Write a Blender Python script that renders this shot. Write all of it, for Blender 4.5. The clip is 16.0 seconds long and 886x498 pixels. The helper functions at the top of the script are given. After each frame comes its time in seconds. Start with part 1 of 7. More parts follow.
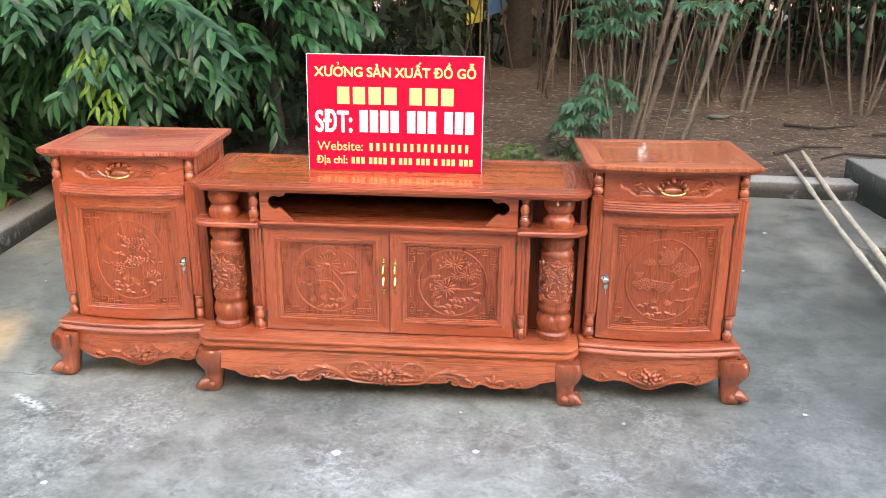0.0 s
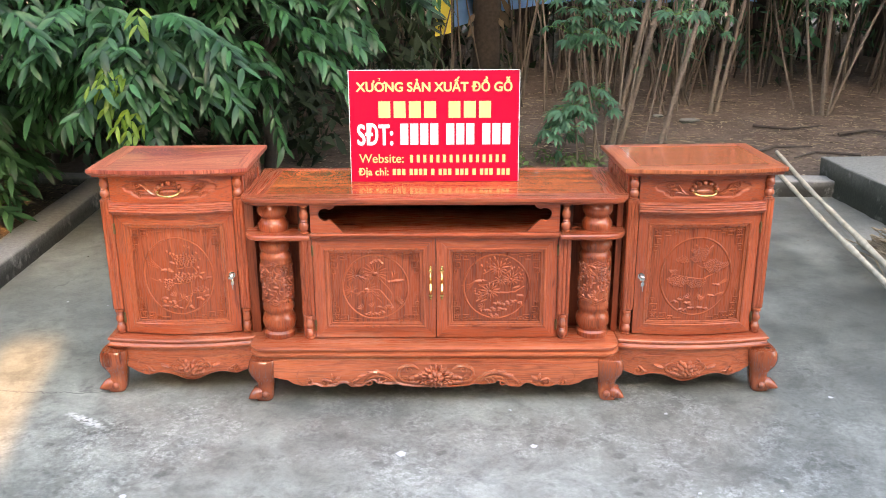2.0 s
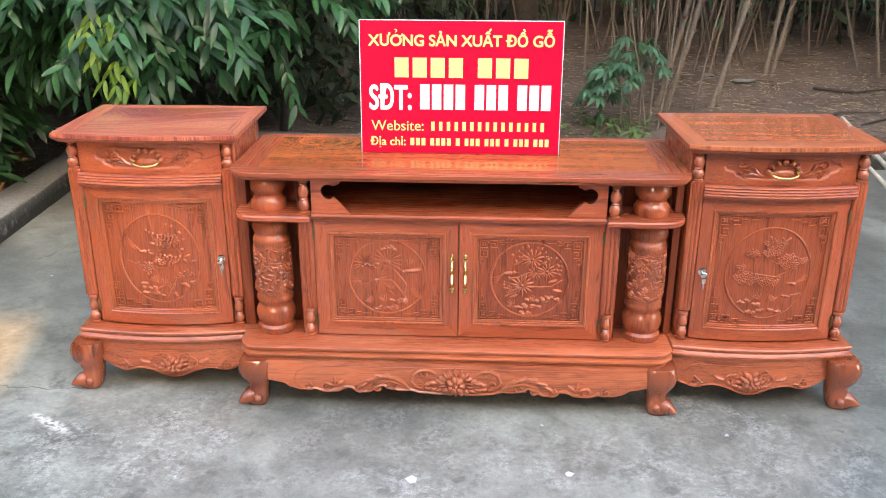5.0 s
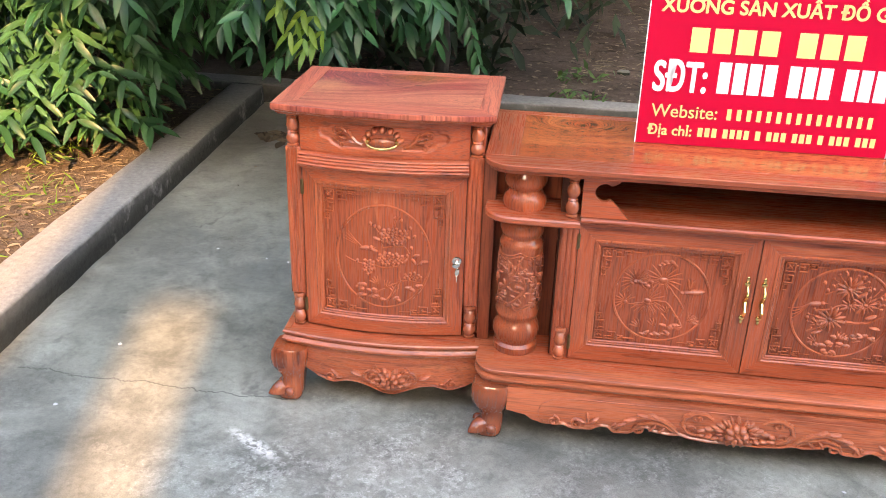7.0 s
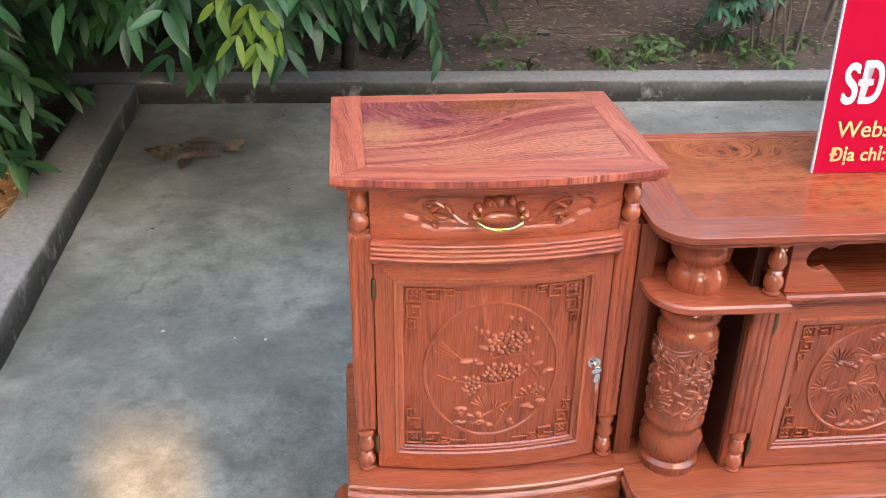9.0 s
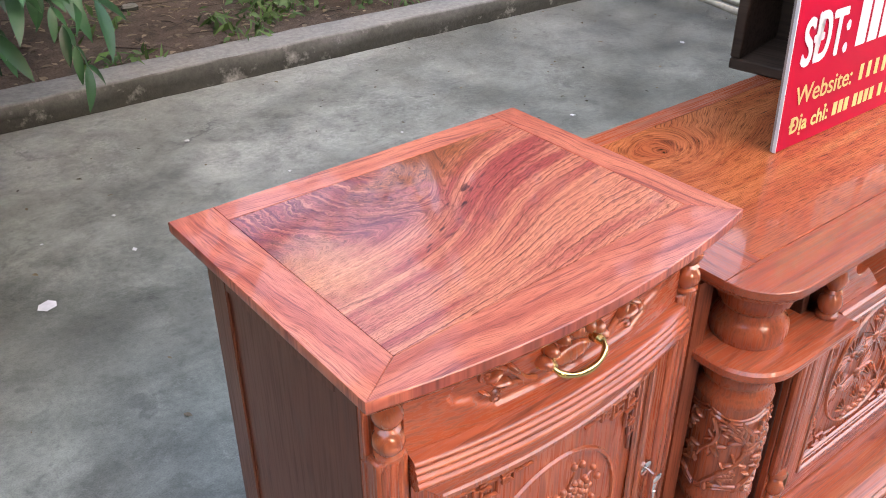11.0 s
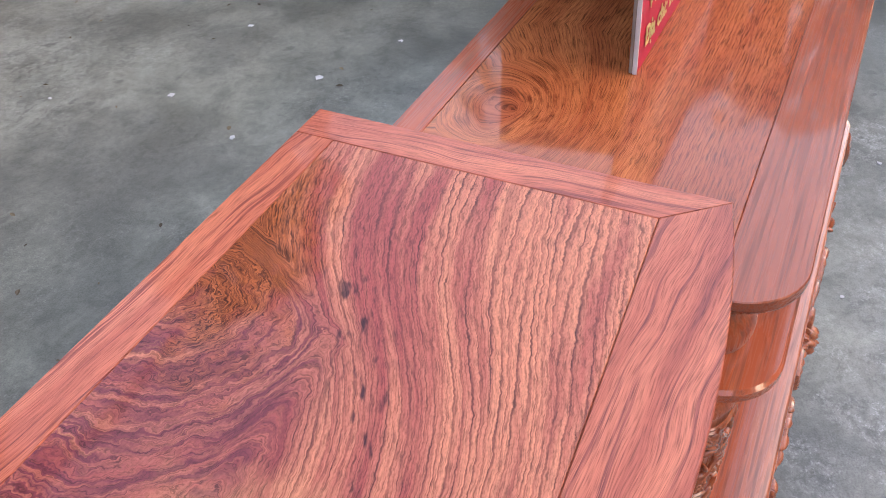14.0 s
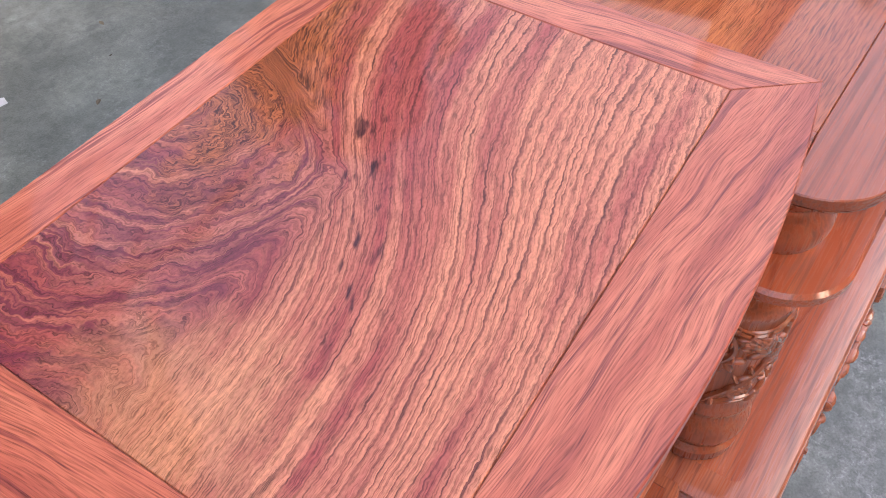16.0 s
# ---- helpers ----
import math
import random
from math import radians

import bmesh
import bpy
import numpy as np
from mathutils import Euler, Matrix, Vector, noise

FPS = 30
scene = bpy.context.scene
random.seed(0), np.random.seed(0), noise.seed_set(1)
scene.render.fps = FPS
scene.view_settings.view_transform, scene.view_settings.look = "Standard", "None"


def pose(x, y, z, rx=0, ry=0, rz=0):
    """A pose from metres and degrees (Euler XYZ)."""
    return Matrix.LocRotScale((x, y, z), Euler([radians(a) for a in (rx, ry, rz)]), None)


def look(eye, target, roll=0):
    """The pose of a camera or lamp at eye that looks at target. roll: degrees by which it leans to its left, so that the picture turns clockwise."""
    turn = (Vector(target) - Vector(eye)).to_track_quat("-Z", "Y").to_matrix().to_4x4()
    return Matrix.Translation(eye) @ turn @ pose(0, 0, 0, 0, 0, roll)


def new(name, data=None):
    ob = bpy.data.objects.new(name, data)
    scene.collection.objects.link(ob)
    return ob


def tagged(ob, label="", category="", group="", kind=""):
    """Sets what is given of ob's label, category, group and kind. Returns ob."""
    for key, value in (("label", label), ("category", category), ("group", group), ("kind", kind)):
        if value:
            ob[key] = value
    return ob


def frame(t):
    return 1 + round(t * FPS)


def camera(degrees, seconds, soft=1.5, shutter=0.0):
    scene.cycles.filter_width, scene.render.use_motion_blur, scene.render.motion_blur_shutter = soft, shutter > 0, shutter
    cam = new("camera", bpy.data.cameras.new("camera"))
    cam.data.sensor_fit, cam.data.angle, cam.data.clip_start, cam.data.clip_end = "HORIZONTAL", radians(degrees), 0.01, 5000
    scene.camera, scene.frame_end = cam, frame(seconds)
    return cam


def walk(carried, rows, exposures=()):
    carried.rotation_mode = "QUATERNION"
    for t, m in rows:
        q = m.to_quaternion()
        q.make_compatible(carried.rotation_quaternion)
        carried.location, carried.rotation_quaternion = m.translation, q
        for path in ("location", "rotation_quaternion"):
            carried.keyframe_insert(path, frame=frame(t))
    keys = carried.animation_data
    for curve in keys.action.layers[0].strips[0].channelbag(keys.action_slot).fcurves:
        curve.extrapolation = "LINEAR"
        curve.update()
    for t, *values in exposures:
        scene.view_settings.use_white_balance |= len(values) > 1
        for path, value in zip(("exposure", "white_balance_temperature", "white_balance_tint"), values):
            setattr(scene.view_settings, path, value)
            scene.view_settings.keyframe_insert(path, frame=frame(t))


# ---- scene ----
cam = camera(53.2, 16.0, soft=0.95)
PATH = [
    (0, (0.471, -2.691, 1.47), (0.281, -0.805, 0.831), 0.6),
    (0.5, (0.412, -2.805, 1.489), (0.245, -0.911, 0.868), 0.4),
    (1, (0.24, -2.861, 1.521), (0.118, -0.965, 0.897), -1.0),
    (1.5, (0.142, -2.861, 1.518), (0.068, -0.963, 0.893), -0.7),
    (2, (0.138, -2.835, 1.497), (0.07, -0.934, 0.879), -0.3),
    (2.5, (0.153, -2.695, 1.492), (0.074, -0.803, 0.848), -0.6),
    (3, (0.238, -2.44, 1.466), (0.102, -0.556, 0.809), -0.7),
    (3.2, (0.25, -2.368, 1.477), (0.097, -0.494, 0.796), -0.7),
    (5.3, (0.077, -2.352, 1.432), (-0.047, -0.488, 0.717), 0.7),
    (5.5, (0.022, -2.367, 1.43), (-0.093, -0.501, 0.718), 1.1),
    (6, (-0.092, -2.277, 1.415), (-0.237, -0.422, 0.681), 1.5),
    (6.5, (-0.234, -2.04, 1.422), (-0.499, -0.219, 0.638), 0.6),
    (7, (-0.446, -1.913, 1.404), (-0.725, -0.115, 0.575), 1.8),
    (7.5, (-0.73, -1.804, 1.422), (-0.867, -0.009, 0.549), 1.8),
    (8, (-0.861, -1.588, 1.393), (-0.961, 0.195, 0.492), -0.7),
    (8.5, (-0.951, -1.351, 1.403), (-1.017, 0.42, 0.476), -1.1),
    (8.7, (-1.012, -1.294, 1.393), (-1.013, 0.477, 0.465), -0.3),
    (10.8, (-1.438, -0.486, 1.34), (-0.556, 0.979, 0.303), -0.9),
    (11, (-1.481, -0.427, 1.344), (-0.479, 0.95, 0.295), -0.2),
    (11.5, (-1.5, -0.356, 1.337), (-0.351, 0.88, 0.264), 1.1),
    (12, (-1.422, -0.259, 1.322), (-0.256, 0.925, 0.209), 0.7),
    (12.5, (-1.301, -0.136, 1.316), (-0.157, 1.007, 0.14), -0.8),
    (13, (-1.309, 0.01, 1.308), (-0.057, 0.974, 0.082), -1.6),
    (13.5, (-1.304, 0.06, 1.298), (0.029, 0.846, 0.031), -2.0),
    (14, (-1.285, 0.051, 1.292), (0.058, 0.768, -0.004), -1.8),
    (14.5, (-1.282, 0.048, 1.281), (0.047, 0.722, -0.053), -2.1),
    (15, (-1.28, 0.054, 1.268), (0.011, 0.705, -0.114), -2.3),
    (15.5, (-1.27, 0.062, 1.255), (-0.056, 0.711, -0.196), -2.4),
    (16, (-1.218, 0.025, 1.242), (-0.184, 0.817, -0.275), -1.3),
]
walk(cam, [(t, look(eye, target, roll)) for t, eye, target, roll in PATH], exposures=((0.0, 3.92, 9000, 16), (5.5, 3.86, 8800, 16), (7.5, 3.72, 8350, 16), (8.7, 3.62, 8050, 16), (11.0, 3.58, 8600, 20), (12.0, 3.42, 8800, 21), (12.6, 3.07, 8900, 21), (13.2, 3.13, 8900, 21), (14.5, 3.18, 8800, 21), (15.0, 3.2, 8750, 21), (15.5, 3.01, 8850, 22), (16.0, 3.26, 8650, 20)))

# ---- world and sun ----
SUN_EL, SUN_AZ = 26.0, 166.5      # degrees; azimuth from +y towards +x
world = bpy.data.worlds.new("sky")
scene.world = world
world.use_nodes = True
sky = world.node_tree.nodes.new("ShaderNodeTexSky")
sky.sky_type = 'NISHITA'
sky.sun_disc = False
sky.sun_elevation = radians(SUN_EL)
sky.sun_rotation = radians(SUN_AZ)
sky.air_density, sky.dust_density = 1.0, 1.8
world.node_tree.links.new(sky.outputs[0], world.node_tree.nodes["Background"].inputs[0])
world.node_tree.nodes["Background"].inputs[1].default_value = 0.15
sun_dir = Vector((math.sin(radians(SUN_AZ)) * math.cos(radians(SUN_EL)), math.cos(radians(SUN_AZ)) * math.cos(radians(SUN_EL)), math.sin(radians(SUN_EL))))
sun = new("sun", bpy.data.lights.new("sun", 'SUN'))
sun.data.energy, sun.data.angle, sun.data.color = 1.6, radians(1.0), (1.0, 0.62, 0.31)
sun.matrix_basis = look(sun_dir * 30, (0, 0, 0))

# ---- materials ----
class Nodes:
    """A node material in the making."""
    def __init__(s, name, rough=0.5, metal=0.0, coat=0.0, coat_rough=0.05, spec=0.5):
        s.m = bpy.data.materials.new(name)
        s.m.use_nodes = True
        s.t = s.m.node_tree
        s.b = s.t.nodes["Principled BSDF"]
        s.put("Roughness", rough), s.put("Metallic", metal), s.put("Coat Weight", coat), s.put("Coat Roughness", coat_rough), s.put("Specular IOR Level", spec)

    def put(s, key, v):
        s.plug(s.b.inputs[key], v)

    def plug(s, socket, v):
        if isinstance(v, bpy.types.NodeSocket):
            s.t.links.new(v, socket)
        elif isinstance(v, tuple) and len(v) == 3 and socket.type == 'RGBA':
            socket.default_value = (*v, 1)
        else:
            socket.default_value = v

    def node(s, kind):
        return s.t.nodes.new("ShaderNode" + kind)

    def obj(s):
        return s.node("TexCoord").outputs["Object"]

    def place(s):
        return s.node("NewGeometry").outputs["Position"]

    def rand(s):
        return s.node("ObjectInfo").outputs["Random"]

    def island(s):
        return s.node("NewGeometry").outputs["Random Per Island"]

    def vmath(s, op, a, b=(0, 0, 0)):
        n = s.node("VectorMath")
        n.operation = op
        s.plug(n.inputs[0], a), s.plug(n.inputs[1], b)
        return n.outputs["Value"] if op in ('LENGTH', 'DISTANCE') else n.outputs["Vector"]

    def math(s, op, a, b=0.0, clamp=False):
        n = s.node("Math")
        n.operation, n.use_clamp = op, clamp
        s.plug(n.inputs[0], a), s.plug(n.inputs[1], b)
        return n.outputs[0]

    def split(s, v):
        n = s.node("SeparateXYZ")
        s.plug(n.inputs[0], v)
        return n.outputs

    def join(s, x, y, z):
        n = s.node("CombineXYZ")
        s.plug(n.inputs[0], x), s.plug(n.inputs[1], y), s.plug(n.inputs[2], z)
        return n.outputs[0]

    def scale(s, v, by, at=(0, 0, 0)):
        n = s.node("Mapping")
        s.plug(n.inputs["Vector"], v), s.plug(n.inputs["Scale"], by), s.plug(n.inputs["Location"], at)
        return n.outputs[0]

    def noise(s, v, scale, detail=3.0, rough=0.5, warp=0.0, color=False):
        n = s.node("TexNoise")
        s.plug(n.inputs["Vector"], v), s.plug(n.inputs["Scale"], scale), s.plug(n.inputs["Detail"], detail)
        s.plug(n.inputs["Roughness"], rough), s.plug(n.inputs["Distortion"], warp)
        return n.outputs["Color" if color else "Fac"]

    def cells(s, v, scale, feature='F1'):
        n = s.node("TexVoronoi")
        n.feature = feature
        s.plug(n.inputs["Vector"], v), s.plug(n.inputs["Scale"], scale)
        return n.outputs["Distance"]

    def ramp(s, f, stops):
        n = s.node("ValToRGB")
        while len(n.color_ramp.elements) < len(stops):
            n.color_ramp.elements.new(0.5)
        for e, (p, c) in zip(n.color_ramp.elements, stops):
            e.position, e.color = p, ((c, c, c, 1) if isinstance(c, (int, float)) else (*c, 1))
        s.plug(n.inputs[0], f)
        return n.outputs[0]

    def mix(s, f, a, b, how='MIX'):
        n = s.node("Mix")
        n.data_type, n.blend_type = 'RGBA', how
        s.plug(n.inputs[0], f), s.plug(n.inputs[6], a), s.plug(n.inputs[7], b)
        return n.outputs[2]

    def bump(s, h, strength, dist=0.002):
        n = s.node("Bump")
        s.plug(n.inputs["Height"], h)
        n.inputs["Strength"].default_value, n.inputs["Distance"].default_value = strength, dist
        s.put("Normal", n.outputs[0])


def plain(name, col, rough=0.5, metal=0.0, vary=0.15, size=30.0, bump=0.0, coat=0.0, spec=0.5):
    g = Nodes(name, rough, metal, coat, spec=spec)
    n = g.noise(g.obj(), size, 4.0, 0.6)
    g.put("Base Color", g.mix(vary, col, g.ramp(n, [(0.3, tuple(c * 0.3 for c in col)), (0.7, tuple(min(1, c * 1.5) for c in col))])))
    if bump:
        g.bump(n, bump, 0.003)
    return g.m


def wood(name, axis, dark, mid, light, bands=42.0, along=2.2, rough=0.24, coat=0.6, streak=0.6, fibre=7.0, steps=(0.30, 0.44, 0.58, 0.73)):
    """Lacquered rosewood with grain along one axis of the thing."""
    g = Nodes(name, rough, coat=coat, coat_rough=0.05, spec=0.3)
    v = g.vmath('ADD', g.obj(), g.scale(g.join(g.rand(), g.rand(), g.rand()), (7.3, 3.1, 5.7)))
    v2 = g.vmath('ADD', v, g.scale(g.noise(v, 4.0, 2.0, color=True), (3.0 / max(bands, 43.0),) * 3))
    s = [bands] * 3
    s[axis] = along
    f = [bands * fibre] * 3
    f[axis] = along * fibre * 0.7
    b = g.noise(g.scale(v2, tuple(s)), 1.0, 5.0, 0.6, 0.5)
    fib = g.noise(g.scale(v, tuple(f)), 1.0, 2.0)
    c = g.ramp(b, list(zip(steps, (dark, mid, mid, light))))
    c = g.mix(streak, c, g.ramp(fib, [(0.34, 0.35), (0.5, 1.0)]), 'MULTIPLY')
    big = g.noise(v, 1.7, 1.0)
    c = g.mix(0.45, c, g.ramp(big, [(0.32, 0.5), (0.62, 1.0)]), 'MULTIPLY')
    g.put("Base Color", c)
    g.put("Roughness", g.ramp(fib, [(0.3, rough + 0.12), (0.6, rough)]))
    g.bump(fib, 0.06, 0.001)
    return g.m


RED, ORANGE, DEEP = (0.43, 0.096, 0.043), (0.54, 0.150, 0.068), (0.21, 0.041, 0.020)
wood_x = wood("rosewood_along_x", 0, DEEP, RED, ORANGE)
wood_y = wood("rosewood_along_y", 1, DEEP, RED, ORANGE)
wood_z = wood("rosewood_along_z", 2, DEEP, RED, ORANGE)
long_x = wood("rosewood_long_rail_along_x", 0, DEEP, RED, ORANGE, 90.0, 2.4, 0.24, 0.5, 0.6, 4.0)
long_y = wood("rosewood_long_rail_along_y", 1, DEEP, RED, ORANGE, 90.0, 2.4, 0.24, 0.5, 0.6, 4.0)
wood_carved = wood("rosewood_carved", 2, (0.25, 0.052, 0.023), (0.44, 0.106, 0.046), (0.54, 0.148, 0.065), 26.0, 2.4, 0.20, 1.0, 0.45)
wood_panel = wood("rosewood_door_panel", 2, (0.19, 0.038, 0.018), (0.37, 0.081, 0.036), (0.45, 0.115, 0.051), 30.0, 2.0, 0.26, 0.4, 0.6)
wood_turned = wood("rosewood_turned", 2, (0.20, 0.040, 0.018), (0.39, 0.090, 0.039), (0.50, 0.132, 0.058), 34.0, 2.4, 0.26, 0.5, 0.55)
# darker than the outer rosewood, rough and without a coat
wood_matt = wood("matt_rosewood", 2, (0.12, 0.026, 0.013), (0.26, 0.060, 0.027), (0.34, 0.092, 0.042), 42.0, 2.2, 0.45, 0.0, 0.5)
# kept dark so that the unseen house shows little in the lacquer
wall_mat = plain("dark_unseen_wall", (0.10, 0.085, 0.07), 0.9, 0.0, 0.5, 2.0)
# darker copy of the rosewood, with the outer sides' shade in its colour
wood_side = wood("shaded_side_panels", 2, (0.085, 0.021, 0.011), (0.150, 0.039, 0.019), (0.19, 0.055, 0.027), 30.0, 2.2, 0.28, 0.25, 0.35)
wood_foot = wood("rosewood_foot", 2, (0.13, 0.027, 0.013), (0.32, 0.076, 0.033), (0.42, 0.115, 0.050), 30.0, 2.4, 0.2, 0.9, 0.5)
# much darker rosewood: the deep niche's shade is put into its colour
wood_inner = wood("shaded_inner_boards", 0, (0.045, 0.014, 0.008), (0.075, 0.022, 0.012), (0.10, 0.032, 0.017), 40.0, 2.0, 0.5, 0.0, 0.3)
wood_light = wood("rosewood_apron", 0, (0.30, 0.064, 0.029), (0.50, 0.128, 0.057), (0.58, 0.172, 0.078), 34.0, 1.8, 0.26, 0.7, 0.6)
wood_stool = wood("stained_softwood", 1, (0.035, 0.020, 0.013), (0.07, 0.042, 0.028), (0.11, 0.07, 0.048), 20.0, 1.6, 0.6, 0.0, 0.4)


def figured(name, x0, y0, sx, sy, size, tilt, tan, brown, dark, rings, lines, coat):
    """A veneer-like board: fine jagged stripes along x that swirl round (x0, y0)."""
    g = Nodes(name, 0.24, coat=coat, coat_rough=0.06, spec=0.15)
    v = g.obj()
    xyz = g.split(v)
    d = g.vmath('LENGTH', g.join(g.math('MULTIPLY', g.math('SUBTRACT', xyz[0], x0), sx), g.math('MULTIPLY', g.math('SUBTRACT', xyz[1], y0), sy), 0.0))
    near = g.ramp(d, [(0.0, 1.0), (0.25, 0.80), (0.55, 0.35), (1.0, 0.05)])
    wild = g.math('SUBTRACT', g.noise(v, 6.0, 2.0, 0.5, 0.3), 0.5)
    jag = g.math('SUBTRACT', g.noise(g.scale(v, (60.0, 34.0, 1.0)), 1.0, 3.0, 0.6), 0.5)
    y = g.math('ADD', xyz[1], g.math('MULTIPLY', g.math('MULTIPLY', wild, near), size))
    y = g.math('ADD', y, g.math('MULTIPLY', xyz[0], tilt))
    y = g.math('ADD', y, g.math('MULTIPLY', near, 0.19))
    y = g.math('ADD', y, g.math('MULTIPLY', jag, 0.0036))
    wig = g.noise(g.join(g.math('MULTIPLY', xyz[0], 5.0), g.math('MULTIPLY', y, 26.0), 0.0), 1.0, 2.0, 0.5)
    phase = g.math('ADD', g.math('MULTIPLY', y, rings), g.math('MULTIPLY', wig, rings * 0.018))
    saw = g.math('FRACT', phase)
    each = g.noise(g.join(g.math('FLOOR', phase), g.math('MULTIPLY', xyz[0], 13.0), 0.0), 1.7, 2.0)
    wide = g.noise(g.join(g.math('MULTIPLY', xyz[0], 1.6), g.math('MULTIPLY', y, 20.0), 3.0), 1.0, 3.0, 0.55)
    late = g.ramp(saw, [(0.0, 0.45), (0.07, 0.0), (0.58, 0.05), (0.80, 0.35), (0.90, 1.0), (0.97, 1.0)])
    second = g.ramp(g.math('FRACT', g.math('MULTIPLY', phase, 2.7)), [(0.0, 0.0), (0.70, 0.0), (0.90, 1.0), (1.0, 0.3)])
    c = g.mix(g.ramp(wide, [(0.38, 1.0), (0.64, 0.0)]), tan, brown)
    late = g.math('MULTIPLY', late, g.ramp(d, [(0.0, 0.25), (0.45, 0.5), (0.9, 1.0)]))
    c = g.mix(g.math('MULTIPLY', late, g.ramp(each, [(0.36, 0.95 * lines), (0.64, 0.38 * lines)])), c, dark)
    c = g.mix(g.math('MULTIPLY', second, g.ramp(each, [(0.36, 0.0), (0.70, 0.55)])), c, brown)
    pores = g.noise(g.scale(g.join(xyz[0], y, 0.0), (26.0, 600.0, 1.0)), 1.0, 3.0, 0.6)
    c = g.mix(0.85, c, g.ramp(pores, [(0.37, 0.30), (0.50, 1.0)]), 'MULTIPLY')
    fleck = g.noise(g.scale(g.join(xyz[0], y, 0.0), (45.0, 420.0, 1.0)), 1.0, 3.0, 0.7, 0.4)
    c = g.mix(0.65 * lines, c, g.ramp(fleck, [(0.36, (0.42, 0.30, 0.36)), (0.47, (0.95, 0.95, 0.95)), (0.66, (1.3, 1.35, 1.25))]), 'MULTIPLY')
    knots = g.noise(g.join(g.math('MULTIPLY', xyz[0], 26.0), g.math('MULTIPLY', y, 60.0), 0.0), 1.0, 4.0, 0.65, 0.5)
    c = g.mix(near, c, g.ramp(knots, [(0.36, (0.36, 0.24, 0.26)), (0.52, (1.0, 1.0, 1.0))]), 'MULTIPLY')
    g.put("Base Color", c)
    g.bump(pores, 0.04, 0.001)
    return g.m


def rail(name, axis, tones, vein_tone):
    """Lacquered rail: fine pale streaks and dark veins that waver, all along one axis."""
    g = Nodes(name, 0.30, coat=0.45, coat_rough=0.05, spec=0.15)
    v = g.vmath('ADD', g.obj(), g.scale(g.join(g.rand(), g.rand(), 0.0), (5.3, 3.7, 0.0)))
    p = g.split(v)
    l, a = p[axis], p[1 - axis]
    slow = g.math('SUBTRACT', g.noise(g.join(g.math('MULTIPLY', l, 5.0), g.math('MULTIPLY', a, 14.0), 0.0), 1.0, 2.0), 0.5)
    a = g.math('ADD', a, g.math('ADD', g.math('MULTIPLY', slow, 0.035), g.math('MULTIPLY', l, 0.06)))
    lay = lambda across, down, d=2.0: g.noise(g.join(g.math('MULTIPLY', l, down), g.math('MULTIPLY', a, across), 0.0), 1.0, d, 0.6)
    wide, vein, hair = lay(26.0, 1.6), lay(260.0, 5.0, 3.0), lay(1100.0, 40.0)
    c = g.ramp(wide, list(zip((0.33, 0.48, 0.66), tones)))
    c = g.mix(g.ramp(vein, [(0.37, 0.8), (0.46, 0.0)]), c, vein_tone)
    c = g.mix(0.9, c, g.ramp(hair, [(0.33, 0.5), (0.5, 1.0), (0.68, 1.25)]), 'MULTIPLY')
    g.put("Base Color", c)
    g.bump(hair, 0.04, 0.001)
    return g.m


SALMON = ((0.31, 0.066, 0.046), (0.45, 0.115, 0.070), (0.55, 0.165, 0.098)), (0.20, 0.043, 0.038)
BROWN = ((0.28, 0.066, 0.030), (0.38, 0.104, 0.045), (0.45, 0.136, 0.058)), (0.20, 0.046, 0.024)
rail_x, rail_y = rail("rosewood_rail_along_x", 0, *SALMON), rail("rosewood_rail_along_y", 1, *SALMON)
brown_x, brown_y = rail("brown_rail_along_x", 0, *BROWN), rail("brown_rail_along_y", 1, *BROWN)


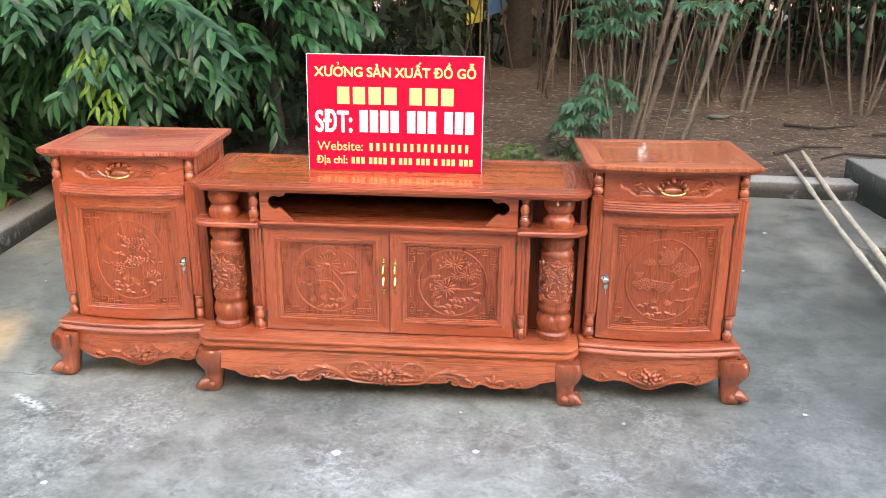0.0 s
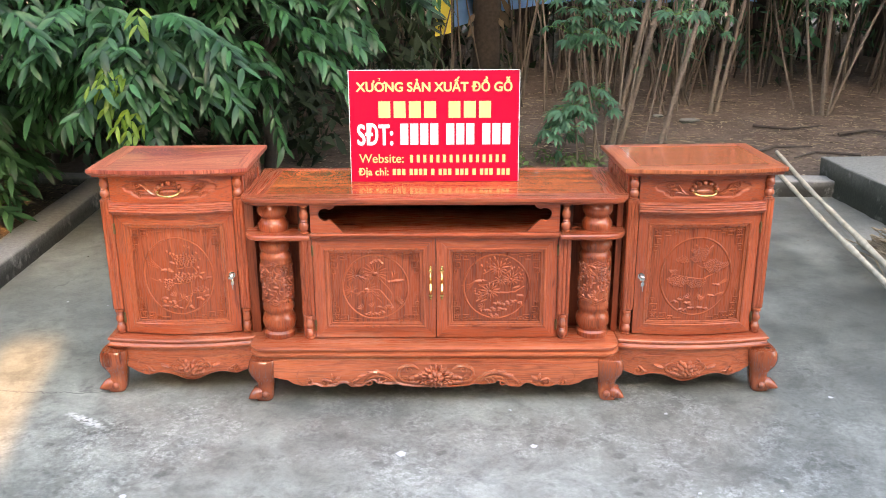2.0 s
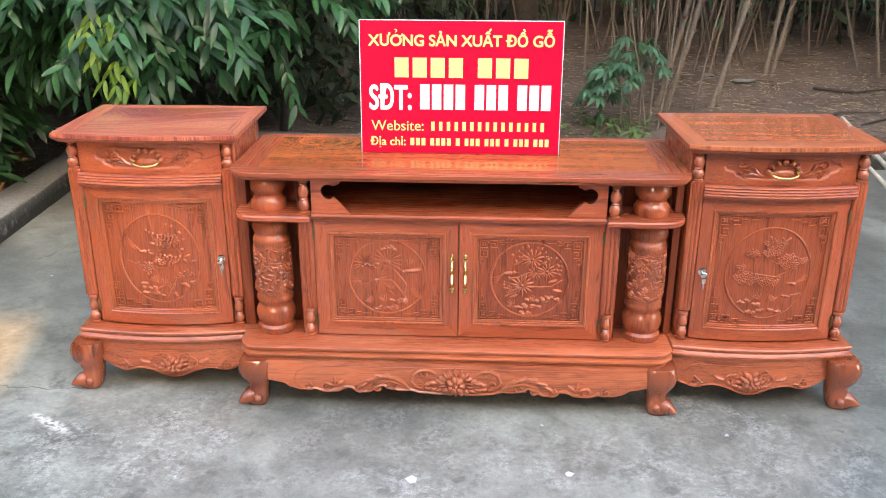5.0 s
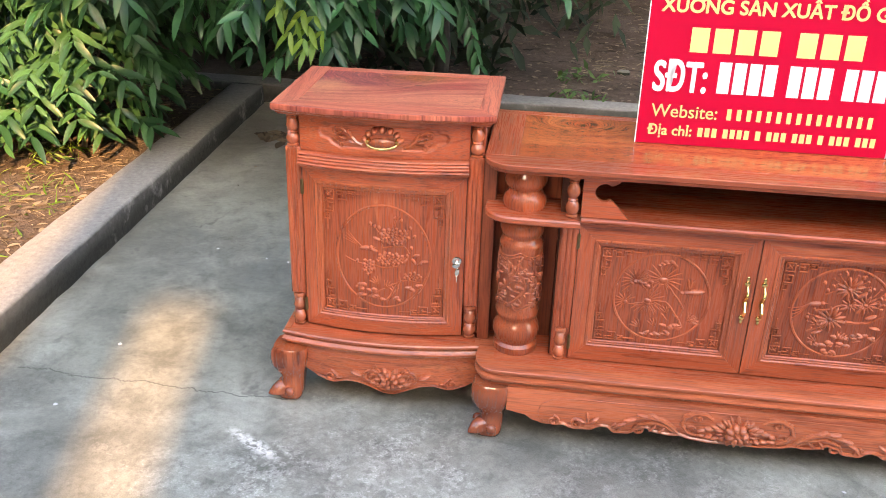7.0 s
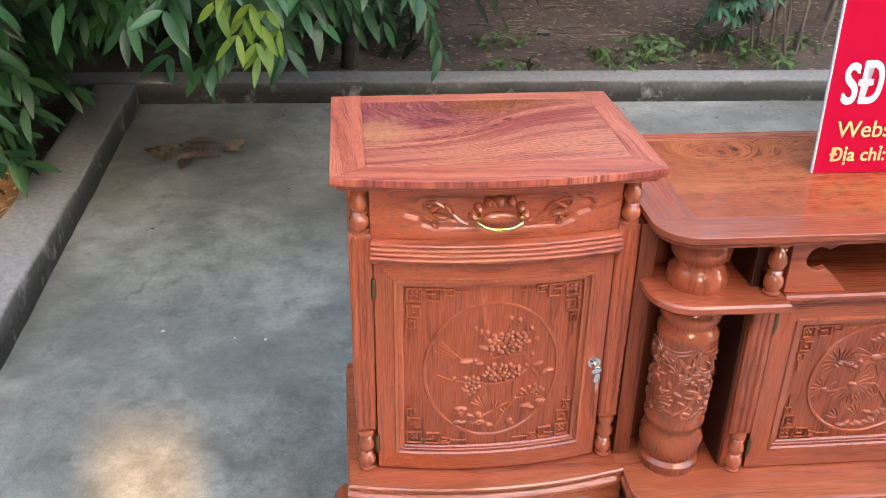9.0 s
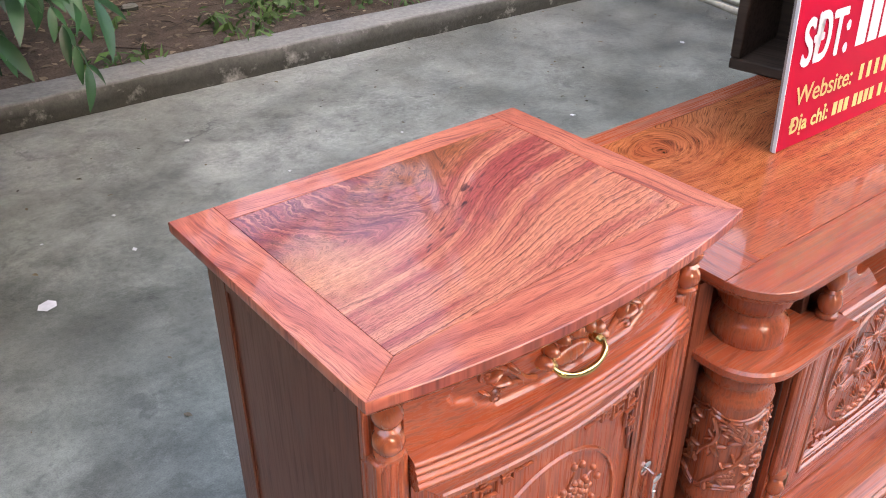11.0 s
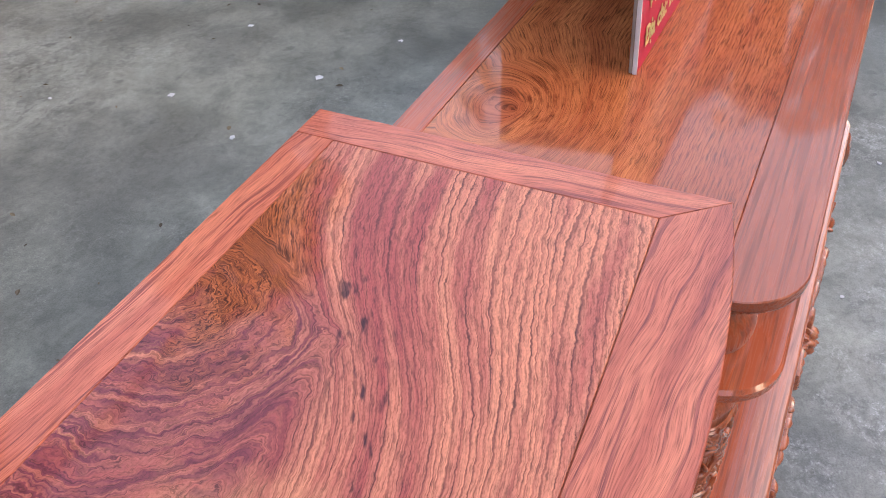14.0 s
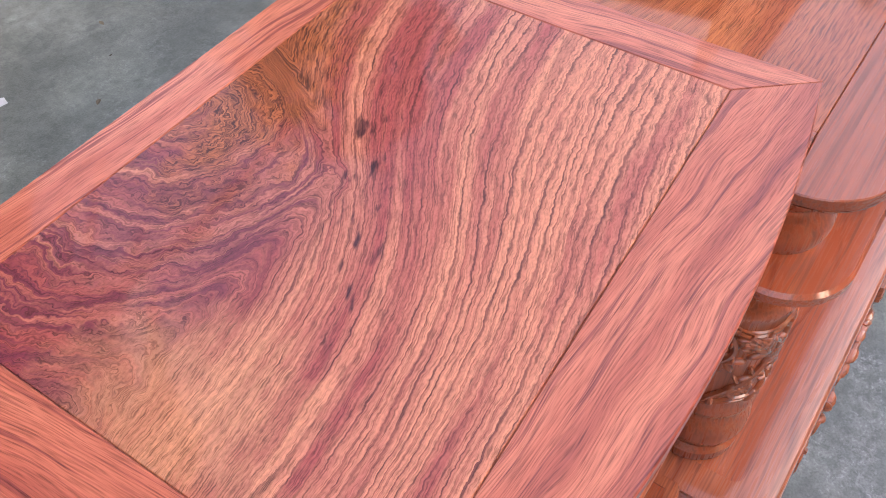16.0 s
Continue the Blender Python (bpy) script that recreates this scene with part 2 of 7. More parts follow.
def swirl_board():
    """The left cabinet's board: ragged stripes that sweep along the front, and rings round a brown heart at the back that meet them in a crotch."""
    g = Nodes("figured_board", 0.30, coat=0.42, coat_rough=0.05, spec=0.12)
    v = g.obj()
    x, y, _ = g.split(v)
    add, mul, sub = (lambda a, b: g.math('ADD', a, b)), (lambda a, b: g.math('MULTIPLY', a, b)), (lambda a, b: g.math('SUBTRACT', a, b))
    big = sub(g.noise(v, 9.0, 2.0, 0.5), 0.5)
    mid = sub(g.noise(v, 34.0, 3.0, 0.6), 0.5)
    jag = sub(g.noise(g.scale(v, (210.0, 130.0, 1.0)), 1.0, 2.0, 0.6), 0.5)
    bend = mul(g.math('TANH', mul(x, 11.0)), add(0.9, mul(y, 5.0)))
    sweep = sub(sub(y, mul(bend, 0.055)), mul(x, 0.10))
    sweep = add(add(sweep, 0.073), mul(mid, 0.006))
    hoop = g.vmath('LENGTH', g.join(x, sub(y, 0.17), 0.0))
    hoop = add(add(hoop, mul(big, 0.05)), mul(mid, 0.030))
    crotch = sub(sub(y, 0.040), g.math('MAXIMUM', mul(x, 1.5), 0.0))
    crotch = g.ramp(add(mul(add(crotch, mul(mid, 0.03)), 16.0), 0.5), [(0.2, 0.0), (0.8, 1.0)])
    ring = g.node("Mix")
    g.plug(ring.inputs[0], crotch), g.plug(ring.inputs[2], sweep), g.plug(ring.inputs[3], hoop)
    ring = add(ring.outputs[0], mul(jag, add(0.0028, mul(crotch, 0.0045))))
    along = add(mul(x, 1.0), mul(y, -0.4))
    drift = g.noise(g.join(mul(ring, 30.0), mul(along, 1.5), 0.0), 1.0, 2.0, 0.5)
    phase = add(mul(ring, 165.0), mul(drift, 5.5))
    saw = g.math('FRACT', phase)
    which = g.noise(g.join(mul(g.math('FLOOR', phase), 3.7), mul(along, 7.0), 5.0), 1.0, 2.0, 0.5)
    twice = g.math('FRACT', add(mul(phase, 2.31), 0.3))
    wide = g.noise(g.join(mul(ring, 34.0), mul(along, 2.5), 2.0), 1.0, 3.0, 0.55)
    band = g.noise(g.join(mul(ring, 150.0), mul(along, 14.0), 3.0), 1.0, 3.0, 0.6)
    hair = g.noise(g.join(mul(ring, 900.0), mul(along, 70.0), 1.0), 1.0, 2.0, 0.6)
    tan, brown, dark, plum = (0.60, 0.208, 0.120), (0.34, 0.064, 0.054), (0.075, 0.015, 0.014), (0.165, 0.030, 0.046)
    front = g.ramp(add(mul(y, -1.8), mul(x, 0.9)), [(-0.0, 0.0), (0.30, 1.0)])
    c = g.mix(g.ramp(add(wide, mul(front, 0.17)), [(0.44, 0.0), (0.60, 1.0)]), brown, tan)
    c = g.mix(mul(g.ramp(saw, [(0.0, 0.0), (0.35, 0.15), (0.85, 1.0)]), 0.45), c, (0.26, 0.058, 0.042))
    edge = g.ramp(saw, [(0.0, 0.55), (0.05, 0.0), (0.78, 0.0), (0.88, 0.9), (0.97, 1.0)])
    c = g.mix(mul(edge, g.ramp(which, [(0.36, 0.80), (0.60, 0.12)])), c, dark)
    c = g.mix(mul(g.ramp(twice, [(0.0, 0.0), (0.72, 0.0), (0.92, 0.75), (1.0, 0.0)]), g.ramp(which, [(0.40, 0.1), (0.62, 0.8)])), c, (0.19, 0.042, 0.034))
    # broken plum flames between the rings at the back
    flame = mul(g.ramp(band, [(0.42, 1.0), (0.58, 0.0)]), g.ramp(add(crotch, mul(sub(0.12, x), 0.9)), [(0.15, 0.0), (0.9, 0.9)]))
    c = g.mix(flame, c, plum)
    veil = g.vmath('LENGTH', g.join(mul(add(x, 0.085), 7.0), mul(sub(y, 0.085), 9.0), 0.0))
    c = g.mix(mul(g.ramp(add(veil, big), [(0.3, 0.75), (1.15, 0.0)]), 0.75), c, g.mix(g.ramp(band, [(0.40, 0.0), (0.60, 1.0)]), (0.13, 0.028, 0.036), (0.30, 0.085, 0.072)))
    # brown heart, partly a tree's reflection painted in; dark eyes down the crotch
    heart = g.vmath('LENGTH', g.join(mul(sub(x, 0.060), 6.5), mul(sub(sub(y, 0.135), mul(x, 0.25)), 15.0), 0.0))
    heart = g.ramp(add(heart, mul(mid, 1.6)), [(0.35, 0.9), (1.1, 0.0)])
    c = g.mix(heart, c, g.mix(g.ramp(hair, [(0.40, 0.0), (0.60, 1.0)]), (0.100, 0.022, 0.009), (0.36, 0.098, 0.032)))
    eyes = g.noise(g.join(mul(add(x, mul(y, 0.5)), 30.0), mul(sub(y, mul(x, 0.5)), 110.0), 0.0), 1.0, 2.0, 0.5)
    spine = g.vmath('LENGTH', g.join(mul(add(x, 0.01), 7.0), mul(sub(sub(y, 0.02), mul(x, 0.6)), 26.0), 0.0))
    c = g.mix(mul(g.ramp(eyes, [(0.34, 1.0), (0.44, 0.0)]), g.ramp(spine, [(0.4, 0.95), (1.1, 0.0)])), c, (0.045, 0.010, 0.014))
    pale = g.vmath('LENGTH', g.join(mul(add(x, 0.190), 11.0), mul(sub(y, 0.005), 10.0), 0.0))
    c = g.mix(mul(g.ramp(add(pale, mul(mid, 1.2)), [(0.3, 1.0), (1.0, 0.0)]), 0.5), c, (0.56, 0.25, 0.125))
    c = g.mix(0.85, c, g.ramp(hair, [(0.34, 0.40), (0.50, 1.0), (0.70, 1.2)]), 'MULTIPLY')
    fleck = g.noise(g.scale(v, (330.0, 520.0, 1.0)), 1.0, 2.0, 0.6)
    c = g.mix(0.32, c, g.ramp(fleck, [(0.34, 0.5), (0.5, 1.0), (0.66, 1.3)]), 'MULTIPLY')
    g.put("Base Color", c)
    g.bump(hair, 0.05, 0.001)
    return g.m


board_left = swirl_board()
board_right = figured("figured_board_plain", 0.6, 0.3, 2.0, 2.0, 0.10, 0.03, (0.52, 0.156, 0.068), (0.42, 0.108, 0.046), (0.19, 0.040, 0.021), 150.0, 0.45, 0.8)
board_mid = figured("figured_board_long", -0.44, 0.13, 4.2, 6.5, 0.10, 0.015, (0.54, 0.152, 0.052), (0.38, 0.080, 0.029), (0.15, 0.026, 0.013), 170.0, 0.6, 0.65)


brass = plain("brass", (0.80, 0.56, 0.22), 0.22, 1.0, 0.1)
brass_dark = plain("tarnished_brass", (0.20, 0.15, 0.08), 0.4, 1.0, 0.3)
chrome = plain("nickel", (0.75, 0.74, 0.72), 0.18, 1.0, 0.05)
sign_red = plain("red_sign_film", (0.52, 0.006, 0.036), 0.4, 0.0, 0.05, 6.0, spec=0.12)
sign_yellow = plain("yellow_sign_film", (0.72, 0.62, 0.26), 0.4, 0.0, 0.03, spec=0.2)
sign_white = plain("white_sign_film", (0.75, 0.75, 0.75), 0.4, 0.0, 0.03, spec=0.2)
sign_back = plain("sign_core", (0.34, 0.30, 0.26), 0.7, 0.0, 0.3)
paper_white = plain("paper_scrap", (0.55, 0.55, 0.56), 0.8, 0.0, 0.2)


# a crack across the yard and a pale scuff before the cabinet
CRACK_Y, SCUFF, SCUFF_TURN = 0.04, (-1.20, -0.158), radians(30.7)


def concrete():
    g = Nodes("worn_concrete", 0.6)
    p = g.place()
    xyz = g.split(p)
    big = g.noise(p, 0.9, 5.0, 0.6, 0.3)
    mid = g.noise(g.vmath('ADD', p, (5, 2, 0)), 3.2, 5.0, 0.65, 0.5)
    fine = g.noise(p, 55.0, 4.0, 0.7)
    grit = g.noise(p, 260.0, 2.0)
    c = g.ramp(big, [(0.32, (0.228, 0.236, 0.205)), (0.5, (0.322, 0.332, 0.290)), (0.68, (0.415, 0.42, 0.375))])
    c = g.mix(0.75, c, g.ramp(mid, [(0.34, 0.45), (0.6, 1.0)]), 'MULTIPLY')
    patchy = g.noise(g.vmath('ADD', p, (7, 1, 0)), 9.0, 6.0, 0.7, 0.5)
    c = g.mix(0.6, c, g.ramp(patchy, [(0.36, 0.5), (0.50, 0.95), (0.66, 1.25)]), 'MULTIPLY')
    # lime bloom, flaked off in spots
    flake = g.noise(g.vmath('ADD', p, (3, 4, 0)), 17.0, 5.0, 0.75, 0.4)
    lime = g.math('MULTIPLY', g.ramp(g.noise(g.vmath('ADD', p, (1.3, 7.7, 0)), 2.1, 6.0, 0.72, 0.6), [(0.44, 0.0), (0.64, 1.0)]), g.math('MULTIPLY', g.ramp(fine, [(0.40, 0.0), (0.52, 1.0)]), g.ramp(flake, [(0.44, 0.05), (0.54, 1.0)])))
    lime = g.math('MULTIPLY', lime, g.ramp(g.math('MULTIPLY', xyz[1], 0.25), [(0.15, 1.0), (0.45, 0.35)]))
    lime = g.math('MULTIPLY', lime, g.ramp(g.math('ADD', g.math('MULTIPLY', xyz[0], 0.5), 1.0), [(0.30, 0.2), (0.62, 0.8)]))
    # a darker band across the back of the yard, its outline broken by noise
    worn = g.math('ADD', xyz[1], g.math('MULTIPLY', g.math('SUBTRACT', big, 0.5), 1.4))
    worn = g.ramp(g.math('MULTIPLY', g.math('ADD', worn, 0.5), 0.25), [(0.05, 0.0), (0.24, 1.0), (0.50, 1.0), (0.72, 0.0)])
    c = g.mix(g.math('MULTIPLY', lime, g.math('SUBTRACT', 0.8, g.math('MULTIPLY', worn, 0.6))), c, (0.56, 0.565, 0.53))
    salt = g.math('MULTIPLY', lime, g.ramp(g.noise(p, 130.0, 2.0, 0.6), [(0.56, 0.0), (0.60, 0.6)]))
    c = g.mix(salt, c, (0.72, 0.72, 0.70))
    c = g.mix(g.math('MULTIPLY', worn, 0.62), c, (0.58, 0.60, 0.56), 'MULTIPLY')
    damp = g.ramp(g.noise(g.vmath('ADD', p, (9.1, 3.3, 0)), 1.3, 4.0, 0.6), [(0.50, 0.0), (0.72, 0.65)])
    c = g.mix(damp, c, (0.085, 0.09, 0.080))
    spots = g.ramp(g.noise(g.vmath('ADD', p, (2.1, 8.3, 0)), 9.0, 3.0, 0.6), [(0.64, 0.0), (0.70, 0.6)])
    c = g.mix(spots, c, (0.10, 0.10, 0.09))
    c = g.mix(0.55, c, g.ramp(fine, [(0.3, 0.58), (0.6, 1.0)]), 'MULTIPLY')
    c = g.mix(0.4, c, g.ramp(grit, [(0.3, 0.45), (0.55, 1.0)]), 'MULTIPLY')
    # darker towards the right, from an uneven start
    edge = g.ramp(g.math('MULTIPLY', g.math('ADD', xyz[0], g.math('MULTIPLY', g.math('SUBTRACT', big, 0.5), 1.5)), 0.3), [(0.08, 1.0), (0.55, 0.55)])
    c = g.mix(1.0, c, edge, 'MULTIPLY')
    # hair cracks
    bent = g.vmath('ADD', p, g.scale(g.noise(p, 5.0, 4.0, 0.65, color=True), (0.25, 0.25, 0.0)))
    crack = g.ramp(g.cells(bent, 0.62, 'DISTANCE_TO_EDGE'), [(0.0, 1.0), (0.004, 0.0)])
    crack = g.math('MULTIPLY', crack, g.ramp(g.noise(g.vmath('ADD', p, (4.4, 1.2, 0)), 1.4, 2.0), [(0.60, 0.0), (0.66, 0.6)]))
    c = g.mix(crack, c, (0.04, 0.04, 0.035))
    jog = g.noise(g.join(xyz[0], 0.0, 0.0), 6.0, 6.0, 0.7)
    off = g.math('ABSOLUTE', g.math('SUBTRACT', xyz[1], g.math('ADD', CRACK_Y - 0.06, g.math('MULTIPLY', jog, 0.12))))
    crack = g.math('MULTIPLY', g.ramp(off, [(0.0, 0.85), (0.003, 0.0)]), g.math('MULTIPLY', g.math('GREATER_THAN', xyz[0], -1.98), g.math('LESS_THAN', xyz[0], -1.17)))
    c = g.mix(crack, c, (0.04, 0.04, 0.035))
    turn = g.node("VectorRotate")
    turn.rotation_type = 'Z_AXIS'
    g.plug(turn.inputs["Vector"], p), g.plug(turn.inputs["Center"], (*SCUFF, 0.0)), g.plug(turn.inputs["Angle"], SCUFF_TURN)
    arm = g.vmath('LENGTH', g.scale(g.vmath('SUBTRACT', turn.outputs[0], (*SCUFF, 0.0)), (8.5, 40.0, 0.0)))
    smear = g.math('MULTIPLY', g.ramp(g.math('ADD', arm, g.math('MULTIPLY', g.math('SUBTRACT', flake, 0.5), 1.6)), [(0.4, 0.75), (1.0, 0.0)]), g.ramp(fine, [(0.40, 0.0), (0.55, 1.0)]))
    c = g.mix(smear, c, (0.70, 0.70, 0.68))
    g.put("Base Color", c)
    g.put("Roughness", g.ramp(mid, [(0.3, 0.28), (0.7, 0.52)]))
    g.bump(g.math('ADD', g.math('MULTIPLY', fine, 0.6), g.math('MULTIPLY', grit, 0.4)), 0.35, 0.004)
    return g.m


def mossy(name, base, moss, amount):
    g = Nodes(name, 0.85)
    p = g.place()
    n, f = g.noise(p, 6.0, 6.0, 0.7), g.noise(p, 45.0, 4.0, 0.7)
    c = g.mix(0.6, base, g.ramp(f, [(0.3, 0.45), (0.65, 1.0)]), 'MULTIPLY')
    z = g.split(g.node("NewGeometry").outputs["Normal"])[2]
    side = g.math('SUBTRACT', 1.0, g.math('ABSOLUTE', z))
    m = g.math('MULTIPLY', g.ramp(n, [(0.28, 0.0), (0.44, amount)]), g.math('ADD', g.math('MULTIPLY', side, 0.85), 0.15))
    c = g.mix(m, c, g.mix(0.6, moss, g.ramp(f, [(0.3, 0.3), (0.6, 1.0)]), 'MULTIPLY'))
    g.put("Base Color", c)
    g.bump(g.math('ADD', f, n), 0.6, 0.008)
    return g.m


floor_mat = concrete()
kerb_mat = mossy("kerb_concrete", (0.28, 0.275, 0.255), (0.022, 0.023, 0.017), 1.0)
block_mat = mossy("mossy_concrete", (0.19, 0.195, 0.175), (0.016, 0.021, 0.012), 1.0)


def soil():
    g = Nodes("dry_soil", 0.95, spec=0.2)
    p = g.place()
    n, f, k = g.noise(p, 1.2, 5.0, 0.6), g.noise(p, 18.0, 5.0, 0.7), g.noise(p, 120.0, 3.0)
    c = g.ramp(n, [(0.3, (0.085, 0.062, 0.048)), (0.55, (0.150, 0.112, 0.087)), (0.75, (0.22, 0.17, 0.132))])
    c = g.mix(0.7, c, g.ramp(f, [(0.3, 0.35), (0.65, 1.0)]), 'MULTIPLY')
    c = g.mix(0.5, c, g.ramp(k, [(0.3, 0.4), (0.6, 1.0)]), 'MULTIPLY')
    g.put("Base Color", c)
    g.bump(g.math('ADD', f, k), 0.8, 0.02)
    return g.m


soil_mat = soil()


def leaf(name, low, high, rough=0.38, thin=0.35):
    """Leaves, each island of its own tint, that let some light through."""
    g = Nodes(name, rough, spec=0.30)
    r = g.island()
    c = g.ramp(r, [(0.0, low), (0.7, high), (1.0, tuple(min(1, x * 1.35) for x in high))])
    n = g.noise(g.obj(), 60.0, 2.0)
    c = g.mix(0.3, c, g.ramp(n, [(0.3, 0.5), (0.7, 1.0)]), 'MULTIPLY')
    g.put("Base Color", c)
    tr = g.node("BsdfTranslucent")
    g.plug(tr.inputs[0], g.mix(1.0, c, (0.85, 1.0, 0.5), 'MULTIPLY'))
    mx = g.node("MixShader")
    mx.inputs[0].default_value = thin
    g.t.links.new(g.b.outputs[0], mx.inputs[1])
    g.t.links.new(tr.outputs[0], mx.inputs[2])
    g.t.links.new(mx.outputs[0], g.t.nodes["Material Output"].inputs[0])
    return g.m


leaf_longan = leaf("longan_leaf", (0.007, 0.034, 0.013), (0.024, 0.096, 0.036), 0.36, 0.18)
leaf_bush = leaf("bush_leaf", (0.012, 0.048, 0.018), (0.036, 0.106, 0.040), 0.36, 0.22)
leaf_young = leaf("young_leaf", (0.075, 0.165, 0.025), (0.17, 0.275, 0.050), 0.4, 0.45)
leaf_cassava = leaf("cassava_leaf", (0.020, 0.072, 0.042), (0.044, 0.135, 0.076), 0.5, 0.3)
leaf_far = leaf("thicket_leaf", (0.009, 0.020, 0.010), (0.031, 0.050, 0.023), 0.7, 0.15)
leaf_weed = leaf("weed_leaf", (0.04, 0.09, 0.03), (0.10, 0.18, 0.06), 0.5)
leaf_dry = leaf("dry_leaf", (0.045, 0.033, 0.024), (0.22, 0.168, 0.122), 0.8, 0.15)
straw_mat = leaf("straw", (0.12, 0.092, 0.06), (0.27, 0.215, 0.145), 0.8, 0.1)
twig_mat = leaf("twig", (0.030, 0.024, 0.019), (0.115, 0.092, 0.072), 0.9, 0.0)
bark = plain("grey_bark", (0.036, 0.028, 0.022), 0.9, 0.0, 0.6, 24.0, 0.6)
bark_cassava = plain("cassava_stem", (0.092, 0.074, 0.056), 0.8, 0.0, 0.5, 50.0, 0.5)
bark_banana = plain("dry_banana_sheath", (0.042, 0.031, 0.024), 0.9, 0.0, 0.7, 14.0, 0.7)
bamboo_mat = plain("peeled_pole", (0.36, 0.32, 0.245), 0.6, 0.0, 0.45, 22.0, 0.3)
tarp_mat = plain("blue_tarpaulin", (0.08, 0.22, 0.50), 0.4, 0.0, 0.3, 3.0)
cloth_yellow = plain("olive_yellow_sheet", (0.80, 0.62, 0.10), 0.7, 0.0, 0.3, 3.0)

# ---- mesh building ----
def ico():
    bm = bmesh.new()
    bmesh.ops.create_icosphere(bm, subdivisions=2, radius=1)
    bm.verts.index_update()
    out = np.array([v.co[:] for v in bm.verts]), [[v.index for v in f.verts] for f in bm.faces]
    bm.free()
    return out


BALL_V, BALL_F = ico()


class Mesh:
    """Points and faces that grow into one mesh."""
    def __init__(s):
        s.v, s.f = [], []

    def add(s, vs, fs):
        n = len(s.v)
        s.v += [tuple(float(c) for c in p) for p in vs]
        s.f += [[i + n for i in f] for f in fs]
        return s

    def box(s, x0, x1, y0, y1, z0, z1, c=0.0015):
        """A box with chamfered edges."""
        c = min(c, (x1 - x0) / 3, (y1 - y0) / 3, (z1 - z0) / 3)
        lo, hi = (x0, y0, z0), (x1, y1, z1)
        vs, idx = [], {}
        for sx in (0, 1):
            for sy in (0, 1):
                for sz in (0, 1):
                    q = (sx, sy, sz)
                    for k in range(3):
                        p = [(hi[a] - c if q[a] else lo[a] + c) if a != k else (hi[a] if q[a] else lo[a]) for a in range(3)]
                        idx[q, k] = len(vs)
                        vs.append(p)
        fs = []
        for k in range(3):
            a, b = [i for i in range(3) if i != k]
            for side in (0, 1):
                ring = []
                for ia, ib in ((0, 0), (1, 0), (1, 1), (0, 1)):
                    q = [0, 0, 0]
                    q[k], q[a], q[b] = side, ia, ib
                    ring.append(idx[tuple(q), k])
                fs.append(ring)
            for ia in (0, 1):
                for ib in (0, 1):
                    q0, q1 = [0, 0, 0], [0, 0, 0]
                    q0[a], q0[b], q0[k] = ia, ib, 0
                    q1[a], q1[b], q1[k] = ia, ib, 1
                    q0, q1 = tuple(q0), tuple(q1)
                    fs.append([idx[q0, a], idx[q1, a], idx[q1, b], idx[q0, b]])
        for q in [(a, b, c2) for a in (0, 1) for b in (0, 1) for c2 in (0, 1)]:
            fs.append([idx[q, 0], idx[q, 1], idx[q, 2]])
        return s.add(vs, fs)

    def loft(s, rings, caps=True, close=True):
        """Skin between rings of equally many points."""
        n = len(rings[0])
        vs = [p for r in rings for p in r]
        fs = []
        m = n if close else n - 1
        for i in range(len(rings) - 1):
            for j in range(m):
                k = (j + 1) % n
                fs.append([i * n + j, i * n + k, (i + 1) * n + k, (i + 1) * n + j])
        if caps:
            fs += [list(range(n))[::-1], list(range((len(rings) - 1) * n, len(rings) * n))]
        return s.add(vs, fs)

    def lathe(s, prof, cx, cy, n=20):
        return s.loft([[(cx + r * math.cos(2 * math.pi * j / n), cy + r * math.sin(2 * math.pi * j / n), z) for j in range(n)] for r, z in prof])

    def tube(s, pts, r, n=6, flat=1.0):
        """A tapered rod through points; r a radius or one for each point."""
        P = [Vector(p) for p in pts]
        R = r if isinstance(r, (list, tuple)) else [r] * len(P)
        up = Vector((0, 1, 0.02))
        rings = []
        for i, p in enumerate(P):
            t = (P[min(i + 1, len(P) - 1)] - P[max(i - 1, 0)]).normalized()
            a = t.cross(up)
            a = a.normalized() if a.length > 1e-4 else t.orthogonal().normalized()
            b = a.cross(t).normalized()
            rings.append([p + a * (R[i] * math.cos(2 * math.pi * j / n)) + b * (R[i] * flat * math.sin(2 * math.pi * j / n)) for j in range(n)])
        return s.loft(rings)

    def ball(s, c, a, b, d):
        """An ellipsoid at c with half axes a, b, d (vectors)."""
        A = np.array([a, b, d], float)
        return s.add(BALL_V @ A + np.array(c, float), BALL_F)

    def prism(s, poly, a, b, plane='xy', c=0.0):
        """A polygon drawn out from a to b; c bevels its two ends."""
        n = len(poly)
        area = sum(poly[i][0] * poly[(i + 1) % n][1] - poly[(i + 1) % n][0] * poly[i][1] for i in range(n))
        sg = 1 if area > 0 else -1
        inn = []
        for i in range(n):
            p, q, r = Vector(poly[i - 1]), Vector(poly[i]), Vector(poly[(i + 1) % n])
            e, f = (q - p), (r - q)
            m = Vector((-e.y, e.x)).normalized() + Vector((-f.y, f.x)).normalized()
            inn.append(q + (m.normalized() if m.length > 1e-6 else m) * c * sg)
        at = (lambda p, h: (p[0], p[1], h)) if plane == 'xy' else (lambda p, h: (p[0], h, p[1])) if plane == 'xz' else (lambda p, h: (h, p[0], p[1]))
        k = c if b > a else -c
        rings = [[at(p, a) for p in inn], [at(p, a + k) for p in poly], [at(p, b - k) for p in poly], [at(p, b) for p in inn]] if c else [[at(p, a) for p in poly], [at(p, b) for p in poly]]
        return s.loft(rings)

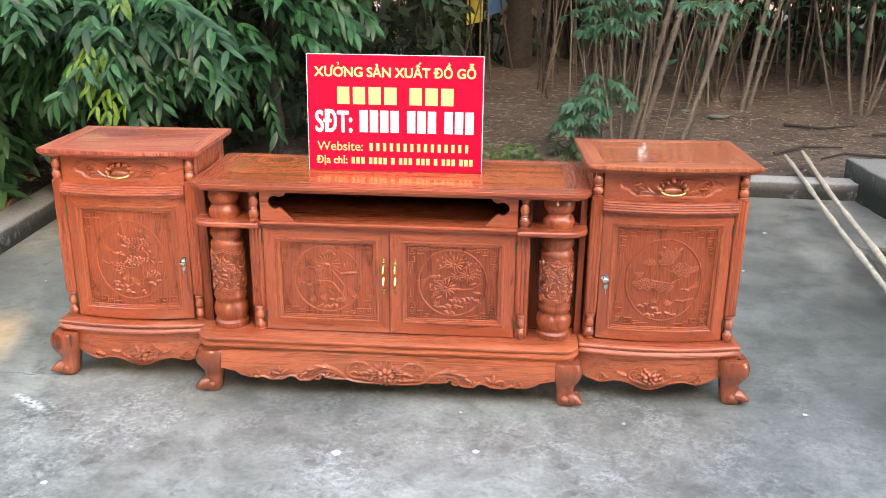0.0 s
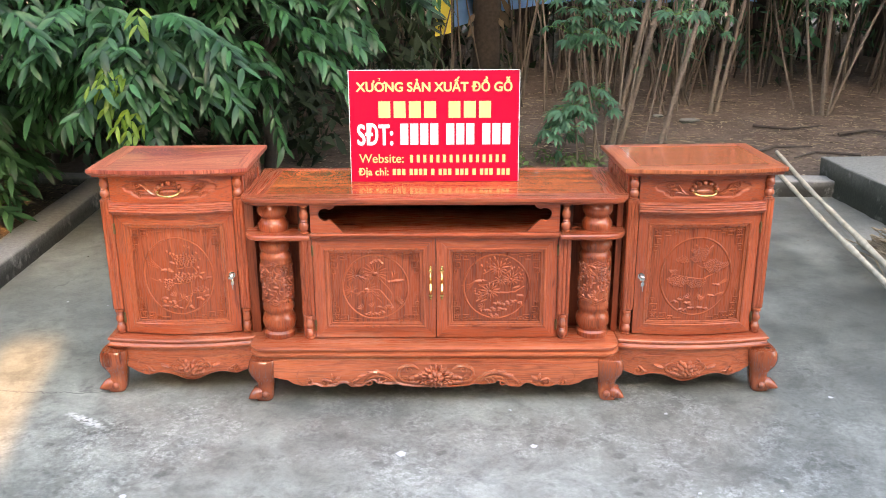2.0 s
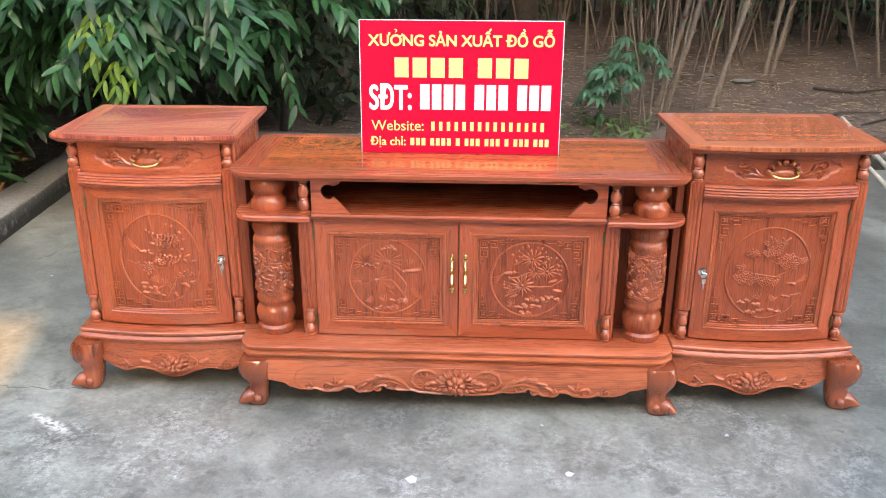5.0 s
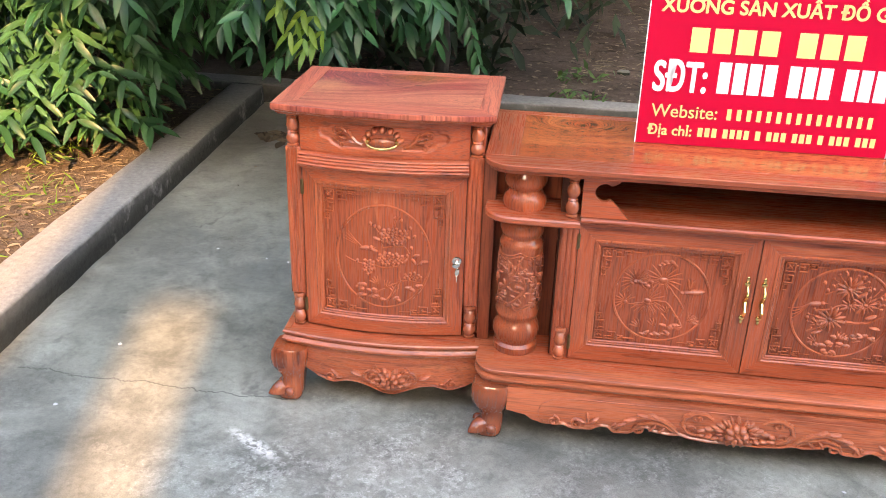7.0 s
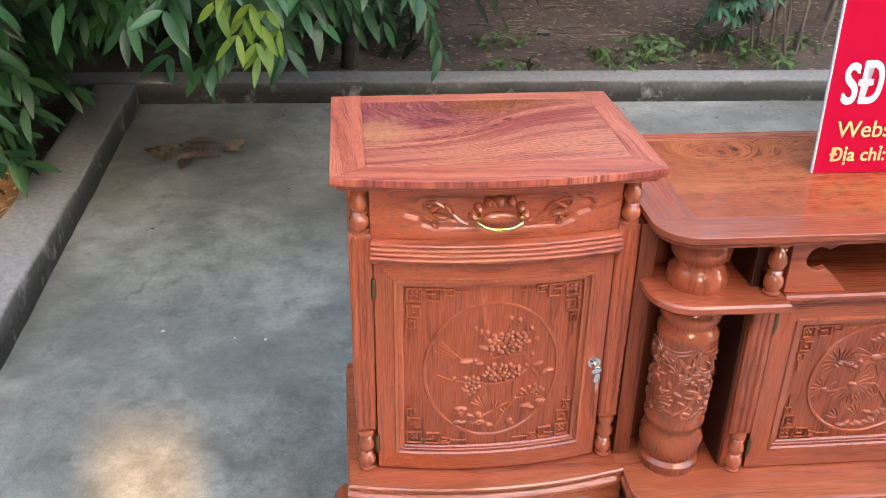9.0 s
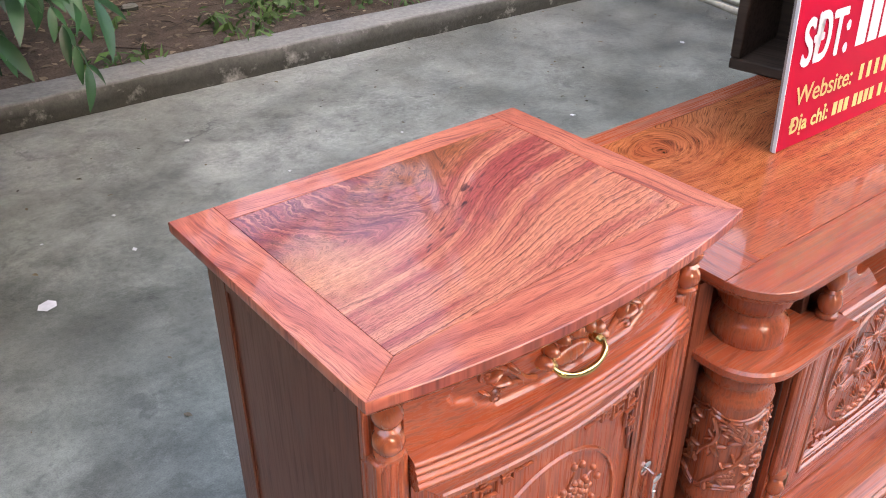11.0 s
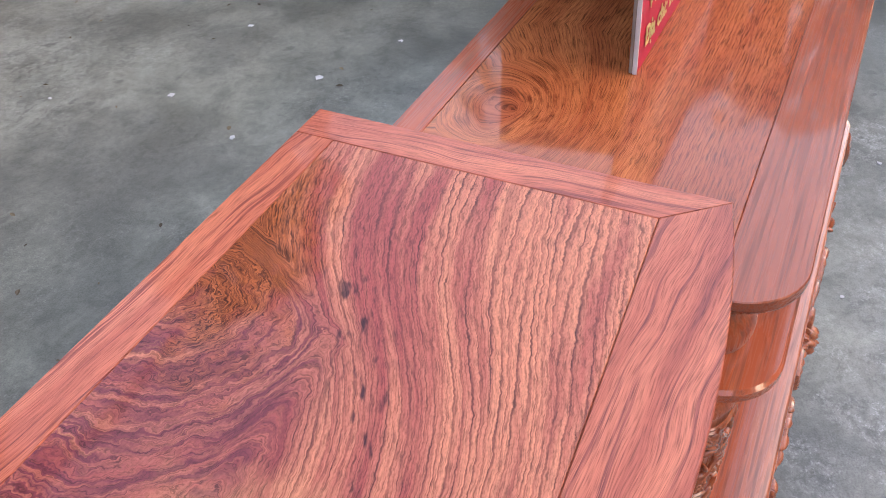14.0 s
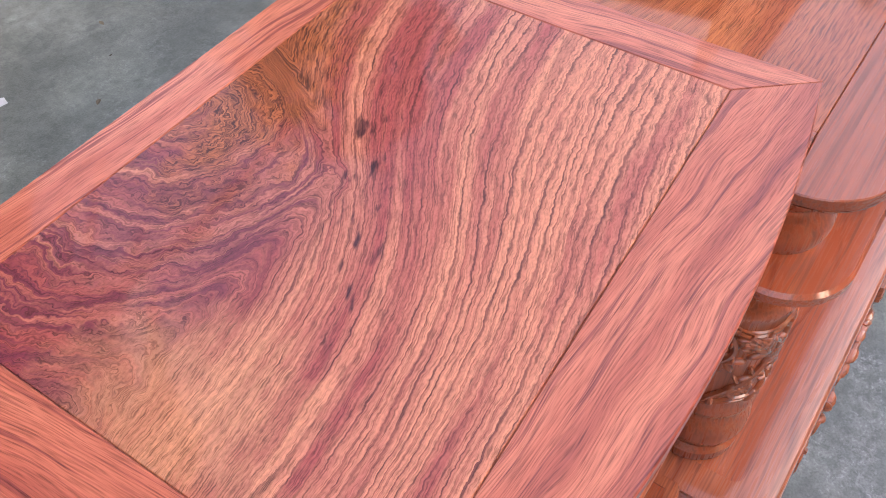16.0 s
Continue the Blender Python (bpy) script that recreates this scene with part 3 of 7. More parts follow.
    def plate(s, xs, lo, hi, yf, thick):
        """A board whose face follows yf(x) between the heights lo(x) and hi(x)."""
        rows = []
        for x in xs:
            y, a, b = yf(x), lo(x), hi(x)
            rows.append([(x, y, a), (x, y, b), (x, y + thick, b), (x, y + thick, a)])
        return s.loft(rows)

    def belly(s, xs, lo, hi, yf, lean, thick, n=9):
        """A board like plate(), whose face swells forward by -lean(z)."""
        rings = []
        for x in xs:
            y, a, b = yf(x), lo(x), hi(x)
            zs = [a + (b - a) * i / n for i in range(n + 1)]
            rings.append([(x, y + lean(z), z) for z in zs] + [(x, y + lean(z) + thick, z) for z in zs[::-1]])
        return s.loft(rings)

    def sweep(s, path, prof):
        """A moulding: a profile of (out, z) carried along a line in plan; out is to the left of the way along."""
        n = len(path)
        rings = []
        for i, p in enumerate(path):
            p = Vector(p)
            e = (p - Vector(path[i - 1])).normalized() if i else (Vector(path[1]) - p).normalized()
            f = (Vector(path[i + 1]) - p).normalized() if i < n - 1 else e
            na, nb = Vector((-e.y, e.x)), Vector((-f.y, f.x))
            m = (na + nb).normalized()
            m = m / max(0.3, m.dot(na))
            rings.append([(p.x + m.x * o, p.y + m.y * o, z) for o, z in prof])
        return s.loft(rings)


def finish(me, sharp):
    bm = bmesh.new()
    bm.from_mesh(me)
    bmesh.ops.recalc_face_normals(bm, faces=bm.faces)
    bm.to_mesh(me)
    bm.free()
    me.polygons.foreach_set("use_smooth", [sharp > 0] * len(me.polygons))
    if sharp > 0:
        me.set_sharp_from_angle(angle=radians(sharp))


def part(name, mesh, material, parent=None, label="", sharp=40):
    me = bpy.data.meshes.new(name)
    me.from_pydata(mesh.v, [], mesh.f)
    finish(me, sharp)
    me.materials.append(material)
    ob = new(name, me)
    if parent is not None:
        ob.parent = parent
    return tagged(ob, label) if label else ob


def thing(name, label, category, at=None, group="", kind=""):
    ob = new(name)
    ob.empty_display_size = 0.1
    if at is not None:
        ob.matrix_basis = at
    return tagged(ob, label, category, group, kind)


def span(a, b, n):
    return [a + (b - a) * i / n for i in range(n + 1)]


# ---- ground ----
def sheet(name, material, x0, x1, y0, y1, nx, ny, z, label, parent=None):
    me = bpy.data.meshes.new(name)
    X, Y = np.meshgrid(np.linspace(x0, x1, nx + 1), np.linspace(y0, y1, ny + 1))
    vs = [(x, y, z(x, y)) for x, y in zip(X.ravel(), Y.ravel())]
    fs = [(j * (nx + 1) + i, j * (nx + 1) + i + 1, (j + 1) * (nx + 1) + i + 1, (j + 1) * (nx + 1) + i) for j in range(ny) for i in range(nx)]
    me.from_pydata(vs, [], fs)
    me.polygons.foreach_set("use_smooth", [True] * len(fs))
    me.materials.append(material)
    return tagged(new(name, me), label, "ground", kind="structure")


def bumps(x, y, s=1.0):
    return noise.noise((x * s, y * s, 3.1))


def soil_height(x, y):
    rise = 0.035 * max(0.0, y - 3.2)
    return 0.085 + min(rise, 0.30) + 0.035 * bumps(x, y, 0.9) + 0.018 * bumps(x, y, 4.0) + 0.008 * bumps(x, y, 11.0)


def left_height(x, y):
    return 0.06 + 0.02 * bumps(x, y, 1.5) + 0.012 * bumps(x, y, 6.0)


sheet("ground", soil_mat, -150, 150, -150, 150, 2, 2, lambda x, y: -0.06, "bare brown earth that reaches the horizon")
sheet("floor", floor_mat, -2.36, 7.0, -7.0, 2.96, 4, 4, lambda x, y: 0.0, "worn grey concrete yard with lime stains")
sheet("ground_back", soil_mat, -9.0, 11.0, 3.05, 16.0, 200, 130, soil_height, "dry brown soil with leaf litter behind the kerb")
sheet("ground_left", soil_mat, -9.0, -2.34, -7.0, 3.10, 60, 90, left_height, "dry brown soil with leaf litter beside the kerb")


def rough_bar(name, plan, z0, z1, label, seed, material, cut=0.10, wear=0.006):
    """A kerb or block of cast concrete: its outline in plan, finely cut and unevenly worn."""
    pts = []
    for i, p in enumerate(plan):
        q = plan[(i + 1) % len(plan)]
        n = max(1, int(math.dist(p, q) / cut))
        pts += [(p[0] + (q[0] - p[0]) * k / n, p[1] + (q[1] - p[1]) * k / n) for k in range(n)]
    cx, cy = sum(p[0] for p in plan) / len(plan), sum(p[1] for p in plan) / len(plan)
    m = Mesh()
    rings = []
    for z, inset in ((z0, 0.0), (z0 + (z1 - z0) * 0.5, 0.0), (z1 - 0.010, 0.001), (z1 - 0.002, 0.006), (z1, 0.014)):
        ring = []
        for i, p in enumerate(pts):
            a, b = pts[i - 1], pts[(i + 1) % len(pts)]
            t = Vector((b[0] - a[0], b[1] - a[1])).normalized()
            nn = Vector((-t.y, t.x))
            w = inset + wear * (noise.noise((p[0] * 9, p[1] * 9, z * 20 + seed)) + 0.7 * noise.noise((p[0] * 31, p[1] * 31, z * 40 + seed)))
            ring.append((p[0] + nn.x * w, p[1] + nn.y * w, z - (0.004 * noise.noise((p[0] * 5, p[1] * 5, seed)) if z == z1 else 0)))
        rings.append(ring)
    m.loft(rings)
    me = part(name, m, material, sharp=50)
    return tagged(me, label, "kerb", kind="structure")


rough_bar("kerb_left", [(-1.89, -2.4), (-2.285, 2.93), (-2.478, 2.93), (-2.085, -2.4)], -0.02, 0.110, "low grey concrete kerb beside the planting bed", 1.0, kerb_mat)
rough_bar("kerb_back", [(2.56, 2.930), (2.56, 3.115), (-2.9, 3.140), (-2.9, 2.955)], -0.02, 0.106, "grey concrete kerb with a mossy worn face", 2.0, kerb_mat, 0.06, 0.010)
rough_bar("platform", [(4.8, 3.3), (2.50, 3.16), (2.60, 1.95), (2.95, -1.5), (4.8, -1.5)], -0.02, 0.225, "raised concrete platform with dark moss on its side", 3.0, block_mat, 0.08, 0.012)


# ---- relief carving on a face y = yf(x) ----
class Relief(Mesh):
    def __init__(s, yf, lift=0.0, lean=lambda z: 0.0, flat=0.9):
        s.v, s.f = [], []
        s.yf, s.lift, s.boost, s.lean, s.flat = yf, lift, 1.0, lean, flat

    def at(s, x, z, h=0.0):
        return (x, s.yf(x) + s.lean(z) - s.lift - h, z)

    def line(s, pts, r, n=5, h=0.0, flat=None):
        flat = s.flat if flat is None else flat
        R = r if not isinstance(r, tuple) else [r[0] + (r[1] - r[0]) * i / (len(pts) - 1) for i in range(len(pts))]
        return s.tube([s.at(x, z, h) for x, z in pts], R, n, flat)

    def lump(s, x, z, a, b, ang, h):
        c, d = math.cos(ang), math.sin(ang)
        return s.ball(s.at(x, z), (a * c, 0, a * d), (0, h * s.boost, 0), (-b * d, 0, b * c))

    def ring(s, x, z, a, b, r, n=64):
        P = [s.at(x + a * math.cos(2 * math.pi * i / n), z + b * math.sin(2 * math.pi * i / n)) for i in range(n)]
        rings = []
        for i in range(n):
            p = Vector(P[i])
            t = (Vector(P[(i + 1) % n]) - Vector(P[i - 1])).normalized()
            o = Vector((0, 1, 0)).cross(t).normalized()
            rings.append([p + o * (r * math.cos(k * math.pi / 3)) + Vector((0, -1, 0)) * (r * math.sin(k * math.pi / 3)) for k in range(6)])
        return s.loft(rings + [rings[0]], caps=False)

    def flower(s, x, z, r, n=5, turn=0.0):
        for k in range(n):
            a = turn + 2 * math.pi * k / n
            s.lump(x + r * 0.62 * math.cos(a), z + r * 0.62 * math.sin(a), r * 0.48, r * 0.36, a, r * 0.42)
        s.lump(x, z, r * 0.28, r * 0.28, 0, r * 0.5)
        return s

    def leaf(s, x, z, a, ang, wide=0.17):
        return s.lump(x + a * 0.5 * math.cos(ang), z + a * 0.5 * math.sin(ang), a * 0.55, a * wide, ang, a * min(0.2, 1.1 * wide))

    def spray(s, x, z, a, n, a0, a1, wide=0.17):
        for i in range(n):
            t = a0 + (a1 - a0) * i / max(1, n - 1)
            s.leaf(x, z, a, t, wide)
        return s

    def scroll(s, x, z, r, turns, a0, way, w):
        n = int(14 * turns) + 4
        P = []
        for i in range(n + 1):
            t = i / n
            a = a0 + way * 2 * math.pi * turns * t
            q = r * (1 - 0.82 * t)
            P.append((x + q * math.cos(a), z + q * math.sin(a)))
        return s.line(P, (w, w * 0.7), 6)

    def fret(s, x, z, sx, sz, u):
        """A square-key corner: a square with a flower, then two keys, a large and a small one, running both ways from (x, z)."""
        r, h = u * 0.100, 0.0028

        def key(ox, oz, w, d, along):
            q = [(0, 0), (w, 0), (w, d), (0.12 * w, d), (0.12 * w, 0.42 * d), (0.62 * w, 0.42 * d), (0.62 * w, 0.66 * d)]
            q = [(b, a) for a, b in q] if along else q
            s.line([(x + sx * (ox + a), z + sz * (oz + b)) for a, b in q], r, 6, h, 1.2)
        s.line([(x + sx * u * p, z + sz * u * q) for p, q in ((0, 0), (0.95, 0), (0.95, 0.95), (0, 0.95), (0, 0))], r, 6, h, 1.2)
        s.flower(x + sx * u * 0.47, z + sz * u * 0.47, u * 0.36, 4, 0.78)
        for along in (False, True):
            key(*((u * 1.25, 0.0) if not along else (0.0, u * 1.25)), u * 0.95, u * 0.88, along)
            key(*((u * 2.38, 0.0) if not along else (0.0, u * 2.38)), u * 0.66, u * 0.48, along)
            ends = ((0.95, 0.26), (1.25, 0.26)), ((2.2, 0.24), (2.38, 0.24)), ((3.04, 0.24), (4.2, 0.24))
            for p, q in ends:
                p, q = (p, q) if not along else (p[::-1], q[::-1])
                s.line([(x + sx * u * p[0], z + sz * u * p[1]), (x + sx * u * q[0], z + sz * u * q[1])], r * 0.8, 6, h * 0.6, 1.2)
        return s


def bird(R, x, z, s, way, rise=0.6, wings=False):
    """A small bird that faces way, with long tail feathers; wings: spread for flight."""
    R.lump(x, z, 0.015 * s, 0.0065 * s, 0.15 * way, 0.0045)
    R.lump(x + way * 0.016 * s, z + 0.003 * s, 0.0060 * s, 0.0050 * s, 0, 0.0045)
    R.line([(x + way * 0.021 * s, z + 0.003 * s), (x + way * 0.029 * s, z + 0.002 * s)], (0.0020, 0.0007))
    for k in range(4):
        a = rise * (0.55 + 0.25 * k)
        R.line([(x - way * 0.010 * s, z + 0.001 * k), (x - way * 0.030 * s, z + 0.020 * a * s), (x - way * (0.058 - 0.004 * k) * s, z + (0.034 * a + 0.004) * s)], (0.0022, 0.0009), 6)
    if wings:
        for k in range(4):
            R.leaf(x - way * 0.004 * s, z + 0.003, (0.034 - 0.004 * k) * s, 1.57 + way * (0.25 - 0.3 * k), 0.12)


def garden(R, cx, cz, a, b, kind, rng):
    """The carved picture inside the ring."""
    at = lambda u, v: (cx + a * u, cz + b * v)

    def bough(pts, w):
        P = [at(u, v) for u, v in pts]
        Q = []
        for i in range(len(P) - 1):
            for k in range(4):
                t = k / 4
                Q.append((P[i][0] + (P[i + 1][0] - P[i][0]) * t + rng.uniform(-1, 1) * 0.0013, P[i][1] + (P[i + 1][1] - P[i][1]) * t + rng.uniform(-1, 1) * 0.0013))
        R.line(Q + [P[-1]], (w, w * 0.4), 6)

    def bunch(u, v, w, h, n, r=0.0052):
        for i in range(n):
            q, t = math.sqrt((i + 0.5) / n), 2.4 * i
            x, z = at(u + w * q * math.cos(t), v + h * q * math.sin(t))
            R.lump(x, z, r, r, 0, r * 0.62)

    def needles(u, v, r, n=11, a0=-0.3, a1=3.44):
        x, z = at(u, v)
        for i in range(n):
            t = a0 + (a1 - a0) * i / (n - 1)
            q = r * rng.uniform(0.82, 1.05)
            R.line([(x + 0.15 * r * math.cos(t), z + 0.15 * r * math.sin(t)), (x + 0.6 * q * math.cos(t), z + 0.6 * q * math.sin(t)), (x + q * math.cos(t), z + q * math.sin(t) - 0.002)], [0.0018, 0.0026, 0.0010], 6)
        R.lump(x, z, r * 0.24, r * 0.18, 0, 0.0030)

    def bloom(u, v, r, n=9):
        x, z = at(u, v)
        for q, m, h in ((1.0, n + 3, 0.3), (0.62, n - 2, 0.6)):
            for i in range(m):
                t = 2 * math.pi * i / m + h
                R.leaf(x + 0.25 * r * q * math.cos(t), z + 0.20 * r * q * math.sin(t), r * q * rng.uniform(0.62, 0.85), t, 0.15)
        R.lump(x, z, r * 0.20, r * 0.17, 0, 0.0042)

    def whiskers(u, v, r, n, a0, a1):
        """Thin stalks with a bud at each end, fanned over a bloom."""
        x, z = at(u, v)
        for i in range(n):
            t, q = a0 + (a1 - a0) * i / (n - 1), r * rng.uniform(0.85, 1.1)
            R.line([(x + 0.5 * q * math.cos(t), z + 0.5 * q * math.sin(t)), (x + q * math.cos(t), z + q * math.sin(t))], (0.0012, 0.0010), 5)
            R.lump(x + q * math.cos(t), z + q * math.sin(t), 0.0036, 0.0036, 0, 0.0026)

    def pad(u, v, w, n=9):
        for i in range(n):
            t = -1 + 2 * i / (n - 1)
            x, z = at(u + w * t, v + 0.07 * (1 - t * t) + rng.uniform(-0.03, 0.03))
            R.lump(x, z, 0.0070, 0.0050, rng.uniform(-0.4, 0.4), 0.0036)

    def buds(*places):
        for u, v in places:
            x, z = at(u, v)
            R.lump(x, z, 0.0048, 0.0062, rng.uniform(-0.5, 0.5), 0.0035)

    def rocks(v, us, grass=()):
        for u in us:
            x, z = at(u, v + rng.uniform(-0.05, 0.05))
            for k in range(3):
                R.lump(x + rng.uniform(-0.010, 0.010), z + rng.uniform(-0.005, 0.005), rng.uniform(0.006, 0.011), rng.uniform(0.004, 0.007), rng.uniform(-0.6, 0.6), 0.0032)
        for u, w, t in grass:
            x, z = at(u, w)
            R.spray(x, z, 0.026, 4, t - 0.5, t + 0.5, 0.09)

    if kind == "fruit":
        bough([(0.10, -0.85), (0.36, -0.45), (0.34, -0.15), (0.56, 0.12), (0.45, 0.24), (0.0, 0.20), (-0.04, 0.28)], 0.0042)
        bough([(0.34, -0.15), (0.05, -0.20), (-0.22, -0.16), (-0.55, -0.14), (-0.80, -0.04)], 0.0030)
        bough([(0.36, -0.45), (0.55, -0.42), (0.80, -0.46)], 0.0026)
        bough([(-0.30, -0.80), (-0.05, -0.66), (0.20, -0.55), (0.45, -0.42)], 0.0040)
        bough([(0.2, 0.55), (0.28, 0.72), (0.34, 0.82)], 0.0022), bough([(-0.10, 0.50), (-0.18, 0.62)], 0.0020), bough([(0.45, 0.5), (0.6, 0.6)], 0.0020)
        bunch(0.23, 0.42, 0.32, 0.16, 38), bunch(0.15, -0.02, 0.30, 0.13, 30), bunch(-0.31, -0.20, 0.14, 0.15, 17), bunch(0.62, -0.34, 0.19, 0.08, 14, 0.0046)
        buds((0.25, 0.78), (0.38, 0.74), (-0.18, 0.60), (-0.08, 0.58), (-0.26, 0.64), (0.57, 0.60), (0.66, 0.44), (-0.55, -0.10), (0.52, 0.06), (0.60, 0.22))
        for u, v, t in ((0.62, 0.05, 0.3), (0.42, -0.10, 0.9), (-0.12, 0.12, 2.9), (-0.06, 0.34, 2.8), (0.74, -0.12, 0.8), (0.70, -0.10, 2.2), (0.80, -0.06, 0.2)):
            R.leaf(*at(u, v), 0.020, t, 0.24)
        bird(R, *at(-0.38, 0.17), 1.0, 1, 0.9)
        rocks(-0.62, (-0.55, -0.42, -0.22), ((0.05, -0.62, 1.2), (0.28, -0.72, 1.8), (-0.10, -0.55, 2.2)))
        rocks(-0.82, (-0.45, -0.2, 0.05, 0.3), ())
        rocks(-0.60, (0.55, 0.72), ())
    elif kind == "pine":
        bough([(0.50, -0.62), (0.40, -0.42), (0.15, -0.10), (-0.05, -0.06), (-0.5, -0.20), (-0.80, -0.16)], 0.0040)
        bough([(0.42, -0.45), (0.50, -0.2), (0.20, 0.20), (0.02, 0.32), (-0.4, 0.28)], 0.0034)
        bough([(0.05, -0.35), (0.2, -0.5)], 0.0032)
        needles(0.0, 0.42, 0.050, 17, -1.2, 4.3), needles(-0.56, 0.34, 0.042, 14, -0.6, 3.9), needles(-0.27, -0.08, 0.042, 13, -2.6, 1.4), needles(-0.74, -0.14, 0.032, 11, 0.6, 4.6), needles(-0.27, -0.14, 0.036, 11, 3.2, 6.2), needles(-0.25, 0.36, 0.030, 9, 2.0, 5.0)
        pad(0.05, 0.76, 0.16, 7), pad(-0.48, 0.28, 0.16, 6)
        R.lump(*at(0.66, 0.20), 0.028, 0.0075, 0.10, 0.0052)
        R.lump(*at(0.42, 0.17), 0.0062, 0.0055, 0, 0.0045)
        for k in range(3):
            R.leaf(*at(0.56, 0.22), 0.034, 1.75 - 0.28 * k, 0.10)
            R.line([at(0.66, 0.20), at(0.86, 0.24 + 0.03 * k)], (0.0022, 0.0008), 5)
        R.line([at(0.56, 0.12), at(0.50, -0.10)], (0.0014, 0.0010), 5), R.line([at(0.66, 0.12), at(0.60, -0.12)], (0.0014, 0.0010), 5)
        rocks(-0.66, (0.20, 0.36, 0.50, 0.40), ((0.66, -0.52, 0.5), (0.60, -0.48, 1.0), (-0.36, -0.72, 2.4), (0.18, -0.35, 2.0)))
        rocks(-0.82, (-0.28, -0.10, 0.08, 0.28), ((-0.05, -0.68, 2.0),))
    elif kind == "plum":
        bough([(-0.52, 0.02), (-0.25, 0.08), (0.0, 0.20), (0.12, 0.32)], 0.0040)
        bough([(0.10, -0.18), (0.30, -0.20), (0.60, -0.16), (0.86, 0.02)], 0.0052)
        bough([(-0.62, -0.46), (-0.35, -0.34), (-0.08, -0.18), (0.2, -0.18)], 0.0036)
        bough([(0.12, 0.32), (0.05, 0.55)], 0.0026), bough([(0.45, 0.22), (0.72, 0.38)], 0.0024), bough([(-0.4, 0.4), (-0.1, 0.55)], 0.0024)
        bloom(0.06, 0.56, 0.033, 10), bloom(0.44, 0.24, 0.030, 10), bloom(-0.20, -0.14, 0.036, 11), bloom(0.14, 0.20, 0.024, 8), bloom(-0.42, -0.28, 0.020, 7)
        whiskers(0.06, 0.56, 0.046, 9, 0.2, 2.95), whiskers(0.46, 0.26, 0.044, 7, -0.3, 1.7), whiskers(-0.22, -0.12, 0.046, 6, 2.2, 4.2)
        buds((-0.45, 0.66), (-0.36, 0.50), (-0.22, 0.60), (-0.06, 0.88), (0.28, 0.84), (0.46, 0.56), (0.72, 0.40), (0.70, 0.28), (-0.66, -0.14), (-0.52, -0.18), (-0.36, -0.26))
        bird(R, *at(-0.55, 0.18), 1.05, 1, -1.1)
        for u, v, t in ((0.50, -0.06, 0.4), (0.62, -0.26, -0.1), (-0.30, -0.40, 3.6), (0.25, 0.38, 0.7)):
            R.leaf(*at(u, v), 0.026, t, 0.18)
        rocks(-0.50, (0.0, 0.16, 0.34, 0.55, 0.68), ())
        rocks(-0.72, (-0.42, -0.28, -0.05, 0.18), ((-0.36, -0.70, 2.2), (0.05, -0.62, 1.2), (0.3, -0.64, 0.8)))
        rocks(-0.86, (-0.2, 0.05), ())
    else:
        bough([(-0.36, 0.42), (-0.34, 0.0), (-0.10, -0.04), (0.22, -0.06), (0.20, 0.22), (0.0, 0.30)], 0.0036)
        bough([(0.22, -0.06), (0.12, -0.36), (-0.05, -0.62)], 0.0040)
        bough([(0.20, 0.22), (0.30, 0.60), (0.28, 0.82)], 0.0026)
        bough([(-0.34, 0.0), (-0.60, 0.06)], 0.0024), bough([(0.22, -0.06), (0.55, 0.10)], 0.0026)
        for u, v, w, n in ((0.08, 0.62, 0.26, 11), (-0.42, 0.42, 0.14, 6), (0.02, 0.46, 0.20, 8), (0.48, 0.20, 0.26, 11), (0.44, 0.34, 0.12, 5), (-0.52, -0.14, 0.28, 12), (0.0, -0.20, 0.24, 10), (0.78, 0.26, 0.10, 4), (-0.66, 0.10, 0.10, 4)):
            for k in range(n):
                t, q = 2.4 * k, math.sqrt((k + 0.4) / n)
                x, z = at(u + 1.05 * w * q * math.cos(t), v + 0.42 * w * q * math.sin(t) + 0.02)
                R.flower(x, z, rng.uniform(0.0072, 0.0098), 5, rng.uniform(0, 1.2))
            for k in range(max(2, n // 3)):
                x, z = at(u + w * rng.uniform(-1.2, 1.2), v + w * rng.uniform(0.3, 0.75))
                R.lump(x, z, 0.0034, 0.0040, 0, 0.0028)
        R.leaf(*at(0.32, 0.70), 0.020, 0.9, 0.2), R.leaf(*at(0.28, 0.72), 0.016, 2.2, 0.2)
        bird(R, *at(0.62, -0.22), 0.8, -1, 0.8), bird(R, *at(0.52, -0.50), 0.8, -1, 0.3)
        rocks(-0.66, (-0.58, -0.44, -0.20), ((-0.30, -0.66, 1.9), (0.05, -0.62, 0.9), (0.15, -0.66, 1.4), (-0.1, -0.58, 2.3)))
        rocks(-0.84, (-0.30, -0.08, 0.15, 0.35), ())


def hinge(x, y, z, parent):
    part("hinge", Mesh().lathe([(0.0, z - 0.021), (0.003, z - 0.020), (0.0042, z - 0.017), (0.0042, z + 0.017), (0.003, z + 0.020), (0.0, z + 0.021)], x, y, 10), brass_dark, parent, "small tarnished brass hinge")


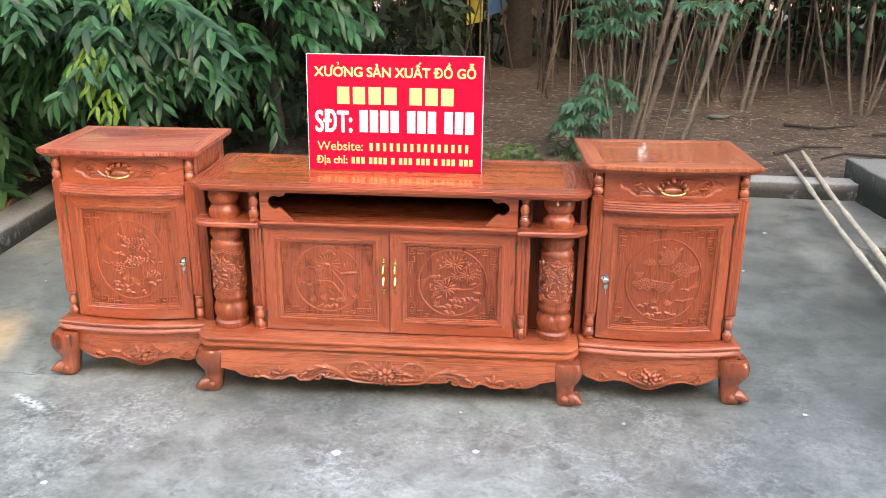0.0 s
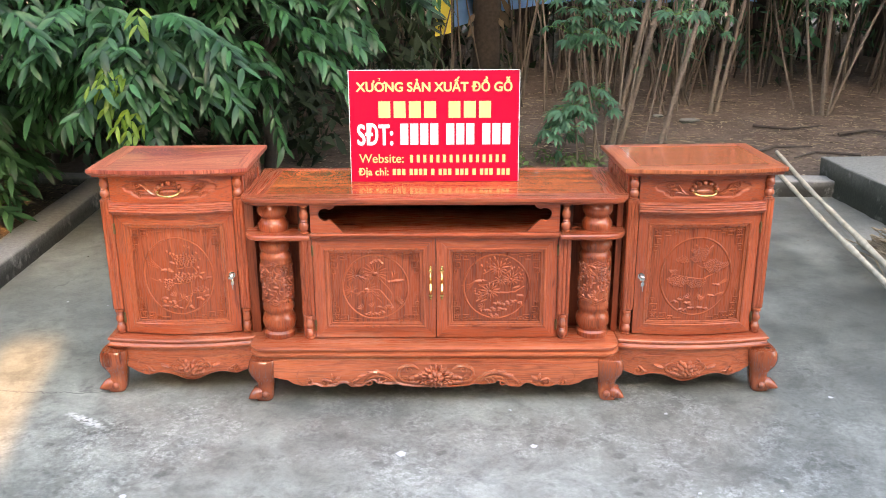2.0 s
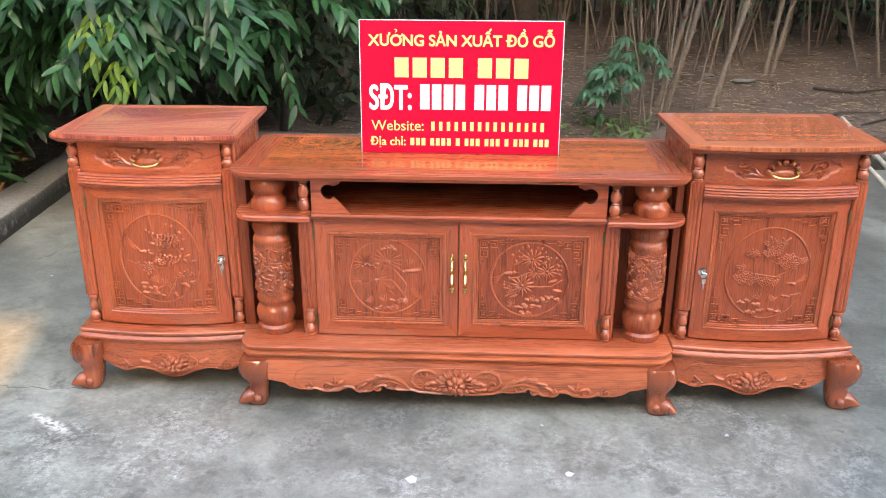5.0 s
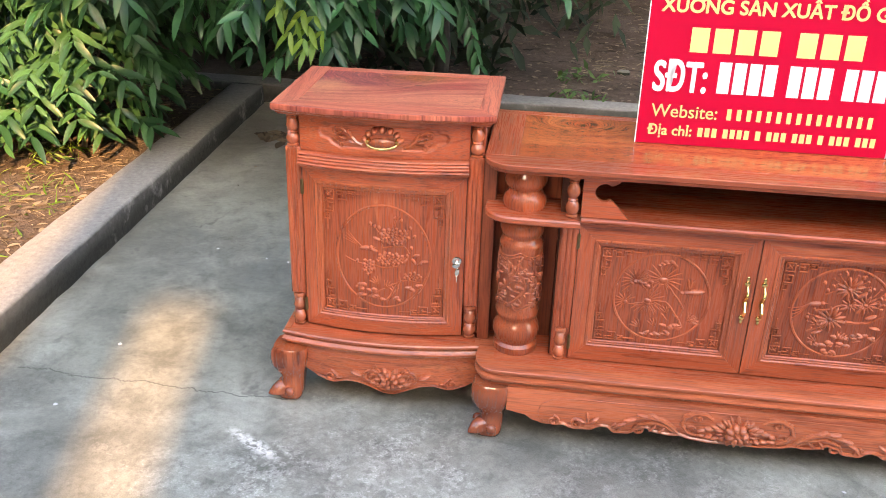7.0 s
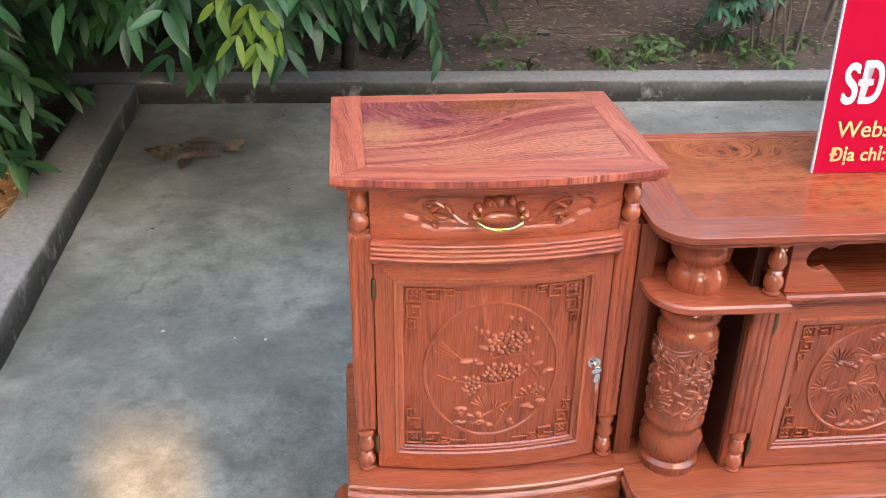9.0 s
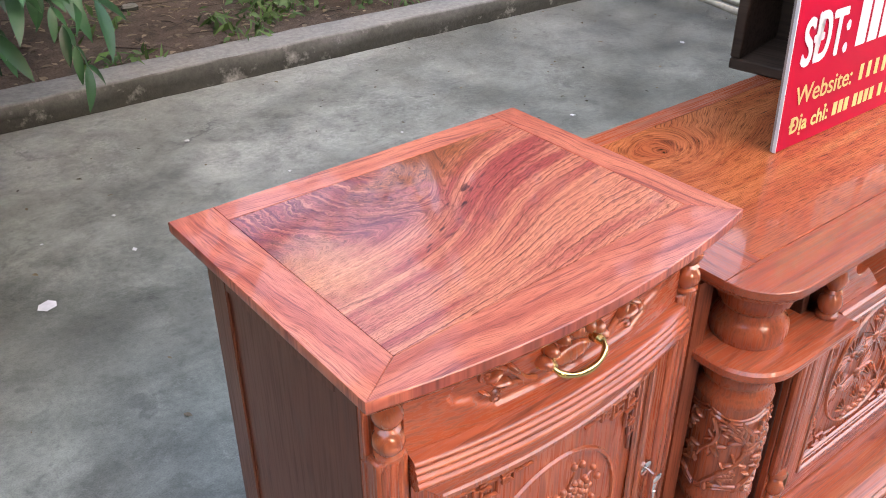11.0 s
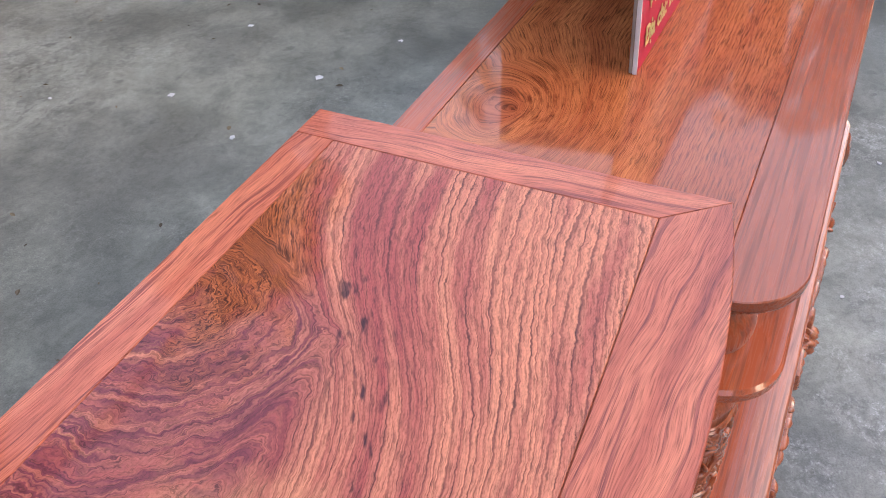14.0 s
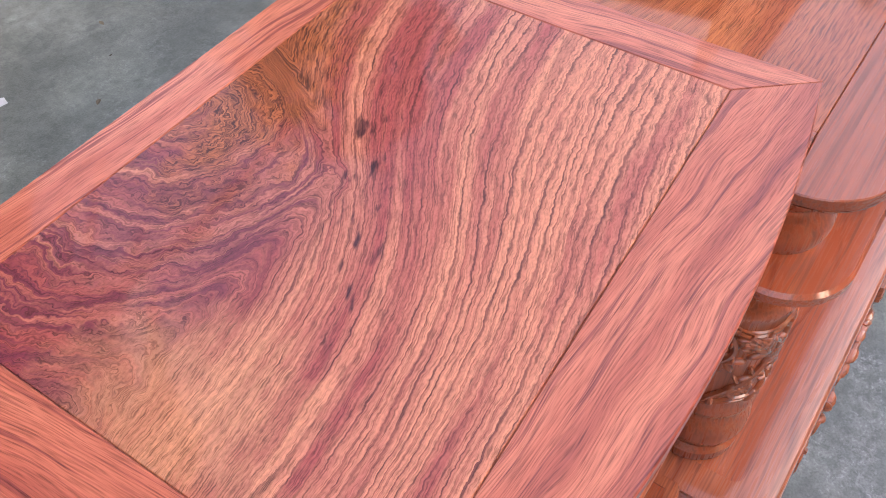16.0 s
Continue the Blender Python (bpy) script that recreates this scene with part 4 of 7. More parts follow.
def spindle(m, x, y, z0, z1, r=0.0135):
    """A turned baluster end with two balls and rings."""
    h = z1 - z0
    prof = [(0.0, 0), (0.8, 0.0), (0.95, 0.02), (0.95, 0.06), (0.7, 0.08), (0.95, 0.14), (1.06, 0.22), (0.95, 0.31), (0.62, 0.38), (0.82, 0.41), (0.62, 0.45), (0.9, 0.53), (1.02, 0.61), (0.85, 0.71), (0.58, 0.79), (0.8, 0.82), (0.62, 0.86), (0.95, 0.90), (0.95, 0.97), (0.85, 1.0), (0.0, 1.0)]
    return m.lathe([(r * a, z0 + h * b) for a, b in prof], x, y, 16)


def claw_foot(m, x, y, top, dx, dy, s=1.0):
    """A cabriole foot: round shoulder, narrow ankle and a beaked claw that points along (dx, dy)."""
    d = Vector((dx, dy)).normalized()
    rows = [(top, 0.050, 0.000), (top - 0.010, 0.054, 0.003), (top - 0.030, 0.055, 0.006), (top - 0.052, 0.052, 0.006), (top - 0.070, 0.045, 0.003), (top - 0.086, 0.038, -0.001), (top - 0.100, 0.034, -0.003), (0.050, 0.034, -0.001), (0.034, 0.037, 0.004), (0.014, 0.038, 0.008), (0.003, 0.034, 0.008), (0.0, 0.030, 0.008)]
    rings = []
    for z, r, off in rows:
        ring = []
        for k in range(20):
            a = 2 * math.pi * k / 20
            c, sn = math.cos(a), math.sin(a)
            q = (abs(c) ** 3.8 + abs(sn) ** 3.8) ** (-1 / 3.8)
            ring.append((x + d.x * off + r * s * q * c, y + d.y * off + r * s * q * sn, z))
        rings.append(ring)
    m.loft(rings[::-1])
    p = Vector((x, y)) + d * 0.030
    beak = []
    for t, r, z in ((0.0, 0.024, 0.028), (0.014, 0.022, 0.028), (0.028, 0.015, 0.025), (0.039, 0.007, 0.021), (0.044, 0.001, 0.019)):
        c = p + d * t
        beak.append([(c.x - d.y * r * math.cos(a), c.y + d.x * r * math.cos(a), max(0.001, z + r * math.sin(a))) for a in [2 * math.pi * k / 12 for k in range(12)]])
    m.loft(beak)
    for w in (1, -1):
        q = Vector((x, y)) + d * 0.022 + Vector((-d.y, d.x)) * (0.030 * w)
        m.ball((q.x, q.y, 0.028), (0.014, 0, 0), (0, 0.014, 0), (0, 0, 0.014))
    return m

# ---- side cabinets ----
def bow(y, b, half):
    return lambda x: y - b * max(0.0, 1 - (x / half) ** 2)


def rect_loop(yf, parent, x0, x1, z0, z1, r, h=0.0, n=14):
    """A raised strip round a rectangle on the face."""
    for pts in ([(x, z1) for x in span(x0, x1, n)], [(x, z0) for x in span(x0, x1, n)], [(x0, z) for z in (z0, z1)], [(x1, z) for z in (z0, z1)]):
        part("bead_strip", Relief(yf).line(pts, r, 6, h), wood_carved, parent)


def door(parent, x0, x1, z0, z1, yf, frame_w, cx, cz, ra, rb, picture, seed, hinge_side, curved):
    """A framed and carved cabinet door."""
    rng = random.Random(seed)
    n = 12 if curved else 2
    d = part("door", Mesh().plate(span(x0 + frame_w - 0.004, x1 - frame_w + 0.004, n), lambda x: z0 + frame_w - 0.004, lambda x: z1 - frame_w + 0.004, lambda x: yf(x) + 0.0122, 0.008), wood_panel, parent)
    w = frame_w
    xs = sorted(set(span(x0, x1, n) + [x0 + w, x1 - w]))
    cut = lambda x: min(w, x - x0, x1 - x)
    part("frame_rail", Mesh().plate(xs, lambda x: z1 - cut(x), lambda x: z1, yf, 0.020), wood_x, d)
    part("frame_rail", Mesh().plate(xs, lambda x: z0, lambda x: z0 + cut(x), yf, 0.020), wood_x, d)
    part("frame_stile", Mesh().plate(span(x0, x0 + w, 3), lambda x: z0 + (x - x0) + 0.0004, lambda x: z1 - (x - x0) - 0.0004, yf, 0.020), wood_z, d)
    part("frame_stile", Mesh().plate(span(x1 - w, x1, 3), lambda x: z0 + (x1 - x) + 0.0004, lambda x: z1 - (x1 - x) - 0.0004, yf, 0.020), wood_z, d)
    rect_loop(yf, d, x0 + w, x1 - w, z0 + w, z1 - w, 0.0048, -0.001)
    rect_loop(yf, d, x0 + w + 0.011, x1 - w - 0.011, z0 + w + 0.011, z1 - w - 0.011, 0.0046, -0.0085)
    rect_loop(yf, d, x0 + w + 0.0055, x1 - w - 0.0055, z0 + w + 0.0055, z1 - w - 0.0055, 0.0046, -0.0072)
    R = Relief(lambda x: yf(x) + 0.0118, 0.0, flat=1.25)
    R.boost = 1.9
    part("carved_ring", Relief(lambda x: yf(x) + 0.0118).ring(cx, cz, ra, rb, 0.0038), wood_carved, d)
    garden(R, cx, cz, ra, rb, picture, rng)
    tagged(part("carved_picture", R, wood_carved, d), "carved relief of a bough with blossom and a bird", kind="stuff")
    u = 0.0262 if curved else 0.0235
    for sx in (1, -1):
        for sz in (1, -1):
            F = Relief(lambda x: yf(x) + 0.0118)
            F.fret(x0 + w + 0.020 if sx > 0 else x1 - w - 0.020, z0 + w + 0.020 if sz > 0 else z1 - w - 0.020, sx, sz, u)
            part("carved_corner", F, wood_carved, d)
    hx = x0 - 0.001 if hinge_side < 0 else x1 + 0.001
    for z in (z0 + (z1 - z0) * 0.13, z1 - (z1 - z0) * 0.12):
        hinge(hx, yf(hx) - 0.003, z, d)
    return d


def lock(x, yf, z, parent):
    y = yf(x)
    m = Mesh().tube([(x, y + 0.002, z), (x, y - 0.004, z), (x, y - 0.005, z)], [0.012, 0.012, 0.009], 16)
    ob = part("lock", m, chrome, parent, "round nickel lock with its key")
    k = Mesh().tube([(x, y - 0.004, z), (x, y - 0.018, z - 0.002)], 0.0028, 8)
    k.ball((x, y - 0.024, z - 0.004), (0.010, 0, 0.001), (0, 0.0022, 0), (0, 0, 0.008))
    k.ball((x + 0.003, y - 0.020, z - 0.024), (0.006, 0, 0), (0, 0.0015, 0), (0.001, 0, 0.012))
    k.tube([(x + 0.002, y - 0.020, z - 0.032), (x + 0.003, y - 0.020, z - 0.052)], [0.003, 0.0018], 6)
    part("key", k, chrome, ob)


def scallop(u):
    a = abs(u)
    return 0.078 - 0.031 * math.exp(-(u / 0.26) ** 2) - 0.013 * math.exp(-((a - 0.68) / 0.13) ** 2) + 0.016 * max(0.0, (a - 0.86) / 0.14)


def apron_carving(yf, x0, x1, s, lotus):
    """Scrolls that follow the apron's lower edge from both ends to a flower in the middle."""
    c, h = (x0 + x1) / 2, (x1 - x0) / 2
    R = Relief(yf, 0.0022)
    R.boost = 2.2
    edge = [(c + h * u, s(u) + 0.004) for u in span(-0.86, 0.86, 70)]
    R.line(edge, 0.0032, 6)
    top = [(c + h * u, 0.146 - 0.045 * max(0.0, (abs(u) - 0.66) / 0.2) ** 2) for u in span(-0.84, 0.84, 40)]
    R.line(top, 0.0018, 5)
    for w in (1, -1):
        R.scroll(c + w * h * 0.70, s(0.70) + 0.019, 0.017, 1.3, math.pi / 2, w, 0.0050)
        R.scroll(c + w * lotus * 1.45, s(0.2) + 0.036, 0.024, 1.3, math.pi * 0.9 if w > 0 else 0.1, -w, 0.0056)
        R.scroll(c + w * lotus * 1.05, s(0.12) + 0.064, 0.016, 1.2, math.pi * 0.5, -w, 0.0046)
        R.leaf(c + w * lotus * 2.1, s(0.3) + 0.03, 0.034, 0.35 if w > 0 else math.pi - 0.35)
        R.leaf(c + w * h * 0.60, s(0.6) + 0.018, 0.022, 0.7 if w > 0 else math.pi - 0.7)
        R.leaf(c + w * h * 0.56, s(0.6) + 0.016, 0.020, 0.1 if w > 0 else math.pi - 0.1)
        for k in range(4):
            R.lump(c + w * lotus * (0.35 + 0.28 * k), 0.118 - 0.012 * k, 0.012, 0.007, w * (0.9 - 0.35 * k), 0.006)
            R.lump(c + w * lotus * (0.30 + 0.22 * k), 0.072 + 0.002 * k, 0.011, 0.006, -w * (0.3 + 0.2 * k), 0.006)
    R.flower(c, 0.094, 0.026, 7)
    R.flower(c, 0.094, 0.014, 5, 0.5)
    R.line([(c + lotus * 1.5 * math.cos(t), 0.098 + 0.036 * math.sin(t)) for t in span(math.pi, 2 * math.pi, 20)], 0.0036, 6)
    return R


CARTOUCHE = ((0.0, -0.033), (0.106, -0.033), (0.130, -0.023), (0.137, -0.013), (0.158, -0.008), (0.166, 0.006), (0.158, 0.019), (0.140, 0.022), (0.132, 0.031), (0.112, 0.034), (0.0, 0.034))


def sunk_front(yf, x0, x1, z0, z1, depth=0.0062, slope=0.0065, nx=170, nz=44):
    """A drawer front whose middle field is sunk inside a cartouche with a sloping edge."""
    q = np.array(CARTOUCHE)
    poly = np.concatenate([q, (q * (-1, 1))[::-1]])
    A, B = poly, np.roll(poly, -1, axis=0)
    X, Z = np.meshgrid(np.linspace(x0, x1, nx + 1), np.linspace(z0, z1, nz + 1))
    P = np.stack([X.ravel(), Z.ravel() - 0.750], 1)
    E = B - A
    W = P[:, None, :] - A[None]
    t = np.clip((W * E[None]).sum(2) / np.maximum((E * E).sum(1), 1e-12)[None], 0, 1)
    dist = np.linalg.norm(W - t[:, :, None] * E[None], axis=2).min(1)
    over = (A[None, :, 1] > P[:, 1:]) != (B[None, :, 1] > P[:, 1:])
    cross = P[:, :1] < (B[:, 0] - A[:, 0])[None] * (P[:, 1:] - A[None, :, 1]) / np.where(np.abs(E[:, 1]) < 1e-9, 1e-9, E[:, 1])[None] + A[None, :, 0]
    inside = (over & cross).sum(1) % 2 == 1
    k = np.where(inside, np.clip(dist / slope, 0, 1), 0)
    sink = depth * k * k * (3 - 2 * k)
    m = Mesh()
    n = nx + 1
    m.add([(x, yf(x) + d, z) for x, z, d in zip(X.ravel(), Z.ravel(), sink)], [[j * n + i, j * n + i + 1, (j + 1) * n + i + 1, (j + 1) * n + i] for j in range(nz) for i in range(nx)])
    rim = list(range(n)) + [j * n + nx for j in range(1, nz + 1)] + [nz * n + i for i in range(nx - 1, -1, -1)] + [j * n for j in range(nz - 1, 0, -1)]
    m.v += [(m.v[i][0], m.v[i][1] + 0.018, m.v[i][2]) for i in rim]
    c = (nx + 1) * (nz + 1)
    m.f += [[rim[i], c + i, c + (i + 1) % len(rim), rim[(i + 1) % len(rim)]] for i in range(len(rim))]
    return m


def side_cabinet(at, out, picture, board, along, seed, label):
    """A bow-fronted cabinet with a drawer over a carved door; out is the side (-1 or 1) of its free front foot."""
    cab = thing("side_cabinet", label, "cabinet", at, "side cabinets of the television stand")
    # top: mitred rails round a figured board
    hw, f0, b0, rl, rr = 0.2755, -0.197, 0.211, 0.058, 0.045
    fl, fr, bi = f0 + 0.038, f0 + 0.053, b0 - 0.041
    arc = [(x, f0 - 0.031 * (1 - (x / hw) ** 2)) for x in span(-hw, hw, 28)]
    zt = 0.826
    xl, xr = -hw + rl, hw - rr
    part("top_rail", Mesh().prism(arc + [(xr, fr), (xl, fl)], zt - 0.014, zt, c=0.0012), along[0], cab)
    part("top_rail", Mesh().prism([(xl, bi), (xr, bi), (xr, b0), (xl, b0)], zt - 0.014, zt, c=0.0008), along[0], cab)
    part("top_rail", Mesh().prism([(-hw, f0), (-hw, b0), (xl, b0), (xl, fl)], zt - 0.014, zt, c=0.0010), along[1], cab)
    part("top_rail", Mesh().prism([(hw, f0), (hw, b0), (xr, b0), (xr, fr)], zt - 0.014, zt, c=0.0010), along[1], cab)
    part("top_board", Mesh().prism([(xl, fl), (xr, fr), (xr, bi), (xl, bi)], zt - 0.012, zt - 0.0003, c=0.0010), board, cab, "board with swirling dark and tan grain")
    edge = [(hw, b0 - 0.001), (hw, f0)] + [(x, y) for x, y in arc[::-1]][1:-1] + [(-hw, f0), (-hw, b0 - 0.001)]
    part("top_moulding", Mesh().sweep(edge, [(-0.014, zt - 0.0145), (-0.001, zt - 0.0145), (-0.002, zt - 0.017), (-0.009, zt - 0.021), (-0.010, zt - 0.024), (-0.014, zt - 0.024)]), wood_x, cab)
    # carcass
    for w in (-1, 1):
        x0, x1 = sorted((w * 0.250, w * 0.236))
        # only the outer side takes the wood that has shade in its colour
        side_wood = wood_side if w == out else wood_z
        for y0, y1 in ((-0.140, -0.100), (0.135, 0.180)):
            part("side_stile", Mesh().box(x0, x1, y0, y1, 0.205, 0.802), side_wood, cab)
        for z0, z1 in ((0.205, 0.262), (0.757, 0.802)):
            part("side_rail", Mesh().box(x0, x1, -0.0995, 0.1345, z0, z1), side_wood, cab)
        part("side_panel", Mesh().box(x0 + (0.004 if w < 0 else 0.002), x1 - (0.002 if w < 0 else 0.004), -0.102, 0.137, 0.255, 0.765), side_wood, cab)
    part("back_panel", Mesh().box(-0.2355, 0.2355, 0.165, 0.176, 0.205, 0.802), wood_z, cab)
    part("under_top_board", Mesh().box(-0.262, 0.262, -0.188, 0.186, 0.7975, 0.8016), wood_x, cab)
    fy = bow(-0.162, 0.034, 0.25)
    for w in (-1, 1):
        x0, x1 = sorted((w * 0.2115, w * 0.2505))
        post = part("corner_post", Mesh().box(x0, x1, -0.150, -0.1405, 0.207, 0.7015).box(*sorted((w * 0.2140, w * 0.2505)), -0.150, -0.1405, 0.7015, 0.8015).box(x0, x1, -0.172, -0.1495, 0.300, 0.712, 0.003), wood_z, cab)
        reeds = Mesh()
        for k in (-1, 0, 1):
            reeds.tube([(w * 0.231 + 0.0110 * k, -0.1708, 0.303), (w * 0.231 + 0.0110 * k, -0.1708, 0.310), (w * 0.231 + 0.0110 * k, -0.1708, 0.700), (w * 0.231 + 0.0110 * k, -0.1708, 0.708)], [0.002, 0.0056, 0.0056, 0.002], 12, 0.55)
        part("reeding", reeds, wood_z, post)
        part("spindle", spindle(Mesh(), w * 0.231, -0.164, 0.207, 0.300, 0.0165), wood_carved, post)
        part("spindle", spindle(Mesh(), w * 0.231, -0.164, 0.712, 0.8015, 0.0165), wood_carved, post)
    # drawer
    dy = lambda x: fy(x) + 0.006
    dr = part("drawer_front", sunk_front(dy, -0.2130, 0.2130, 0.703, 0.7965), wood_x, cab)
    R = Relief(lambda x: dy(x) + 0.0052)
    R.boost = 2.4
    for k in range(7):
        a = math.pi * (0.06 + 0.88 * k / 6)
        q = 0.0105 if k != 3 else 0.0125
        R.lump(0.044 * math.cos(a), 0.741 + 0.032 * math.sin(a), q * 0.80, q * 0.92, a - math.pi / 2, 0.0075)
    for w in (-1, 1):
        t = lambda a: a if w > 0 else math.pi - a
        R.line([(w * 0.052, 0.729), (w * 0.066, 0.735), (w * 0.086, 0.756), (w * 0.108, 0.770), (w * 0.122, 0.768)], (0.0055, 0.0028), 7)
        R.scroll(w * 0.117, 0.761, 0.009, 1.1, math.pi / 2, -w, 0.0034)
        R.line([(w * 0.060, 0.730), (w * 0.082, 0.736), (w * 0.100, 0.734)], (0.0045, 0.0025), 7)
        R.scroll(w * 0.103, 0.728, 0.008, 1.1, math.pi / 2, -w, 0.0032)
        R.leaf(w * 0.086, 0.744, 0.026, t(0.2)), R.leaf(w * 0.098, 0.762, 0.022, t(-0.4)), R.leaf(w * 0.076, 0.748, 0.024, t(0.9)), R.leaf(w * 0.112, 0.735, 0.016, t(0.6))
    R.ball((0.0, dy(0) + 0.003, 0.7405), (0.030, 0, 0), (0, 0.0065, -0.004), (0, 0.004, 0.0115))
    part("carved_flower", R, wood_carved, dr, "carved flower between two leaf scrolls")
    y = dy(0) - 0.001
    H = Mesh()
    bail = [(0.038 * math.sin(t), y - 0.005 - 0.0175 * math.cos(t) ** 0.8, 0.744 - 0.0125 * math.cos(t)) for t in span(-1.54, 1.54, 24)]
    H.tube(bail, [0.0030 + 0.0016 * math.exp(-((i - 12) / 3.2) ** 2) + 0.0012 * math.exp(-((abs(i - 12) - 8) / 2.0) ** 2) for i in range(25)], 12)
    for w in (-1, 1):
        H.tube([(w * 0.038, dy(0.038) + 0.006, 0.744), (w * 0.038, dy(0.038) - 0.004, 0.744), (w * 0.037, y - 0.008, 0.744)], [0.0085, 0.0076, 0.0046], 12)
        H.ball((w * 0.046, dy(0.046) + 0.003, 0.746), (0.007, 0, 0.002), (0, 0.005, 0), (0, 0, 0.0045))
    part("handle", H, brass, dr, "polished brass drawer pull")
    # waist moulding, door
    path = [(x, fy(x)) for x in span(0.2112, -0.2112, 18)]
    reed = [(-0.012, 0.702), (0.009, 0.702)]
    for k in range(4):
        reed += [(0.010 + 0.0028 * k + 0.0032 * math.sin(t), 0.7005 - 0.0076 * k - 0.0032 * (1 - math.cos(t))) for t in span(0.35, math.pi - 0.35, 5)]
    reed += [(0.018, 0.6700), (0.013, 0.667), (0.011, 0.662), (-0.012, 0.662)]
    part("waist_moulding", Mesh().sweep(path, reed), wood_x, cab)
    dyf = lambda x: fy(x) + 0.003
    d = door(cab, -0.2095, 0.2095, 0.211, 0.660, dyf, 0.036, 0.0, 0.428, 0.123, 0.145, picture, seed, out, True)
    lock(-out * 0.192, dyf, 0.432, d)
    # base and apron
    foot_arc = [(x, -0.215 - 0.032 * (1 - (x / 0.268) ** 2)) for x in span(0.268, -0.268, 22)]
    base = [(0.268, 0.186)] + foot_arc + [(-0.268, 0.186)]
    prof = [(-0.018, 0.207), (-0.003, 0.207), (0.000, 0.204), (0.000, 0.199), (-0.004, 0.196), (-0.006, 0.190), (-0.003, 0.186), (0.002, 0.183), (0.003, 0.178), (-0.003, 0.173), (-0.009, 0.167), (-0.010, 0.160), (-0.018, 0.160)]
    part("base_moulding", Mesh().sweep(base, prof), wood_light, cab)
    part("base_board", Mesh().prism([(0.23, 0.18)] + [(x * 0.965, y + 0.007) for x, y in foot_arc] + [(-0.23, 0.18)], 0.192, 0.2055, c=0.001), wood_x, cab)
    ay = bow(-0.202, 0.032, 0.262)
    a0, a1 = (-0.205, 0.264) if out < 0 else (-0.264, 0.205)
    c, h = (a0 + a1) / 2, (a1 - a0) / 2
    ap = part("apron", Mesh().plate(span(a0, a1, 72), lambda x: scallop((x - c) / h), lambda x: 0.163, ay, 0.020), wood_light, cab)
    part("carving", apron_carving(ay, a0, a1, scallop, 0.036), wood_light, ap, "carved flower and scrolls")
    part("side_apron", Mesh().box(*sorted((out * 0.235, out * 0.252)), -0.17, 0.13, 0.075, 0.163), wood_y, cab)
    part("foot", claw_foot(Mesh(), out * 0.246, -0.204, 0.163, out * 0.85, -0.55, 0.92), wood_foot, cab, "bulging claw foot")
    for w in (-1, 1):
        part("back_foot", Mesh().box(*sorted((w * 0.205, w * 0.245)), 0.135, 0.175, 0.0, 0.163, 0.004), wood_z, cab)
    return cab


LEFT_AT, RIGHT_AT, MID_AT = pose(-0.926, 0.296, 0, 0, 0, 2.7), pose(0.9185, 0.335, 0, 0, 0, 3.6) @ Matrix.Diagonal((1.02, 1.02, 1.0, 1.0)), pose(0.0, 0.281, 0, 0, 0, 1.75)
side_cabinet(LEFT_AT, -1, "fruit", board_left, (rail_x, rail_y), 11, "carved red-brown rosewood side cabinet with drawer, fruit bough on the door")
side_cabinet(RIGHT_AT, 1, "cherry", board_right, (brown_x, brown_y), 12, "carved red-brown rosewood side cabinet with drawer, cherry blossom on the door")


# ---- the long middle unit ----
def rounded(x, y, r, n=8):
    """The outline of the middle unit's front from right to left, corners rounded by r."""
    pts = [(x - r + r * math.cos(a), y + r - r * math.sin(a)) for a in span(0, math.pi / 2, n)]
    return pts + [(-px, py) for px, py in pts[::-1]]


